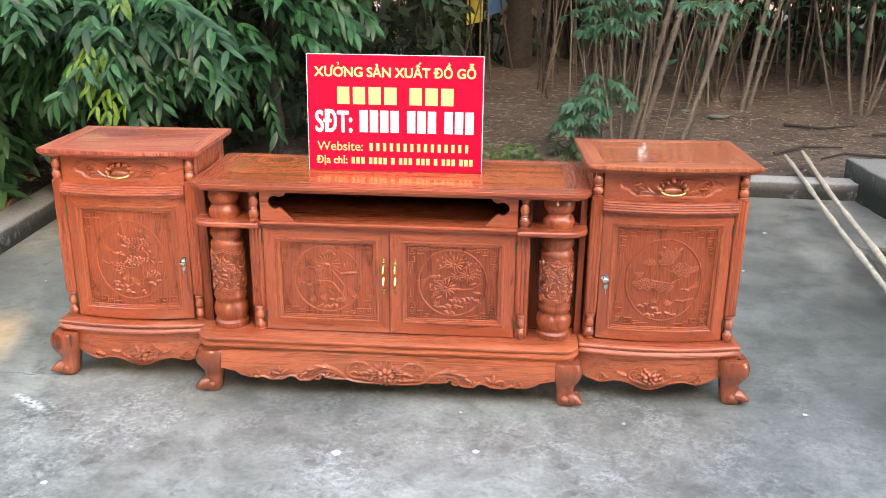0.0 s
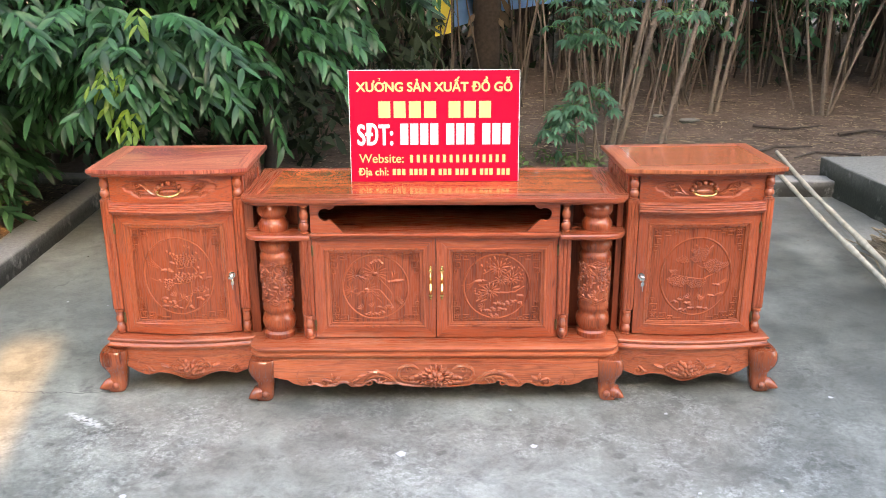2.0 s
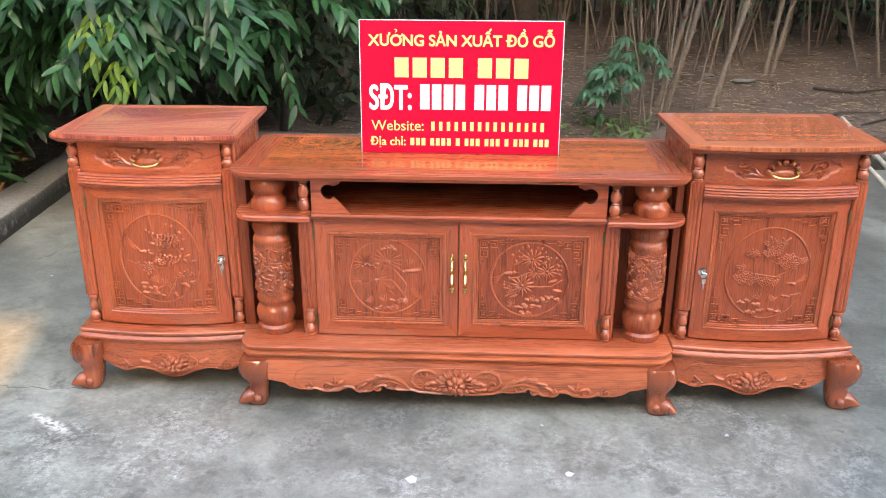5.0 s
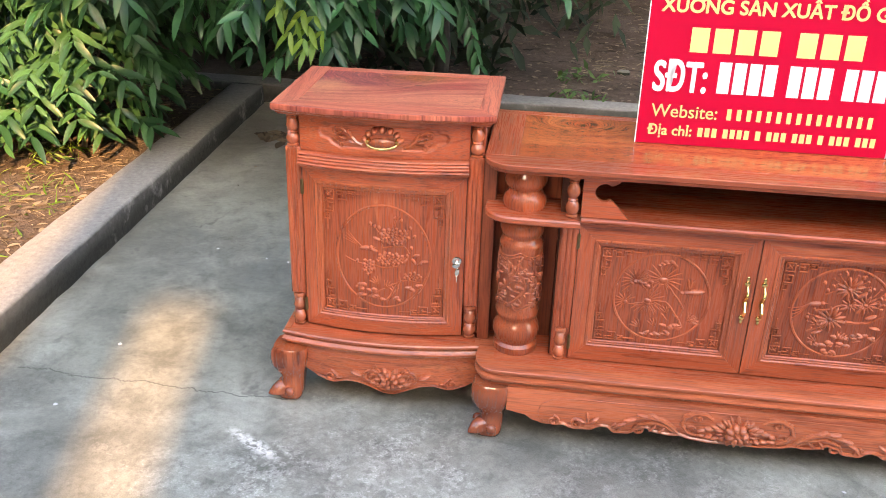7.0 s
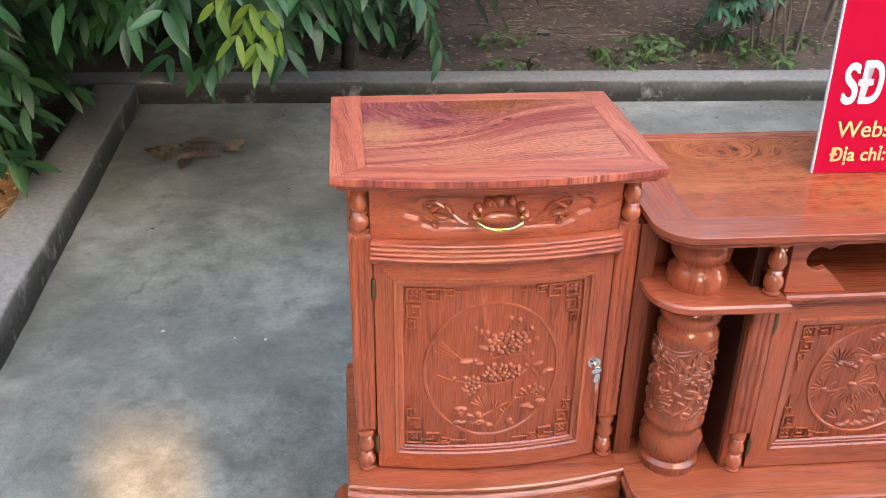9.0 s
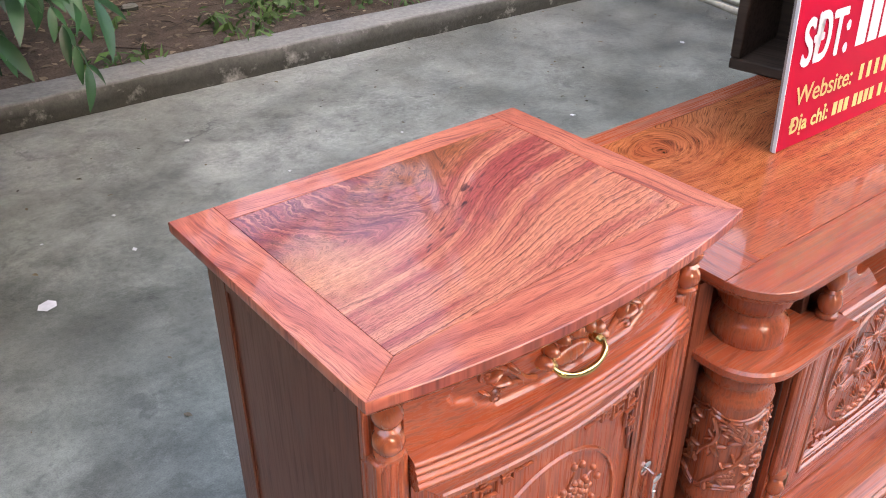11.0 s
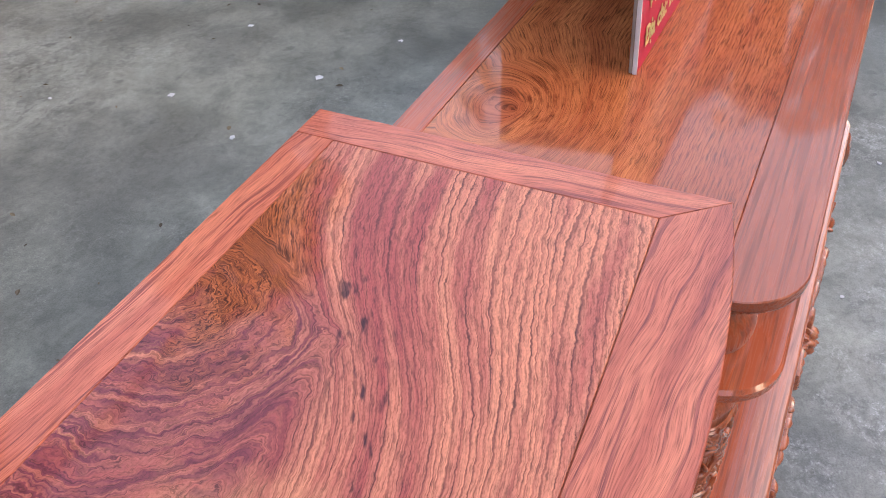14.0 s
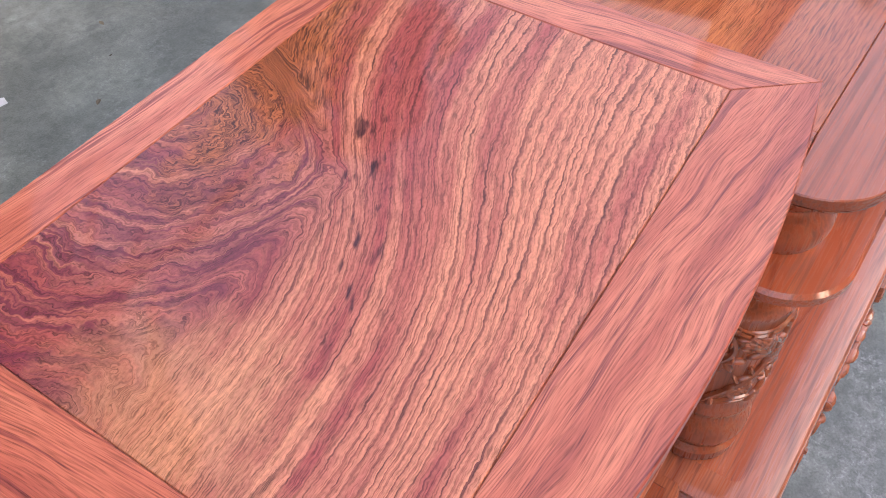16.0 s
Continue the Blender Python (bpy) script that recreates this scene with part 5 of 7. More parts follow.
def column(parent, w, z0, z1, upper):
    x, y = w * 0.567, -0.142
    k = z1 - z0
    if upper:
        prof = [(0.0, 0.0), (0.050, 0.0), (0.053, 0.10), (0.053, 0.22), (0.047, 0.32), (0.041, 0.40), (0.041, 0.45), (0.044, 0.48), (0.050, 0.56), (0.053, 0.68), (0.051, 0.80), (0.044, 0.90), (0.042, 1.0), (0.0, 1.0)]
        return part("column", Mesh().lathe([(r, z0 + k * t) for r, t in prof], x, y, 36), wood_turned, parent)
    prof = [(0.0, 0.0), (0.055, 0.0), (0.057, 0.02), (0.057, 0.05), (0.050, 0.07), (0.050, 0.08), (0.056, 0.10), (0.060, 0.14), (0.060, 0.18), (0.055, 0.215), (0.050, 0.235), (0.050, 0.255), (0.055, 0.275), (0.057, 0.30), (0.0545, 0.315),
            (0.0535, 0.33), (0.0535, 0.77), (0.0555, 0.785), (0.056, 0.80), (0.051, 0.825), (0.047, 0.84), (0.047, 0.85), (0.053, 0.87), (0.056, 0.90), (0.053, 0.935), (0.046, 0.955), (0.046, 0.965), (0.051, 0.985), (0.051, 1.0), (0.0, 1.0)]
    col = part("column", Mesh().lathe([(r, z0 + k * t) for r, t in prof], x, y, 40), wood_turned, parent)
    # vines carved round the shaft: (angle, height) bent onto the cylinder
    rng = random.Random(5 if w < 0 else 6)
    m = Mesh()
    on = lambda a, z, h=0.0: (x + (0.0535 + h) * math.sin(a), y - (0.0535 + h) * math.cos(a), z)
    za, zb = z0 + k * 0.33, z0 + k * 0.77
    for edge, sgn in ((za, 1), (zb, -1)):
        m.tube([on(a, edge + sgn * (0.010 + 0.013 * abs(math.sin(2.0 * a)))) for a in span(-math.pi, math.pi, 72)], 0.0036, 6)
        m.tube([on(a, edge + sgn * (0.003 + 0.013 * abs(math.sin(2.0 * a)))) for a in span(-math.pi, math.pi, 72)], 0.0026, 6)
    for s0 in (-2.6, -1.75, -0.95, -0.25, 0.5, 1.25, 2.1):
        pts = [(s0 + 0.55 * math.sin(4.2 * t + s0), za + 0.02 + (zb - za - 0.04) * t) for t in span(0, 1, 18)]
        m.tube([on(a, z, 0.0012) for a, z in pts], [0.0042] * 19, 6)
        for a, z in pts[1::2]:
            q = rng.uniform(0.008, 0.014)
            for j in range(3):
                t = rng.uniform(0, 6.28)
                aa, zz = a + 0.22 * math.cos(t), z + 0.010 * math.sin(t)
                p = Vector(on(aa, zz))
                ta = Vector((math.cos(aa), math.sin(aa), 0))
                u = ta * math.cos(t) + Vector((0, 0, 1)) * math.sin(t)
                v = -ta * math.sin(t) + Vector((0, 0, 1)) * math.cos(t)
                nrm = Vector((math.sin(aa), -math.cos(aa), 0))
                m.ball(p, u * q, v * q * 0.36, nrm * 0.0062)
        ca, cz = s0 + rng.uniform(-0.3, 0.3), za + (zb - za) * rng.uniform(0.2, 0.75)
        for j in range(9):
            p = Vector(on(ca + 0.085 * (j % 3 - 1), cz + 0.0085 * (j // 3 - 1)))
            m.ball(p, (0.0052, 0, 0), (0, 0.0062, 0), (0, 0, 0.0052))
    part("carved_vine", m, wood_carved, col, "carved vine with leaves and grapes")
    return col


def console():
    c = thing("television_console", "long carved red-brown rosewood television console with two doors", "console", MID_AT)
    hw, f, b, zt = 0.668, -0.229, 0.249, 0.735
    front = rounded(hw, f, 0.072, 10)
    inx, iny, bi = hw - 0.080, f + 0.076, 0.211
    part("top_rail", Mesh().prism(front + [(-inx, iny), (inx, iny)], zt - 0.013, zt, c=0.0012), long_x, c)
    part("top_rail", Mesh().prism([(-hw, bi), (hw, bi), (hw, b), (-hw, b)], zt - 0.013, zt, c=0.0010), long_x, c)
    for w in (-1, 1):
        part("top_rail", Mesh().prism([(w * hw, f + 0.0725), (w * hw, bi - 0.0002), (w * inx, bi - 0.0002), (w * inx, iny + 0.0004)], zt - 0.013, zt, c=0.0006), long_y, c)
    part("top_board", Mesh().prism([(-inx, iny), (inx, iny), (inx, bi - 0.0002), (-inx, bi - 0.0002)], zt - 0.012, zt - 0.0003, c=0.0008), board_mid, c, "glossy board with an eye-shaped figure in its grain")
    edge = [(hw, b - 0.001)] + front + [(-hw, b - 0.001)]
    part("top_moulding", Mesh().sweep(edge, [(-0.035, zt - 0.0135), (-0.001, zt - 0.0135), (-0.002, zt - 0.016), (-0.007, zt - 0.020), (-0.008, zt - 0.0225), (-0.035, zt - 0.0225)]), wood_x, c)
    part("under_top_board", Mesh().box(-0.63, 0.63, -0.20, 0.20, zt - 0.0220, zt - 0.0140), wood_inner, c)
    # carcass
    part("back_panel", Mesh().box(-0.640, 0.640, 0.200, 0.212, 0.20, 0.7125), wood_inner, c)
    for w in (-1, 1):
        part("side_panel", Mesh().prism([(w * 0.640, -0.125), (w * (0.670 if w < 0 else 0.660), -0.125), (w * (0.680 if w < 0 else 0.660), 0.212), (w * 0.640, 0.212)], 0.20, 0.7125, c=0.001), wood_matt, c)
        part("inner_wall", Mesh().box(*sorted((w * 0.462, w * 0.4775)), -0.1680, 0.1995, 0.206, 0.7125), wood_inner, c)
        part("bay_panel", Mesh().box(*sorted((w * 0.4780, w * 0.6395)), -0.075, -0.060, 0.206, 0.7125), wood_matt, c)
        shelf = [(w * 0.430, -0.232), (w * 0.590, -0.232)] + [(w * (0.662 - 0.072 + 0.072 * math.sin(a)), -0.160 - 0.072 * math.cos(a)) for a in span(0.12, math.pi / 2, 8)] + [(w * 0.662, -0.0755), (w * 0.430, -0.0755)]
        part("column_shelf", Mesh().prism(shelf, 0.588, 0.606, c=0.004), wood_x, c)
        x0, x1 = sorted((w * 0.430, w * 0.4745))
        post = part("post", Mesh().box(x0, x1, -0.1780, -0.1500, 0.207, 0.587).box(x0, x1, -0.1895, -0.1775, 0.296, 0.587, 0.003), wood_z, c)
        reeds = Mesh()
        for k in (-1, 0, 1):
            reeds.tube([(w * 0.452 + 0.0125 * k, -0.1885, 0.300), (w * 0.452 + 0.0125 * k, -0.1885, 0.306), (w * 0.452 + 0.0125 * k, -0.1885, 0.583)], [0.002, 0.0063, 0.0063], 12, 0.55)
        part("reeding", reeds, wood_z, post)
        part("spindle", spindle(Mesh(), w * 0.452, -0.1840, 0.207, 0.296, 0.0155), wood_carved, post)
        part("spindle", spindle(Mesh(), w * 0.452, -0.1920, 0.606, 0.7125, 0.0165), wood_carved, c)
        column(c, w, 0.207, 0.588, False)
        column(c, w, 0.606, 0.7125, True)
        # fretted bracket beside the open niche
        arm = [(0.4305, 0.607), (0.318, 0.607), (0.352, 0.643)]
        arc = [(0.379 + 0.0225 * math.cos(a), 0.671 + 0.0225 * math.sin(a)) for a in span(math.radians(-130), math.radians(130), 18)]
        arm = arm + arc + [(0.356, 0.692), (0.346, 0.697), (0.340, 0.7125), (0.4305, 0.7125)]
        part("niche_bracket", Mesh().prism([(w * x, z) for x, z in arm], -0.1940, -0.1780, 'xz', 0.0012), wood_x, c, "shaped bracket with a round cut-out")
    part("niche_floor", Mesh().box(-0.4615, 0.4615, -0.1780, 0.1995, 0.590, 0.606), wood_x, c)
    part("middle_moulding", Mesh().sweep([(0.4295, -0.1930), (-0.4295, -0.1930)], [(-0.015, 0.6065), (0.010, 0.6065), (0.014, 0.603), (0.014, 0.598), (0.009, 0.594), (0.006, 0.587), (-0.015, 0.587)]), wood_x, c)
    # doors
    yf = lambda x: -0.1845
    for w in (-1, 1):
        x0, x1 = (-0.4280, 0.0012) if w < 0 else (0.0042, 0.4280)
        d = door(c, x0, x1, 0.210, 0.585, yf, 0.042, (x0 + x1) / 2, 0.398, 0.116, 0.120, "pine" if w < 0 else "plum", 21 if w < 0 else 22, w, False)
        x = w * 0.020 + 0.003
        H = Mesh().tube([(x, -0.1880, 0.462), (x, -0.2040, 0.452), (x, -0.2080, 0.440), (x, -0.1900, 0.418), (x, -0.2080, 0.396), (x, -0.2040, 0.384), (x, -0.1880, 0.374)], [0.003, 0.0034, 0.0042, 0.0060, 0.0042, 0.0034, 0.003], 10)
        for z in (0.464, 0.372):
            H.tube([(x, -0.1845, z), (x, -0.1885, z), (x, -0.1900, z)], [0.0072, 0.0066, 0.004], 12)
            H.ball((x, -0.1865, z + (0.011 if z > 0.4 else -0.011)), (0.0045, 0, 0), (0, 0.003, 0), (0, 0, 0.008))
        part("handle", H, brass, d, "upright polished brass pull")
    # base, apron, feet
    line = rounded(0.650, -0.275, 0.060, 8)
    line = [(x if x > 0 else x * 1.018, y) for x, y in line]
    base = [(0.650, 0.222)] + line + [(-0.662, 0.222)]
    prof = [(-0.045, 0.207), (-0.004, 0.207), (0.000, 0.204), (0.000, 0.198), (-0.005, 0.195), (-0.007, 0.189), (-0.003, 0.186), (0.002, 0.184), (0.003, 0.178), (-0.003, 0.172), (-0.010, 0.166), (-0.010, 0.158), (-0.045, 0.158)]
    part("base_moulding", Mesh().sweep(base, prof), wood_light, c)
    part("base_board", Mesh().box(-0.63, 0.63, -0.255, 0.212, 0.190, 0.2062), wood_x, c)

    lobes = ((0.0, 0.060), (0.055, 0.059), (0.105, 0.063), (0.140, 0.073), (0.165, 0.070), (0.200, 0.075), (0.220, 0.086), (0.238, 0.080), (0.265, 0.062), (0.295, 0.060), (0.318, 0.076), (0.335, 0.077), (0.360, 0.062), (0.400, 0.060), (0.430, 0.070), (0.445, 0.066), (0.475, 0.064), (0.500, 0.072), (0.530, 0.090), (0.574, 0.098))

    def long_edge(x):
        """The apron's lower edge: lobes of the carving, rising to the feet."""
        a = min(abs(x), 0.5739)
        i = max(k for k in range(len(lobes)) if lobes[k][0] <= a)
        (xa, za), (xb, zb) = lobes[i], lobes[i + 1]
        t = (a - xa) / (xb - xa)
        return za + (zb - za) * t * t * (3 - 2 * t)
    ay = lambda x: -0.283
    lean = lambda z: 0.009 * max(0.0, (z - 0.104) / 0.057) ** 1.5 + 0.006 * max(0.0, (0.108 - z) / 0.05) ** 2
    ap = part("apron", Mesh().belly(span(-0.573, 0.573, 230), long_edge, lambda x: 0.161, ay, lean, 0.020), wood_light, c)
    R = Relief(ay, 0.0008, lean, 1.15)
    R.boost = 2.0
    for w in (-1, 1):
        t = lambda a: a if w > 0 else math.pi - a
        mir = lambda *q: [(w * x, z) for x, z in q]
        R.line(mir(*[(x, long_edge(x) + 0.0045) for x in span(0.0, 0.455, 110)]), 0.0050, 7)
        # fine line round the plain field
        R.line(mir((0.470, 0.068), (0.488, 0.084), (0.492, 0.106), (0.482, 0.128), (0.455, 0.141), (0.400, 0.147), (0.0, 0.148)), 0.0014, 5)
        # open scrolls that hold the flower
        R.line(mir((0.060, 0.128), (0.078, 0.141), (0.104, 0.143), (0.128, 0.130), (0.134, 0.108), (0.120, 0.088), (0.098, 0.080)), [0.004, 0.0062, 0.0072, 0.0074, 0.0070, 0.0060, 0.0045], 8)
        R.scroll(w * 0.095, 0.128, 0.015, 1.2, t(2.2), -w, 0.0048)
        R.scroll(w * 0.108, 0.096, 0.014, 1.1, t(-1.2), w, 0.0046)
        # acanthus that runs out from them
        R.line(mir((0.140, 0.080), (0.156, 0.098), (0.182, 0.114), (0.216, 0.120), (0.250, 0.110), (0.278, 0.090), (0.300, 0.072)), [0.0050, 0.0072, 0.0078, 0.0074, 0.0064, 0.0054, 0.0040], 8)
        R.line(mir((0.150, 0.080), (0.172, 0.098), (0.202, 0.106), (0.232, 0.098), (0.250, 0.084)), [0.0040, 0.0054, 0.0058, 0.0050, 0.0034], 8)
        R.scroll(w * 0.236, 0.080, 0.015, 1.3, t(1.2), -w, 0.0050)
        R.scroll(w * 0.292, 0.076, 0.013, 1.2, t(1.4), -w, 0.0046)
        for x, z, L, a in ((0.186, 0.114, 0.030, 0.5), (0.214, 0.119, 0.032, 0.15), (0.244, 0.112, 0.034, -0.25), (0.268, 0.098, 0.030, -0.5), (0.172, 0.094, 0.026, -0.7), (0.196, 0.098, 0.026, -0.9)):
            R.leaf(w * x, z, L, t(a), 0.16)
        # floret and end scrolls
        R.leaf(w * 0.362, 0.086, 0.030, t(2.5), 0.2), R.leaf(w * 0.364, 0.088, 0.026, t(1.4), 0.2), R.leaf(w * 0.368, 0.084, 0.028, t(0.4), 0.2)
        R.scroll(w * 0.392, 0.078, 0.015, 1.3, t(1.6), -w, 0.0050)
        R.line(mir((0.332, 0.080), (0.350, 0.074), (0.372, 0.072)), (0.0050, 0.0040), 7)
        R.scroll(w * 0.452, 0.080, 0.015, 1.3, t(1.6), w, 0.0050)
        for k in range(5):
            R.lump(w * (0.020 + 0.016 * k), 0.122 - 0.006 * k, 0.013, 0.0065, w * (1.0 - 0.35 * k), 0.0052)
            R.lump(w * (0.016 + 0.017 * k), 0.072 + 0.003 * k, 0.012, 0.0062, -w * (0.9 - 0.2 * k), 0.0052)
    R.flower(0.0, 0.098, 0.028, 7), R.flower(0.0, 0.098, 0.015, 5, 0.5)
    for k in range(9):
        t = math.pi * (0.05 + 0.9 * k / 8)
        R.leaf(0.032 * math.cos(t), 0.098 + 0.022 * math.sin(t), 0.026, t, 0.2)
        R.leaf(0.030 * math.cos(t), 0.096 - 0.020 * math.sin(t), 0.022, -t, 0.2)
    part("carving", R, wood_light, ap, "carved scrolls round a flower")
    for w in (-1, 1):
        part("foot", claw_foot(Mesh(), w * 0.612, -0.238, 0.160, w * 0.75, -0.66, 0.92), wood_foot, c, "bulging claw foot")
        part("side_apron", Mesh().box(*sorted((w * 0.622, w * 0.640)), -0.19, 0.16, 0.085, 0.160), wood_y, c)
        part("back_foot", Mesh().box(*sorted((w * 0.590, w * 0.635)), 0.165, 0.208, 0.0, 0.160, 0.004), wood_z, c)
    return c


console()

# ---- the sign and what props it ----
def outline(text, size):
    """The built-in font's outline of a text: points and faces."""
    cu = bpy.data.curves.new("words", 'FONT')
    cu.body, cu.size, cu.align_x = text, size, 'LEFT'
    tmp = bpy.data.objects.new("words", cu)
    scene.collection.objects.link(tmp)
    me = bpy.data.meshes.new_from_object(tmp.evaluated_get(bpy.context.evaluated_depsgraph_get()))
    bpy.data.objects.remove(tmp)
    out = [(v.co.x, v.co.y) for v in me.vertices], [list(f.vertices) for f in me.polygons]
    bpy.data.meshes.remove(me)
    return out


def letters(text, size, x, z, material, parent, label, squeeze=1.0, bold=0.0):
    P, faces = outline(text, size)
    left = min(p[0] for p in P)
    k = squeeze / (max(p[0] for p in P) - left)
    m = Mesh()
    for j, (ox, oz) in enumerate(((0, 0), (1, 0), (-1, 0), (0, 1), (0, -1), (0.7, 0.7), (-0.7, 0.7), (0.7, -0.7), (-0.7, -0.7)) if bold else ((0, 0),)):
        m.add([((p[0] - left) * k + x + bold * ox, -0.0031 - 0.00012 * j, p[1] + z + bold * oz) for p in P], faces)
    return part("lettering", m, material, parent, label, sharp=0)


def bars(parent, x0, x1, z0, z1, groups, material, name, label, gap=0.18):
    """A line of writing as plain bars: groups of so many strokes, with wider spaces between the groups."""
    total = sum(groups) + 0.6 * (len(groups) - 1)
    u = (x1 - x0) / total
    x = x0
    for n in groups:
        for k in range(n):
            m = Mesh().box(x + u * gap / 2, x + u * (1 - gap / 2), -0.0034, -0.0029, z0, z1, 0.0001)
            part(name, m, material, parent, label, sharp=0)
            x += u
        x += 0.6 * u


def sign():
    s = thing("sign_board", "red workshop sign with yellow and white writing, standing on the console", "sign", pose(-0.003, 0.3045, 0.7357, -2.4, 0, 1.75))
    hw, h = 0.303, 0.398
    part("panel", Mesh().box(-hw, hw, -0.0025, 0.0025, 0.0, h, 0.0006), sign_red, s)
    part("backing", Mesh().box(-hw, hw, 0.0027, 0.0075, 0.0, h, 0.0008), sign_back, s, "grey fibre backing")
    rim = Mesh()
    for x in (-hw, hw):
        rim.box(x - 0.0012, x + 0.0012, -0.0032, 0.0026, 0.0, h, 0.0003)
    rim.box(-hw, hw, -0.0032, 0.0026, h - 0.0006, h + 0.0018, 0.0003)
    part("trim", rim, sign_white, s, "pale frayed edge")
    words = "XƯONG SẢN XUẤT ĐỒ GỖ"
    letters(words, 0.045, -0.276, 0.325, sign_yellow, s, "yellow capital letters", 0.552, 0.0014)
    wide = lambda t: max(p[0] for p in outline(t, 0.045)[0])
    ox = -0.276 + 0.552 * wide("XƯO") / wide(words)
    oc = -0.276 + 0.552 * (wide("XƯ") + wide("XƯO")) / 2 / wide(words)
    part("accent_mark", Mesh().tube([(ox - 0.005, -0.0036, 0.352), (ox + 0.001, -0.0036, 0.354), (ox + 0.003, -0.0036, 0.360)], [0.0026, 0.0026, 0.0018], 8), sign_yellow, s)
    hook = [(oc + 0.0036 * math.cos(a), -0.0036, 0.3685 + 0.0030 * math.sin(a)) for a in span(2.6, -1.2, 7)]
    part("accent_mark", Mesh().tube(hook + [(oc, -0.0036, 0.3625)], 0.0013, 6), sign_yellow, s)
    bars(s, -0.205, 0.208, 0.231, 0.290, (4, 3), sign_yellow, "bar", "yellow bar", 0.22)
    letters("SĐT:", 0.104, -0.275, 0.135, sign_white, s, "white capital letters", 0.125, 0.0024)
    bars(s, -0.126, 0.276, 0.135, 0.211, (4, 3, 3), sign_white, "bar", "white bar", 0.20)
    letters("Website:", 0.045, -0.272, 0.070, sign_yellow, s, "thin yellow letters", 0.160, 0.0003)
    bars(s, -0.095, 0.262, 0.070, 0.098, (15,), sign_yellow, "bar", "thin yellow bar", 0.55)
    letters("Địa chỉ:", 0.036, -0.276, 0.024, sign_yellow, s, "yellow letters", 0.108, 0.0008)
    bars(s, -0.155, 0.274, 0.024, 0.047, (3, 4, 1, 3, 3, 1, 3, 3), sign_yellow, "bar", "yellow bar", 0.3)
    return s


sign()


def stool():
    s = thing("wooden_stool", "small dark-stained wooden stool on its side, propping the sign", "stool", pose(-0.022, 0.452, 0.7356, 0, 0, 13.0))
    d, hy, h, t = 0.19, 0.138, 0.335, 0.022
    part("seat", Mesh().box(d - 0.02, d, -hy, hy, 0.0, h, 0.003), wood_stool, s)
    part("rail", Mesh().box(0, d - 0.0205, -hy, hy, 0.0, t, 0.003), wood_stool, s)
    part("rail", Mesh().box(0, d - 0.0205, -hy, hy, h - t, h, 0.003), wood_stool, s)
    for w in (-1, 1):
        part("leg", Mesh().box(0, d - 0.0205, *sorted((w * hy, w * (hy - t))), t + 0.0005, h - t - 0.0005, 0.003), wood_stool, s)


stool()


# ---- poles and litter on the yard ----
def pole(a, b, r0, r1, label, seed):
    rng = random.Random(seed)
    n = 26
    A, B = Vector(a), Vector(b)
    pts, R = [], []
    for i in range(n + 1):
        t = i / n
        pts.append(A.lerp(B, t) + Vector((0.010 * math.sin(5 * t + seed), 0, 0.006 * math.sin(9 * t + seed))))
        R.append((r0 + (r1 - r0) * t) * (1.0 + (0.22 if i % 5 == 2 else 0.0) + rng.uniform(-0.04, 0.04)))
    ob = part("wooden_pole", Mesh().tube(pts, R, 12), bamboo_mat)
    return tagged(ob, label, "pole", "poles lying across the kerb")


pole((2.20, 3.50, 0.150), (2.06, 0.62, 0.022), 0.012, 0.016, "long peeled pale pole lying from the kerb to the floor", 1)
pole((2.345, 3.62, 0.155), (2.13, 0.66, 0.024), 0.013, 0.017, "long peeled pale pole lying beside another one", 2)


def broom():
    rng = random.Random(8)
    b = thing("straw_broom", "bundle of dry pale straw lying beside the platform", "broom")
    m = Mesh()
    for k in range(150):
        x, y = 2.36 + rng.gauss(0, 0.07), 1.78 + rng.gauss(0, 0.05)
        a = rng.gauss(-1.25, 0.25)
        L = rng.uniform(0.2, 0.42)
        z = abs(rng.gauss(0.03, 0.03)) + 0.004
        m.tube([(x, y, z), (x + L * 0.5 * math.cos(a), y + L * 0.5 * math.sin(a), z * 0.8 + 0.012), (x + L * math.cos(a), y + L * math.sin(a), 0.006)], [0.004, 0.003, 0.002], 4)
    part("straw", m, straw_mat, b, sharp=0)


broom()


def litter(name, label, material, n, area, height, shape, seed, category="litter"):
    """Loose bits lying on the ground, one object of many pieces."""
    rng = random.Random(seed)
    m = Mesh()
    for k in range(n):
        x, y = area(rng)
        z = height(x, y)
        a = rng.uniform(0, 6.28)
        shape(m, rng, x, y, z, a)
    return tagged(part(name, m, material, sharp=0), label, category, kind="stuff")


def chip(m, rng, x, y, z, a, s=1.0):
    r = rng.uniform(0.004, 0.012) * s
    k = rng.randint(4, 6)
    P = [(x + r * rng.uniform(0.6, 1.2) * math.cos(a + 6.283 * i / k), y + r * rng.uniform(0.6, 1.2) * math.sin(a + 6.283 * i / k)) for i in range(k)]
    m.prism(P, z, z + rng.uniform(0.001, 0.003), c=0.0003)


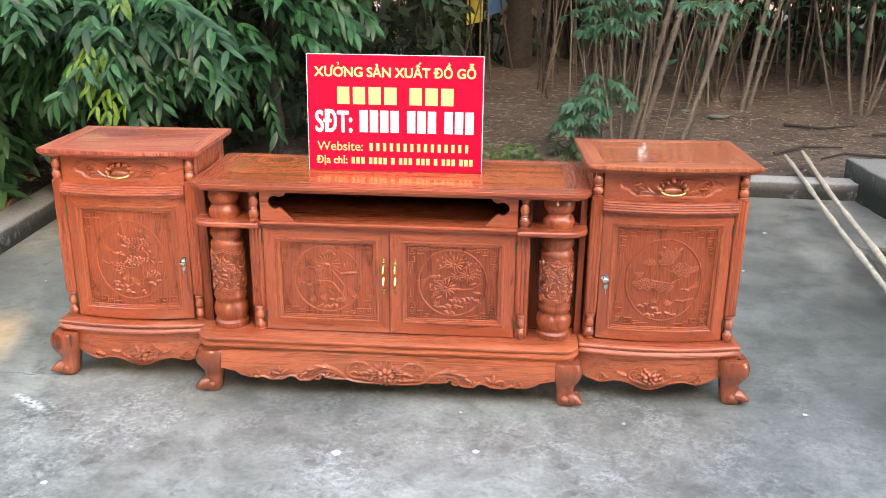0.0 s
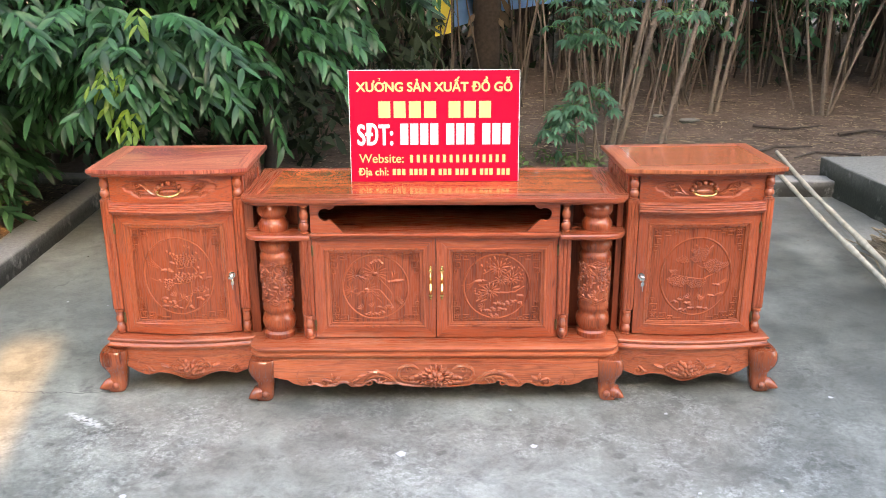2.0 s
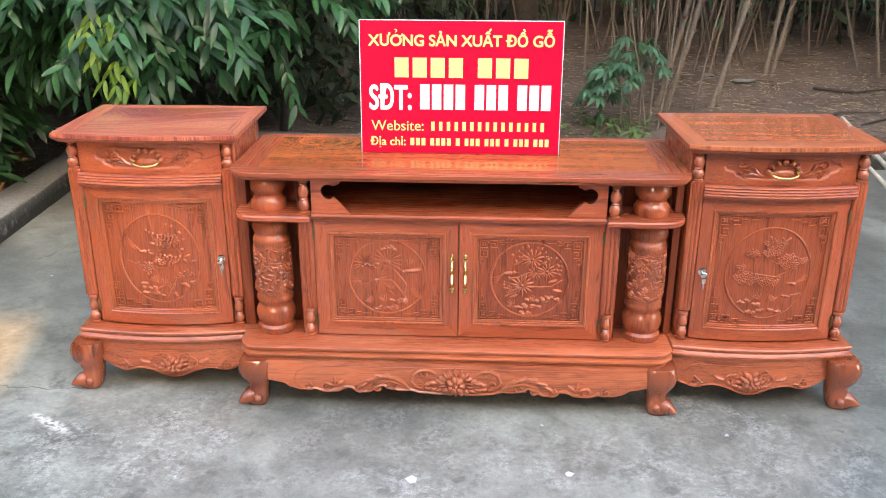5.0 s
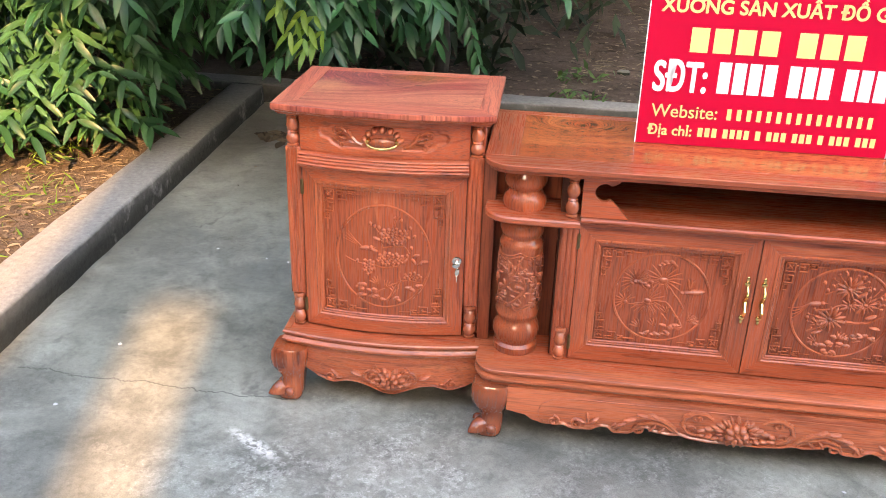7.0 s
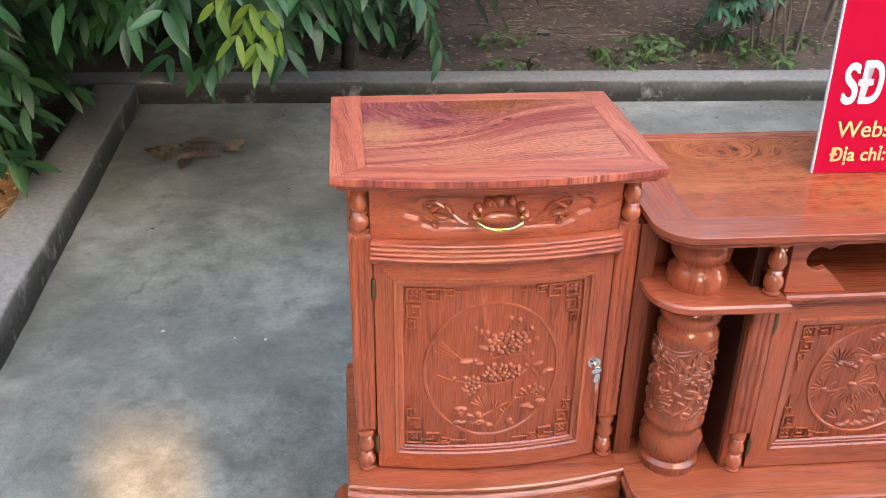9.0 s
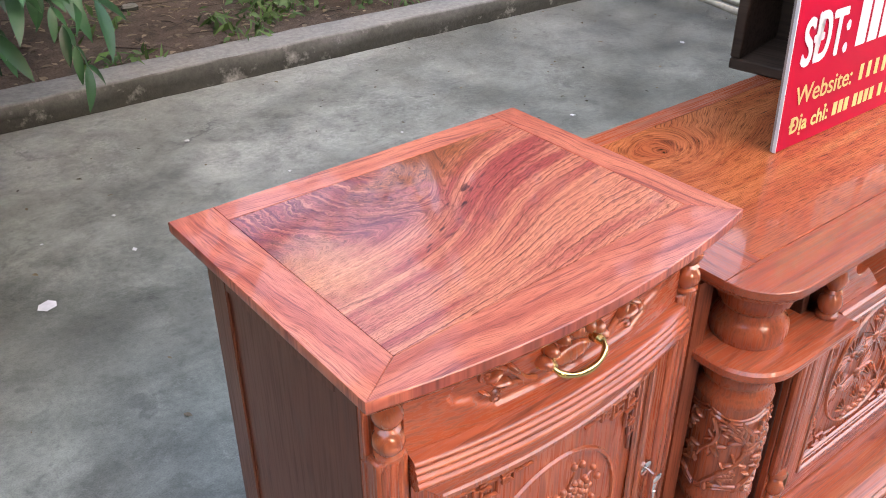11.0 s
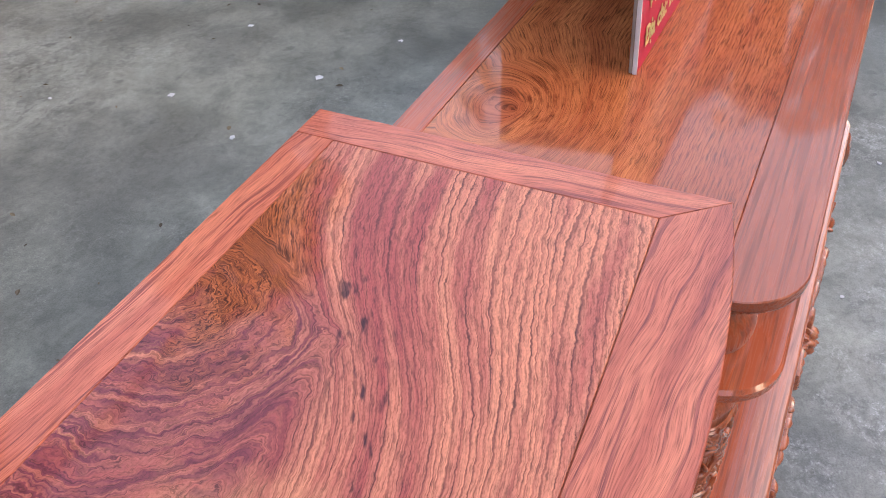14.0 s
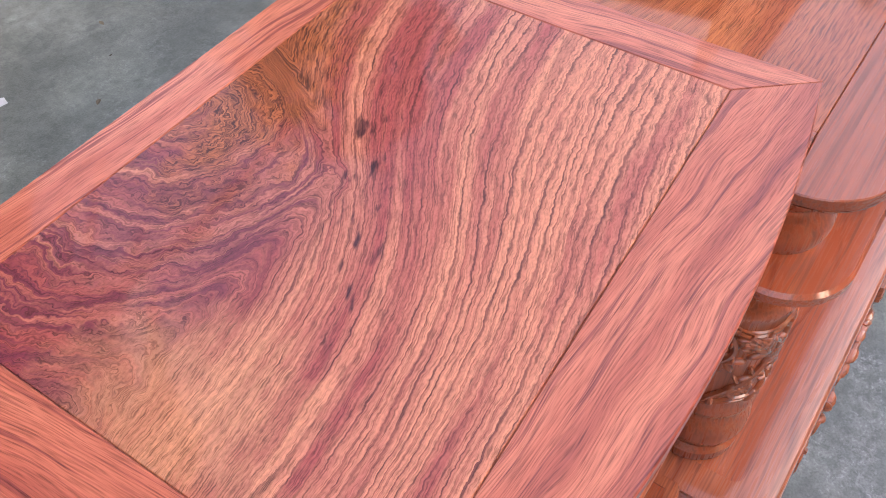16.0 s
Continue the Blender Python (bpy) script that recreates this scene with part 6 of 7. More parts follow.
def curl(m, rng, x, y, z, a, L=None):
    """A curled dry leaf."""
    L = rng.uniform(0.03, 0.09) if L is None else L
    w = L * rng.uniform(0.2, 0.32)
    c, s = math.cos(a), math.sin(a)
    vs = []
    lift = rng.uniform(0.1, 0.4)
    for i in range(5):
        t = i / 4
        ww = w * math.sin(math.pi * (0.08 + 0.88 * t))
        for q in (-1, 0, 1):
            u, v = (t - 0.5) * L, q * ww
            vs.append((x + u * c - v * s, y + u * s + v * c, z + 0.003 + abs(q) * ww * lift + L * 0.12 * math.sin(math.pi * t) * lift))
    m.add(vs, [[i * 3 + j, i * 3 + j + 1, i * 3 + j + 4, i * 3 + j + 3] for i in range(4) for j in range(2)])


def stick(m, rng, x, y, z, a, L=None, r=None):
    L = rng.uniform(0.05, 0.28) if L is None else L
    r = rng.uniform(0.0015, 0.005) if r is None else r
    b = rng.uniform(-0.3, 0.3)
    m.tube([(x, y, z + r), (x + L * 0.5 * math.cos(a), y + L * 0.5 * math.sin(a), z + r + 0.004), (x + L * math.cos(a + b), y + L * math.sin(a + b), z + r)], [r, r * 0.9, r * 0.6], 5)


yard = lambda r: (r.uniform(-1.95, 2.3), r.uniform(-1.6, 2.85))
litter("paper_chips", "small white chips scattered on the concrete", paper_white, 34, yard, lambda x, y: 0.0005, chip, 31)
litter("dark_crumbs", "small dark leaf crumbs on the concrete", leaf_dry, 110, lambda r: (r.uniform(-1.95, 2.3), 2.9 - abs(r.gauss(0, 0.9))), lambda x, y: 0.0005, lambda m, r, x, y, z, a: curl(m, r, x, y, z, a, r.uniform(0.008, 0.022)), 32)
litter("dry_leaves", "dry brown leaves gathered in the kerb corner", leaf_dry, 30, lambda r: (-2.02 + r.gauss(0, 0.09) + 0.1 * r.random(), 2.33 + r.gauss(0, 0.07)), lambda x, y: 0.001, lambda m, r, x, y, z, a: curl(m, r, x, y, z, a, r.uniform(0.05, 0.14)), 33)
for k, (x, y, r) in enumerate(((-0.085, -0.354, 0.018), (0.337, -0.297, 0.014), (0.324, 1.780, 0.020), (0.221, 1.481, 0.014), (-0.603, 1.707, 0.018), (0.780, 1.833, 0.015), (0.888, 1.336, 0.010), (0.591, 1.444, 0.012), (-1.202, 1.724, 0.020), (-0.32, 2.05, 0.011), (-0.90, 2.10, 0.010))):
    rng = random.Random(60 + k)
    m = Mesh()
    chip(m, rng, x, y, 0.0006, rng.random() * 6, r / 0.008)
    tagged(part("paper_scrap", m, paper_white), "torn scrap of white paper on the concrete", "scrap", "paper scraps")
back = lambda r: (r.uniform(-2.5, 6.0), 3.15 + abs(r.gauss(0, 2.6)))
litter("leaf_litter", "dry leaf litter on the soil", leaf_dry, 7000, back, soil_height, lambda m, r, x, y, z, a: curl(m, r, x, y, z, a, r.uniform(0.015, 0.055)), 34)
litter("twigs", "dry grey twigs on the soil", twig_mat, 1500, back, soil_height, lambda m, r, x, y, z, a: stick(m, r, x, y, z, a, r.uniform(0.04, 0.22), r.uniform(0.001, 0.0035)), 35)
litter("dry_straw", "pale dry straw on the soil", straw_mat, 2800, lambda r: (r.uniform(-0.5, 6.5), 3.6 + abs(r.gauss(0, 2.0))), soil_height, lambda m, r, x, y, z, a: stick(m, r, x, y, z, a, r.uniform(0.02, 0.11), r.uniform(0.001, 0.003)), 36)
bed = lambda r: (-2.33 - 0.07 * 0.5 - abs(r.gauss(0, 0.55)), r.uniform(-0.6, 3.0))
litter("leaf_litter", "dry leaf litter beside the kerb", leaf_dry, 1500, bed, left_height, lambda m, r, x, y, z, a: curl(m, r, x, y, z, a, r.uniform(0.012, 0.055)), 37)
litter("twigs", "dry twigs beside the kerb", twig_mat, 160, bed, left_height, lambda m, r, x, y, z, a: stick(m, r, x, y, z, a, r.uniform(0.03, 0.14), r.uniform(0.001, 0.0025)), 38)
litter("dry_straw", "pale dry grass beside the kerb", straw_mat, 500, bed, left_height, lambda m, r, x, y, z, a: stick(m, r, x, y, z, a, r.uniform(0.03, 0.10), r.uniform(0.0008, 0.0016)), 39)


def flat_stone(x, y, r, seed):
    rng = random.Random(seed)
    P = [(x + r * rng.uniform(0.75, 1.15) * math.cos(6.283 * i / 8), y + 0.7 * r * rng.uniform(0.75, 1.15) * math.sin(6.283 * i / 8)) for i in range(8)]
    z = soil_height(x, y)
    tagged(part("stone", Mesh().prism(P, z - 0.03, z + 0.025, c=0.010), block_mat), "flat grey stone lying on the soil", "stone", "stones")


for k, (x, y, r) in enumerate(((2.02, 4.95, 0.09), (1.80, 5.2, 0.06), (3.2, 8.2, 0.16), (-0.2, 3.9, 0.05))):
    flat_stone(x, y, r, k)
for k, (pts) in enumerate((((2.2, 3.75), (2.45, 3.95), (2.75, 4.0)), ((2.5, 4.7), (2.75, 4.55), (3.1, 4.75)), ((3.0, 3.7), (2.7, 3.8), (2.5, 3.65)), ((3.1, 4.4), (3.4, 4.5), (3.6, 4.35)))):
    tagged(part("fallen_branch", Mesh().tube([(x, y, soil_height(x, y) + 0.02) for x, y in pts], [0.012, 0.010, 0.005], 7), bark), "dark fallen branch lying on the soil", "branch", "fallen branches")

# ---- plants ----
def leaflet(L, w, fold=0.25, bend=0.25, n=6):
    """A pointed leaf along +x, folded on its midrib; points and faces."""
    vs, fs = [], []
    for i in range(n + 1):
        t = i / n
        ww = w * 0.5 * (math.sin(math.pi * t ** 0.85) ** 0.8 * 0.97 + 0.02)
        z = -bend * L * t * t
        vs += [(L * t, -ww, z + fold * ww), (L * t, 0, z), (L * t, ww, z + fold * ww)]
    for i in range(n):
        for j in range(2):
            a = i * 3 + j
            fs.append((a, a + 1, a + 4, a + 3))
    return np.array(vs), np.array(fs)


class Foliage:
    """Many leaves gathered into one mesh."""
    def __init__(s):
        s.v, s.f, s.n = [], [], 0

    def put(s, shape, at, x, z, k=1.0):
        """A leaf shape at a point, its length along x, its upper side towards z."""
        X = np.array(x, float)
        X /= np.linalg.norm(X) + 1e-9
        Z = np.array(z, float)
        Y = np.cross(Z, X)
        Y /= np.linalg.norm(Y) + 1e-9
        Z = np.cross(X, Y)
        V, F = shape
        s.v.append(V @ (np.array([X, Y, Z]) * k) + np.array(at))
        s.f.append(F + s.n)
        s.n += len(V)

    def make(s, name, material, parent=None, label=""):
        me = bpy.data.meshes.new(name)
        me.from_pydata(np.concatenate(s.v).tolist(), [], np.concatenate(s.f).tolist())
        me.polygons.foreach_set("use_smooth", [True] * len(me.polygons))
        me.materials.append(material)
        ob = new(name, me)
        if parent is not None:
            ob.parent = parent
        return tagged(ob, label) if label else ob


LONGAN = [leaflet(L, w, f, b) for L, w, f, b in ((0.125, 0.034, 0.3, 0.18), (0.145, 0.036, 0.2, 0.28), (0.11, 0.031, 0.4, 0.12), (0.135, 0.034, 0.3, 0.34))]


def longan_spray(F, rng, p, d, L, pairs, k=1.0):
    """A pinnate leaf: leaflets in pairs along a drooping stalk."""
    p, d = np.array(p, float), np.array(d, float)
    d /= np.linalg.norm(d)
    side = np.cross(d, (0, 0, 1))
    side /= np.linalg.norm(side) + 1e-6
    for i in range(pairs):
        t = 0.2 + 0.8 * i / max(1, pairs - 1)
        q = p + d * L * t + np.array((0, 0, -0.25 * L * t * t))
        tan = d + np.array((0, 0, -0.45 * t))
        for w in (1, -1):
            x = tan * 0.75 + side * w * rng.uniform(0.6, 1.0) + np.array((0, 0, rng.uniform(-0.70, 0.0)))
            nz = np.array((rng.gauss(0, 0.3), rng.gauss(0, 0.3) - 0.65, 0.85)) + d * 0.2
            F.put(rng.choice(LONGAN), q, x, nz, k * rng.uniform(0.75, 1.1))


def limb(m, pts, r0, r1, n=8, rng=None):
    P = []
    for i in range(len(pts) - 1):
        a, b = Vector(pts[i]), Vector(pts[i + 1])
        for k in range(3):
            P.append(a.lerp(b, k / 3) + (Vector((rng.gauss(0, 1), rng.gauss(0, 1), 0)) * 0.012 if rng else Vector()))
    P.append(Vector(pts[-1]))
    m.tube(P, [r0 + (r1 - r0) * i / (len(P) - 1) for i in range(len(P))], n)


def longan_tree():
    """The longan tree whose boughs hang over the kerb's corner."""
    rng = random.Random(41)
    tree = thing("longan_tree", "leafy longan tree with drooping glossy dark green boughs", "tree")
    m = Mesh()
    limb(m, [(-1.30, 3.22, 0.02), (-1.27, 3.20, 0.9), (-1.22, 3.10, 1.5), (-1.3, 3.0, 2.4), (-1.4, 3.0, 3.6)], 0.045, 0.02, 9, rng)
    limb(m, [(-2.9, 3.5, 0.02), (-2.8, 3.4, 1.0), (-2.6, 3.1, 2.0), (-2.4, 3.0, 3.5)], 0.08, 0.03, 10, rng)
    for a, b, c in (((-1.22, 3.10, 1.5), (-1.5, 2.4, 1.7), (-1.65, 1.7, 1.25)), ((-1.22, 3.10, 1.5), (-0.8, 2.8, 1.9), (-0.45, 2.4, 1.5)), ((-2.7, 3.2, 1.6), (-2.6, 2.5, 1.7), (-2.4, 1.7, 1.3)), ((-2.75, 3.3, 1.2), (-2.9, 2.6, 1.1), (-2.85, 2.1, 0.8)), ((-1.27, 3.2, 0.9), (-1.0, 2.8, 1.2), (-0.95, 2.3, 1.2))):
        limb(m, [a, b, c], 0.022, 0.006, 6, rng)
    part("trunk", m, bark, tree, "thin dark grey trunks")
    F = Foliage()
    lumps = [((-1.55, 1.85, 1.12), 0.52, 280), ((-2.35, 1.75, 1.30), 0.62, 260), ((-1.05, 2.15, 1.12), 0.40, 190), ((-0.62, 2.55, 1.50), 0.48, 140), ((-1.6, 2.3, 1.85), 0.80, 360), ((-2.7, 2.3, 1.9), 0.95, 300), ((-0.75, 2.9, 2.15), 0.70, 200),
             ((-3.0, 2.2, 0.75), 0.50, 130), ((-1.3, 3.3, 2.7), 1.1, 260), ((-2.6, 3.2, 2.9), 1.2, 260), ((-3.3, 1.6, 1.5), 0.8, 160), ((-2.1, 2.7, 0.95), 0.5, 90), ((-0.1, 3.3, 2.5), 0.7, 120)]
    for (cx, cy, cz), r, n in lumps:
        for k in range(n):
            u = Vector((rng.gauss(0, 1), rng.gauss(0, 1) - 0.35, rng.gauss(0, 0.8))).normalized()
            q = r * rng.uniform(0.45, 1.0)
            p = (cx + u.x * q, cy + u.y * q, cz + u.z * q * 0.85)
            if p[2] < (0.80 + 0.35 * max(0.0, p[0] + 1.0) if p[0] > -2.2 else 0.5):
                continue
            if noise.noise((p[0] * 2.4, p[1] * 2.4, p[2] * 2.8 + 9)) < -0.10:
                continue
            d = (1.2 * u.x + rng.gauss(0, 0.55), 0.6 * u.y - 0.2 + rng.gauss(0, 0.3), 0.2 * u.z - 0.10 + rng.gauss(0, 0.25))
            longan_spray(F, rng, p, d, rng.uniform(0.17, 0.28), rng.randint(4, 6), 0.95)
    F.make("crown", leaf_longan, tree, "dense hanging dark green leaves")
    Y = Foliage()
    for (x, y, z), n in (((-1.50, 1.22, 1.00), 3), ((-1.44, 1.20, 0.88), 3), ((-1.36, 1.30, 1.32), 1), ((-1.54, 1.22, 1.04), 2)):
        for k in range(n):
            longan_spray(Y, rng, (x + rng.gauss(0, 0.04), y, z + rng.gauss(0, 0.03)), (rng.gauss(0, 1), -0.8, -0.6), 0.10, 3, 0.72)
    Y.make("young_leaves", leaf_young, tree, "bright yellow-green young leaves")


longan_tree()


def bush(label, cx, cy, cz, r, n, seed, material, k=0.9):
    rng = random.Random(seed)
    b = thing("bush", label, "bush", group="bushes beside the kerb")
    m, F = Mesh(), Foliage()
    for i in range(7):
        a = rng.uniform(0, 6.28)
        limb(m, [(cx + 0.05 * math.cos(a), cy + 0.05 * math.sin(a), 0.03), (cx + 0.2 * r * math.cos(a), cy + 0.2 * r * math.sin(a), cz * 0.6), (cx + 0.7 * r * math.cos(a), cy + 0.7 * r * math.sin(a), cz + 0.4 * r)], 0.010, 0.004, 6, rng)
    tagged(part("stem", m, bark_cassava, b), "thin branching stems", kind="stuff")
    for i in range(n):
        u = Vector((rng.gauss(0, 1), rng.gauss(0, 1), rng.gauss(0, 0.9))).normalized()
        q = r * rng.uniform(0.4, 1.0)
        longan_spray(F, rng, (cx + u.x * q, cy + u.y * q, max(0.12, cz + u.z * q)), (u.x, u.y, 0.1), rng.uniform(0.12, 0.2), rng.randint(2, 4), k)
    F.make("leaves", material, b)


bush("low leafy bush with pale green leaves beside the kerb", -2.80, 1.80, 0.60, 0.52, 300, 51, leaf_bush)
bush("low leafy bush with fresh green leaves on thin stems", -3.25, 0.50, 0.60, 0.36, 110, 52, leaf_weed, 0.7)
bush("dark leafy bush behind the kerb corner", -3.2, 1.7, 0.6, 0.5, 110, 53, leaf_longan)

CASSAVA = [leaflet(0.14, 0.040, 0.15, 0.25), leaflet(0.12, 0.036, 0.2, 0.4)]


def palm_leaf(F, rng, p, d, k):
    """A cassava leaf: lobes spread from one point like fingers."""
    d = np.array(d, float)
    d /= np.linalg.norm(d) + 1e-9
    nz = np.array((rng.gauss(0, 0.3), rng.gauss(0, 0.3) - 0.35, 1.0))
    s = np.cross(nz, d)
    s /= np.linalg.norm(s) + 1e-9
    for a in (-1.9, -1.25, -0.62, 0.0, 0.62, 1.25, 1.9):
        F.put(rng.choice(CASSAVA), p, d * math.cos(a) + s * math.sin(a) + np.array((0, 0, -0.15)), nz, k * (1.0 - 0.13 * abs(a)))


def cassava(stems, leaves, label, seed, thick=0.022):
    """Bare knobbly stems (base, top) and tufts of leaves (place, spread, number)."""
    rng = random.Random(seed)
    c = thing("cassava_plant", label, "plant", group="cassava plants behind the kerb")
    for (x0, y0), (x1, y1, z1), r in stems:
        z0 = soil_height(x0, y0) - 0.02
        n = 34
        pts, R = [], []
        for i in range(n + 1):
            t = i / n
            pts.append((x0 + (x1 - x0) * t + 0.02 * math.sin(4 * t + x0), y0 + (y1 - y0) * t, z0 + (z1 - z0) * t))
            R.append(0.80 * r * (1 - 0.35 * t) * (1.25 if i % 2 else 0.92))
        m = Mesh().tube(pts, R, 8)
        for i in range(1, n, 2):
            a = rng.uniform(0, 6.28)
            p = Vector(pts[i])
            m.ball(p + Vector((math.cos(a), math.sin(a), 0)) * R[i], (r * 0.45, 0, 0), (0, r * 0.45, 0), (0, 0, r * 0.4))
        part("stem", m, bark_cassava, c, sharp=60)
    if leaves:
        F = Foliage()
        stalks = Mesh()
        for (x, y, z), s, n in leaves:
            for k in range(n):
                d = (rng.gauss(0, 1), rng.gauss(0, 1) - 0.3, rng.gauss(0, 0.6))
                q = Vector((x, y, z)) + Vector(d).normalized() * s * rng.uniform(0.5, 1.0)
                stalks.tube([(x, y, z), tuple((Vector((x, y, z)) + q) / 2 + Vector((0, 0, 0.02))), tuple(q)], 0.0025, 4)
                palm_leaf(F, rng, q, (d[0], d[1], -0.4), rng.uniform(0.5, 0.85))
        tagged(part("leaf_stalk", stalks, leaf_weed, c), "thin green stalks", kind="stuff")
        F.make("leaves", leaf_cassava, c, "green leaves with finger-like lobes")


cassava([((1.20, 4.15), (1.75, 4.6, 2.1), 0.030), ((1.26, 4.12), (1.86, 4.5, 2.2), 0.030), ((1.58, 4.12), (2.35, 4.9, 2.3), 0.026), ((1.66, 4.3), (2.0, 4.6, 1.6), 0.012)], [((1.98, 5.4, 0.98), 0.28, 14), ((2.25, 5.5, 1.00), 0.28, 14), ((2.1, 5.6, 1.35), 0.35, 14), ((1.62, 4.9, 1.12), 0.2, 8)], "tall bare leaning cassava stems with knobbly bark", 61)
cassava([((1.00, 3.55), (0.98, 3.7, 1.35), 0.013), ((1.05, 3.5), (1.12, 3.7, 1.30), 0.012), ((1.10, 3.45), (1.28, 3.7, 1.25), 0.011), ((0.88, 3.5), (0.80, 3.7, 1.0), 0.009), ((1.16, 3.6), (1.45, 3.9, 1.2), 0.010), ((1.02, 3.4), (0.92, 3.5, 0.9), 0.008), ((1.35, 3.7), (1.62, 3.9, 1.1), 0.009), ((0.95, 3.6), (0.86, 3.8, 1.25), 0.010)], [((0.82, 3.75, 1.00), 0.20, 14), ((1.00, 3.7, 1.02), 0.20, 16), ((0.92, 3.75, 1.16), 0.24, 18), ((1.10, 3.75, 1.26), 0.24, 14), ((0.90, 3.8, 1.36), 0.28, 18), ((1.30, 3.9, 1.40), 0.2, 9), ((1.62, 3.9, 1.12), 0.18, 7), ((0.82, 3.55, 0.48), 0.20, 20), ((0.78, 3.5, 0.34), 0.18, 14), ((0.98, 3.55, 0.56), 0.20, 18)], "bushy cassava plant with green finger-lobed leaves on thin stems", 62)
cassava([((2.28, 5.35), (2.75, 5.9, 2.2), 0.028), ((2.35, 5.4), (3.0, 6.1, 2.3), 0.024)], [], "bare leaning cassava stems growing from the soil", 63)
cassava([((3.22, 5.3), (3.05, 5.6, 1.9), 0.018), ((3.28, 5.25), (3.35, 5.5, 2.1), 0.024), ((3.35, 5.3), (3.75, 5.6, 1.7), 0.016), ((3.4, 5.4), (4.3, 5.9, 2.0), 0.018), ((3.15, 5.6), (2.85, 6.2, 1.9), 0.014)], [((3.1, 6.0, 1.35), 0.35, 22), ((3.3, 5.6, 1.15), 0.3, 20), ((3.75, 5.7, 1.3), 0.35, 22), ((4.2, 5.9, 1.5), 0.35, 20)], "clump of thin bare cassava stems", 64)
cassava([((4.0, 6.6), (4.1, 6.9, 2.4), 0.024), ((4.4, 6.9), (5.0, 7.4, 2.4), 0.022), ((3.7, 7.3), (3.6, 7.6, 2.4), 0.02)], [((3.6, 7.2, 1.5), 0.4, 16), ((4.6, 7.6, 1.4), 0.4, 16)], "cassava stems standing further back among leaves", 65)


# ---- the thicket behind ----
FAR = [leaflet(0.16, 0.07, 0.2, 0.3, 2), leaflet(0.13, 0.05, 0.3, 0.2, 2), leaflet(0.22, 0.05, 0.2, 0.4, 2)]
BIG = [leaflet(0.55, 0.26, 0.2, 0.35, 2), leaflet(0.7, 0.22, 0.25, 0.5, 2)]


def thicket(name, label, box, n, shapes, material, seed, keep=None):
    rng = random.Random(seed)
    F = Foliage()
    (x0, x1), (y0, y1), (z0, z1) = box
    for k in range(n):
        p = (rng.uniform(x0, x1), rng.uniform(y0, y1), rng.uniform(z0, z1))
        if keep and not keep(p):
            continue
        F.put(rng.choice(shapes), p, (rng.gauss(0, 1), rng.gauss(0, 1), rng.gauss(-0.5, 0.6)), (rng.gauss(0, 0.5), rng.gauss(0, 0.5) - 0.5, 1), rng.uniform(0.7, 1.3))
    return tagged(F.make(name, material), label, "thicket", kind="stuff")


def ragged(p):
    return noise.noise((p[0] * 0.9, p[1] * 0.9, p[2] * 0.9)) > -0.08


thicket("undergrowth", "dim green undergrowth among the trunks", ((-5, 9), (7.6, 11.5), (0.2, 3.2)), 9000, FAR, leaf_far, 71, ragged)
thicket("shrubs", "green shrubs standing among the cassava stems", ((1.4, 6.5), (5.6, 8.6), (0.5, 2.6)), 1500, FAR, leaf_cassava, 69, lambda p: noise.noise((p[0] * 1.1, p[1] * 1.1, p[2] * 1.3 + 5)) > 0.12)
thicket("undergrowth", "low weeds at the thicket's foot", ((-2, 8), (6.6, 8.2), (0.2, 0.9)), 900, FAR, leaf_far, 72, lambda p: ragged(p) and p[2] < 0.35 + 0.6 * noise.noise((p[0], 0, 2)) + 0.3)
thicket("undergrowth", "dark leaves behind the longan tree", ((-5, -0.2), (4.2, 7.5), (0.2, 3.5)), 9000, FAR, leaf_far, 73)
thicket("undergrowth", "dark leaves deep under the longan tree", ((-5.5, -0.9), (3.3, 4.3), (0.15, 2.6)), 6000, FAR, leaf_far, 79)

def below(rise):
    """Only what stays under a line of sight rising from the cabinets."""
    return lambda p: p[2] < 0.8 + rise * math.hypot(p[0] + 0.9, p[1] - 0.3)


thicket("undergrowth", "dark wall of leaves at the end of the thicket", ((-7, 14), (11.6, 13.4), (0.2, 4.6)), 16000, [leaflet(0.30, 0.13, 0.2, 0.35, 2), leaflet(0.40, 0.12, 0.25, 0.5, 2)], leaf_far, 68)
thicket("canopy", "upper boughs of the longan tree", ((-4.8, -0.6), (1.9, 5.0), (2.3, 4.4)), 4700, BIG, leaf_longan, 77)
thicket("canopy", "tree canopy over the thicket behind the yard", ((-9, 10), (4.6, 12.0), (2.5, 6.0)), 9000, BIG, leaf_far, 74, below(0.50))
thicket("canopy", "crown of a tall tree at the back of the yard", ((3.4, 6.4), (4.6, 7.6), (1.8, 8.6)), 2600, BIG, leaf_far, 75, lambda p: ((p[0] - 4.9) / 1.35) ** 2 + ((p[1] - 6.1) / 1.35) ** 2 + ((p[2] - 5.0) / 3.5) ** 2 < 1.0)
thicket("canopy", "trees beside the yard", ((6.0, 9.5), (-1.0, 8.0), (0.2, 6.0)), 3600, BIG, leaf_far, 78, below(0.55))
# unseen leaf mass, added to block the low sky behind the camera
thicket("hedge", "unseen leaf wall added behind the camera to block low sky", ((-14, -2.7), (-7.2, -6.0), (0.2, 5.8)), 8500, BIG, leaf_far, 67)
# added out of view to cut the sky light from the left
thicket("canopy", "unseen trees added beyond the planting bed to block side light", ((-8.5, -4.4), (-5.5, 4.0), (0.2, 4.6)), 9000, BIG, leaf_far, 65, lambda p: p[2] < 1.2 - 0.9 * (p[0] + 4.4))
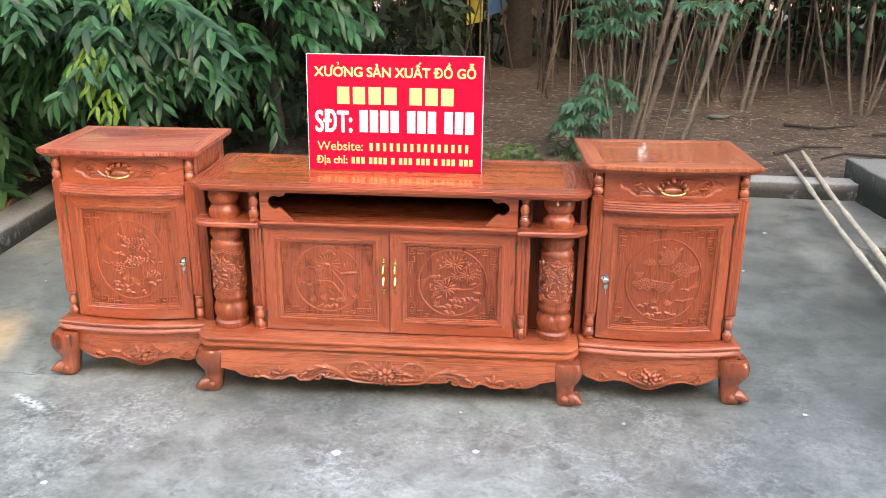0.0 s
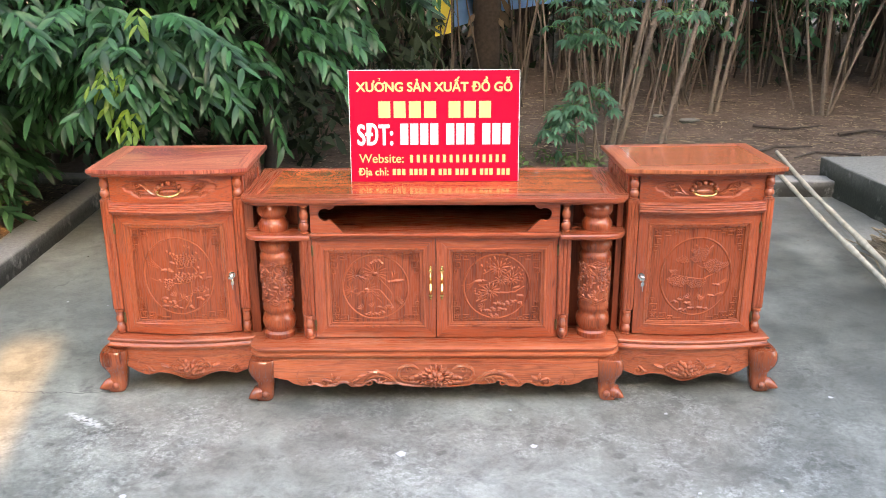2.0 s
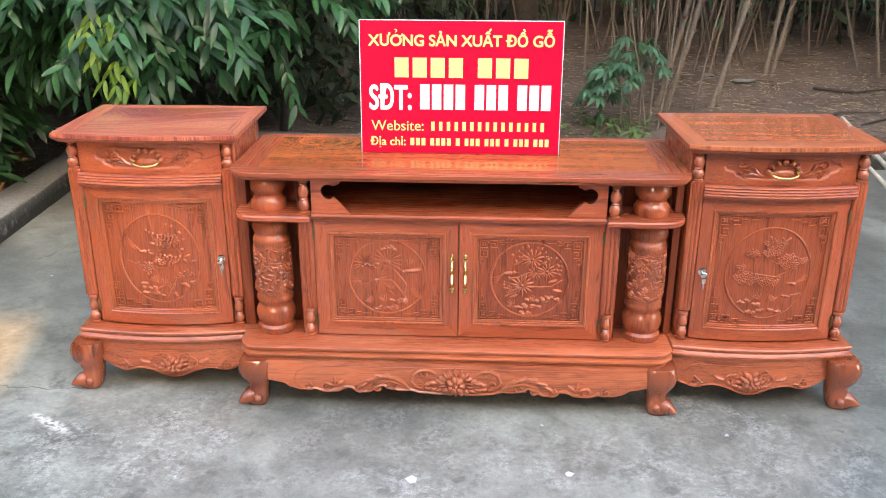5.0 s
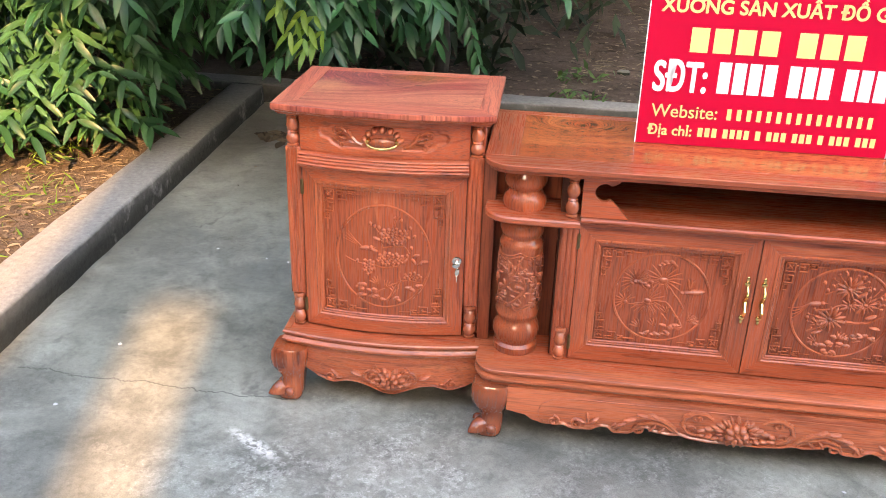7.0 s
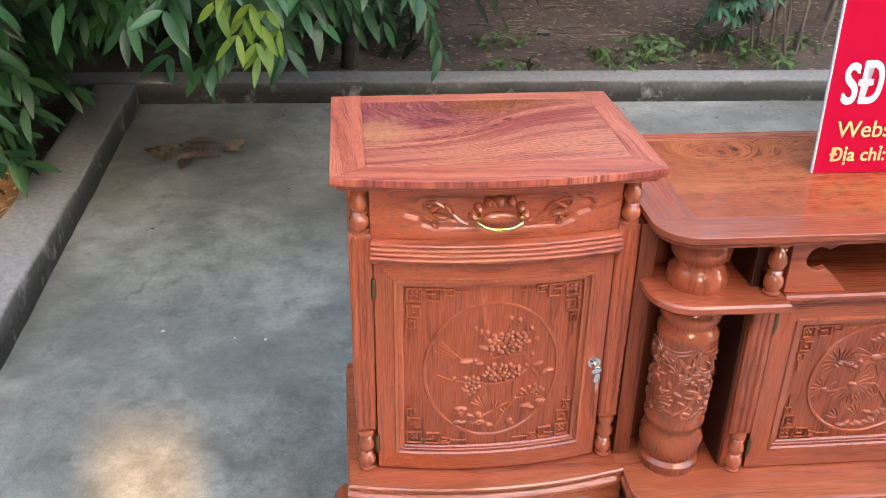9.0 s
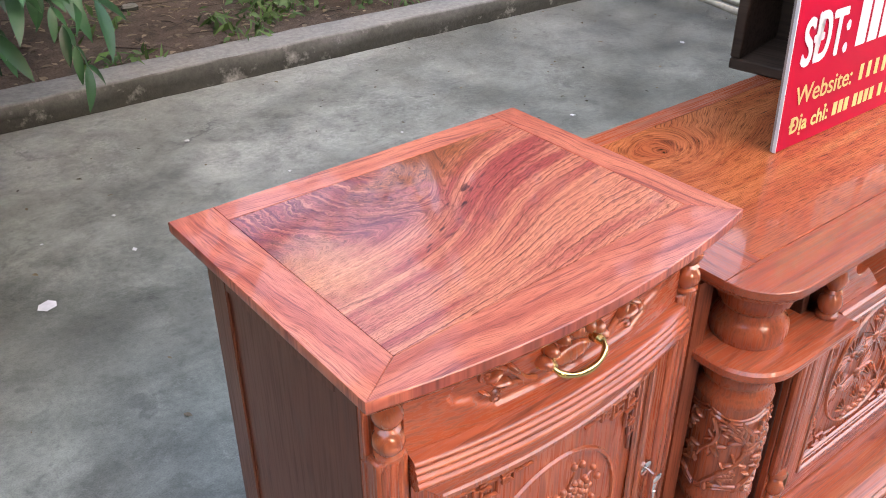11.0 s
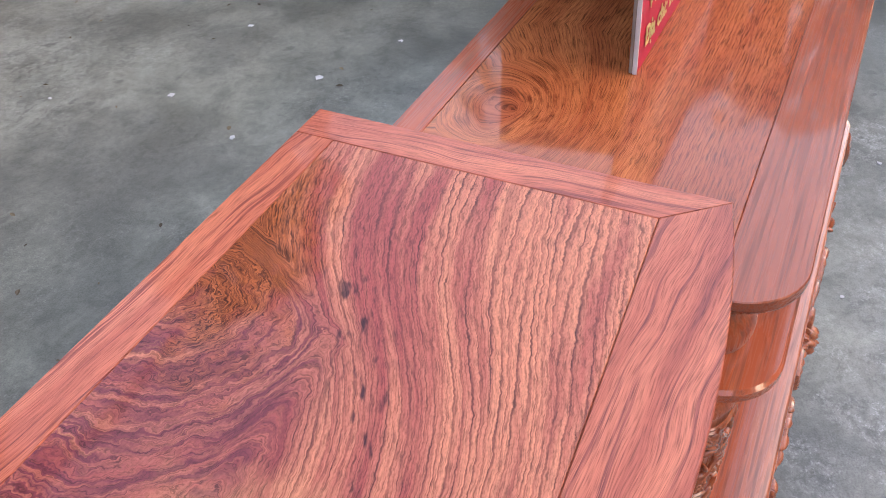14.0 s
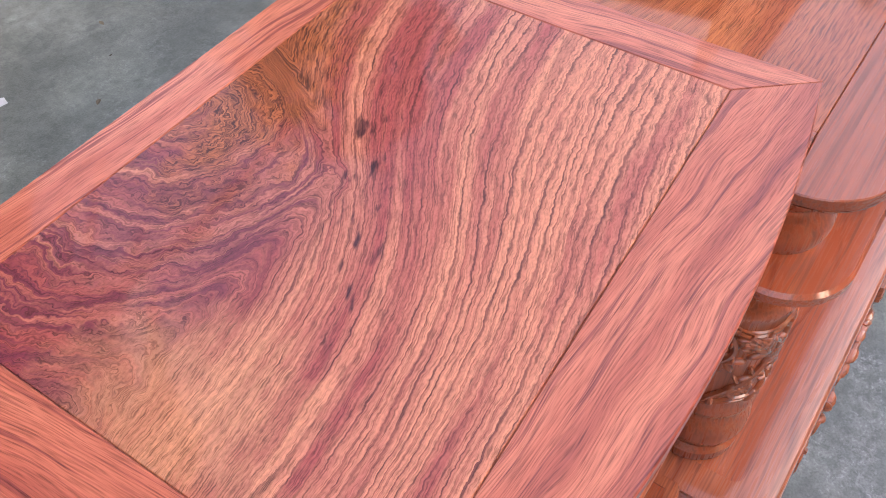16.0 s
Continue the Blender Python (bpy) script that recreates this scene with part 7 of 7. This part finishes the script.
# more unseen leaf masses, added behind the camera to block sun and sky
thicket("canopy", "unseen high leaves added far back to keep sun off the thicket", ((-8, 24), (-32.5, -29.5), (18.0, 23.5)), 9000, [leaflet(1.1, 0.5, 0.2, 0.35, 2), leaflet(1.3, 0.45, 0.25, 0.5, 2)], leaf_far, 64, lambda p: p[2] > 19.4 or not 2.6 < p[0] < 6.6)
thicket("hedge", "unseen leaves added further back to close a bright sky gap", ((-5, 3), (-14.0, -12.6), (0.2, 4.9)), 5000, BIG, leaf_far, 66)
thicket("canopy", "unseen leaves added behind the camera to block the sun", ((-14, 0.5), (-8.5, -6.2), (4.0, 7.2)), 9000, BIG, leaf_far, 76, lambda p: p[2] > 0.502 * (1.6 - p[1]) + 1.2)


def house():
    """An unseen house, added behind the camera to shade the yard from the low sun."""
    h = thing("house", "unseen house added behind the yard to shade it", "house")
    side = lambda a, b: [(a, -6.0, -0.05), (a, -6.0, 5.4), (b, -12.0, 8.8), (b, -12.0, -0.05)]
    slope = lambda a, b: [(a, -5.9, 5.35), (a, -5.9, 5.55), (b, -12.1, 9.1), (b, -12.1, 8.9)]
    part("wall", Mesh().loft([side(-0.025, 1.7), side(14.0, 17.0)]), wall_mat, h)
    part("roof", Mesh().loft([slope(-0.035, 1.7), slope(14.2, 17.2)]), wall_mat, h)


house()
# unseen sheet, added to end the strip of sun on the floor
tagged(part("awning", Mesh().box(-0.52, 0.06, -6.12, -6.05, 3.32, 5.6, 0.004), tarp_mat), "unseen cloth added to cut off the sun strip on the floor", "awning")
# unseen trunk, added to set the sun strip's left edge
strip_blocker = thing("tree", "unseen trunk added to bound the sun strip on the floor", "tree")
part("trunk", Mesh().tube([(-0.34, -6.35, -0.1), (-0.34, -6.35, 2.0), (-0.34, -6.35, 5.2)], [0.20, 0.19, 0.17], 14), bark, strip_blocker)


def trunk(x, y, r, h, lean, label, material, seed):
    rng = random.Random(seed)
    z = soil_height(x, y) - 0.05
    n = 22
    rings = []
    for i in range(n + 1):
        t = i / n
        rr = r * (1.25 - 0.45 * t) * (1.0 + 0.05 * math.sin(i * 2.1))
        rings.append([(x + lean * h * t + rr * math.cos(a) * (1 + 0.10 * noise.noise((a * 2, i * 0.5, seed))), y + rr * math.sin(a) * (1 + 0.10 * noise.noise((a * 2, i * 0.5, seed))), z + h * t) for a in [6.2832 * k / 14 for k in range(14)]])
    m = Mesh().loft(rings)
    ob = thing("tree", label, "tree", group="trees of the thicket")
    part("trunk", m, material, ob)
    F = Foliage()
    for k in range(26):
        a = rng.uniform(0, 6.28)
        zz = z + rng.uniform(0.2, 0.9) * min(h, 3)
        F.put(rng.choice(FAR), (x + lean * (zz - z) + r * math.cos(a), y + r * math.sin(a) - 0.03, zz), (math.cos(a), math.sin(a), -1.5), (0, -1, 0.5), rng.uniform(0.8, 1.6))
    tagged(F.make("dry_sheath", leaf_dry, ob), "dry brown sheath fibres", kind="stuff")
    return ob


for k, (x, y, r, h, lean) in enumerate(((0.27, 7.4, 0.13, 4.5, 0.01), (0.75, 8.3, 0.10, 4.5, -0.02), (1.25, 8.0, 0.08, 4.5, 0.03), (-0.3, 8.4, 0.10, 5, 0.02), (-0.9, 7.8, 0.09, 5, 0.0), (2.3, 9.0, 0.10, 5, 0.02), (3.0, 8.6, 0.07, 5, 0.05), (3.9, 9.4, 0.11, 5, 0.0), (4.6, 8.9, 0.08, 5, -0.03), (5.4, 9.2, 0.12, 5, 0.02), (6.2, 8.6, 0.09, 5, 0.0), (1.75, 9.3, 0.09, 5, 0.0))):
    trunk(x, y, r, h, lean, "tall straight trunk with dry brown sheaths", bark_banana if k % 3 else bark, 80 + k)


def canes(name, label, n, area, h, seed, material):
    rng = random.Random(seed)
    m = Mesh()
    for k in range(n):
        x, y = rng.uniform(*area[0]), rng.uniform(*area[1])
        z, L, a = soil_height(x, y), rng.uniform(*h), rng.gauss(0, 0.16)
        m.tube([(x, y, z), (x + a * L * 0.5 + rng.gauss(0, 0.03), y, z + L * 0.5), (x + a * L, y, z + L)], [0.010, 0.008, 0.004], 5)
    return tagged(part(name, m, material, sharp=0), label, "canes", kind="stuff")


canes("dry_canes", "thin dry upright canes among the trunks", 260, ((-1.0, 7.0), (6.2, 9.0)), (0.8, 2.6), 91, twig_mat)
canes("dry_canes", "thin bare upright canes among the cassava stems", 46, ((0.5, 2.3), (5.2, 6.4)), (0.8, 1.9), 94, twig_mat)
thicket("weeds", "short green weeds along the kerb", ((-0.6, 1.3), (3.12, 3.7), (0.10, 0.16)), 1100, [leaflet(0.09, 0.014, 0.2, 0.3, 2), leaflet(0.065, 0.026, 0.2, 0.3, 2)], leaf_weed, 92, lambda p: noise.noise((p[0] * 4, p[1] * 4, 0)) > 0.05)

thicket("weeds", "yellow-green grass beside the kerb", ((-3.2, -2.42), (0.2, 2.3), (0.07, 0.12)), 900, [leaflet(0.11, 0.008, 0.2, 0.4, 2), leaflet(0.08, 0.010, 0.2, 0.3, 2)], leaf_young, 93, lambda p: noise.noise((p[0] * 3, p[1] * 3, 4)) > 0.0)

# cloth hung far back between the trunks
low = lambda x: 0.80 + 0.27 * min(1.0, max(0.0, x / 0.9)) + 0.03 * math.sin(5 * x)
m = Mesh()
m.loft([[(x, 7.52 + 0.05 * math.sin(6 * x), low(x) + k * (1.9 - low(x))) for x in span(-0.09, 3.3, 24)] for k in (0, 0.35, 0.7, 1.0)], caps=False, close=False)
tagged(part("tarpaulin", m, tarp_mat), "blue tarpaulin hung between the trees", "tarpaulin")
m = Mesh()
m.loft([[(x, 7.25 + 0.03 * math.sin(17 * x), z + 0.25 * (x + 0.3)) for x in span(-0.30, -0.12, 6)] for z in (0.70, 1.0, 1.4)], caps=False, close=False)
tagged(part("hanging_sheet", m, cloth_yellow), "yellow sheet hung among the trees", "sheet")
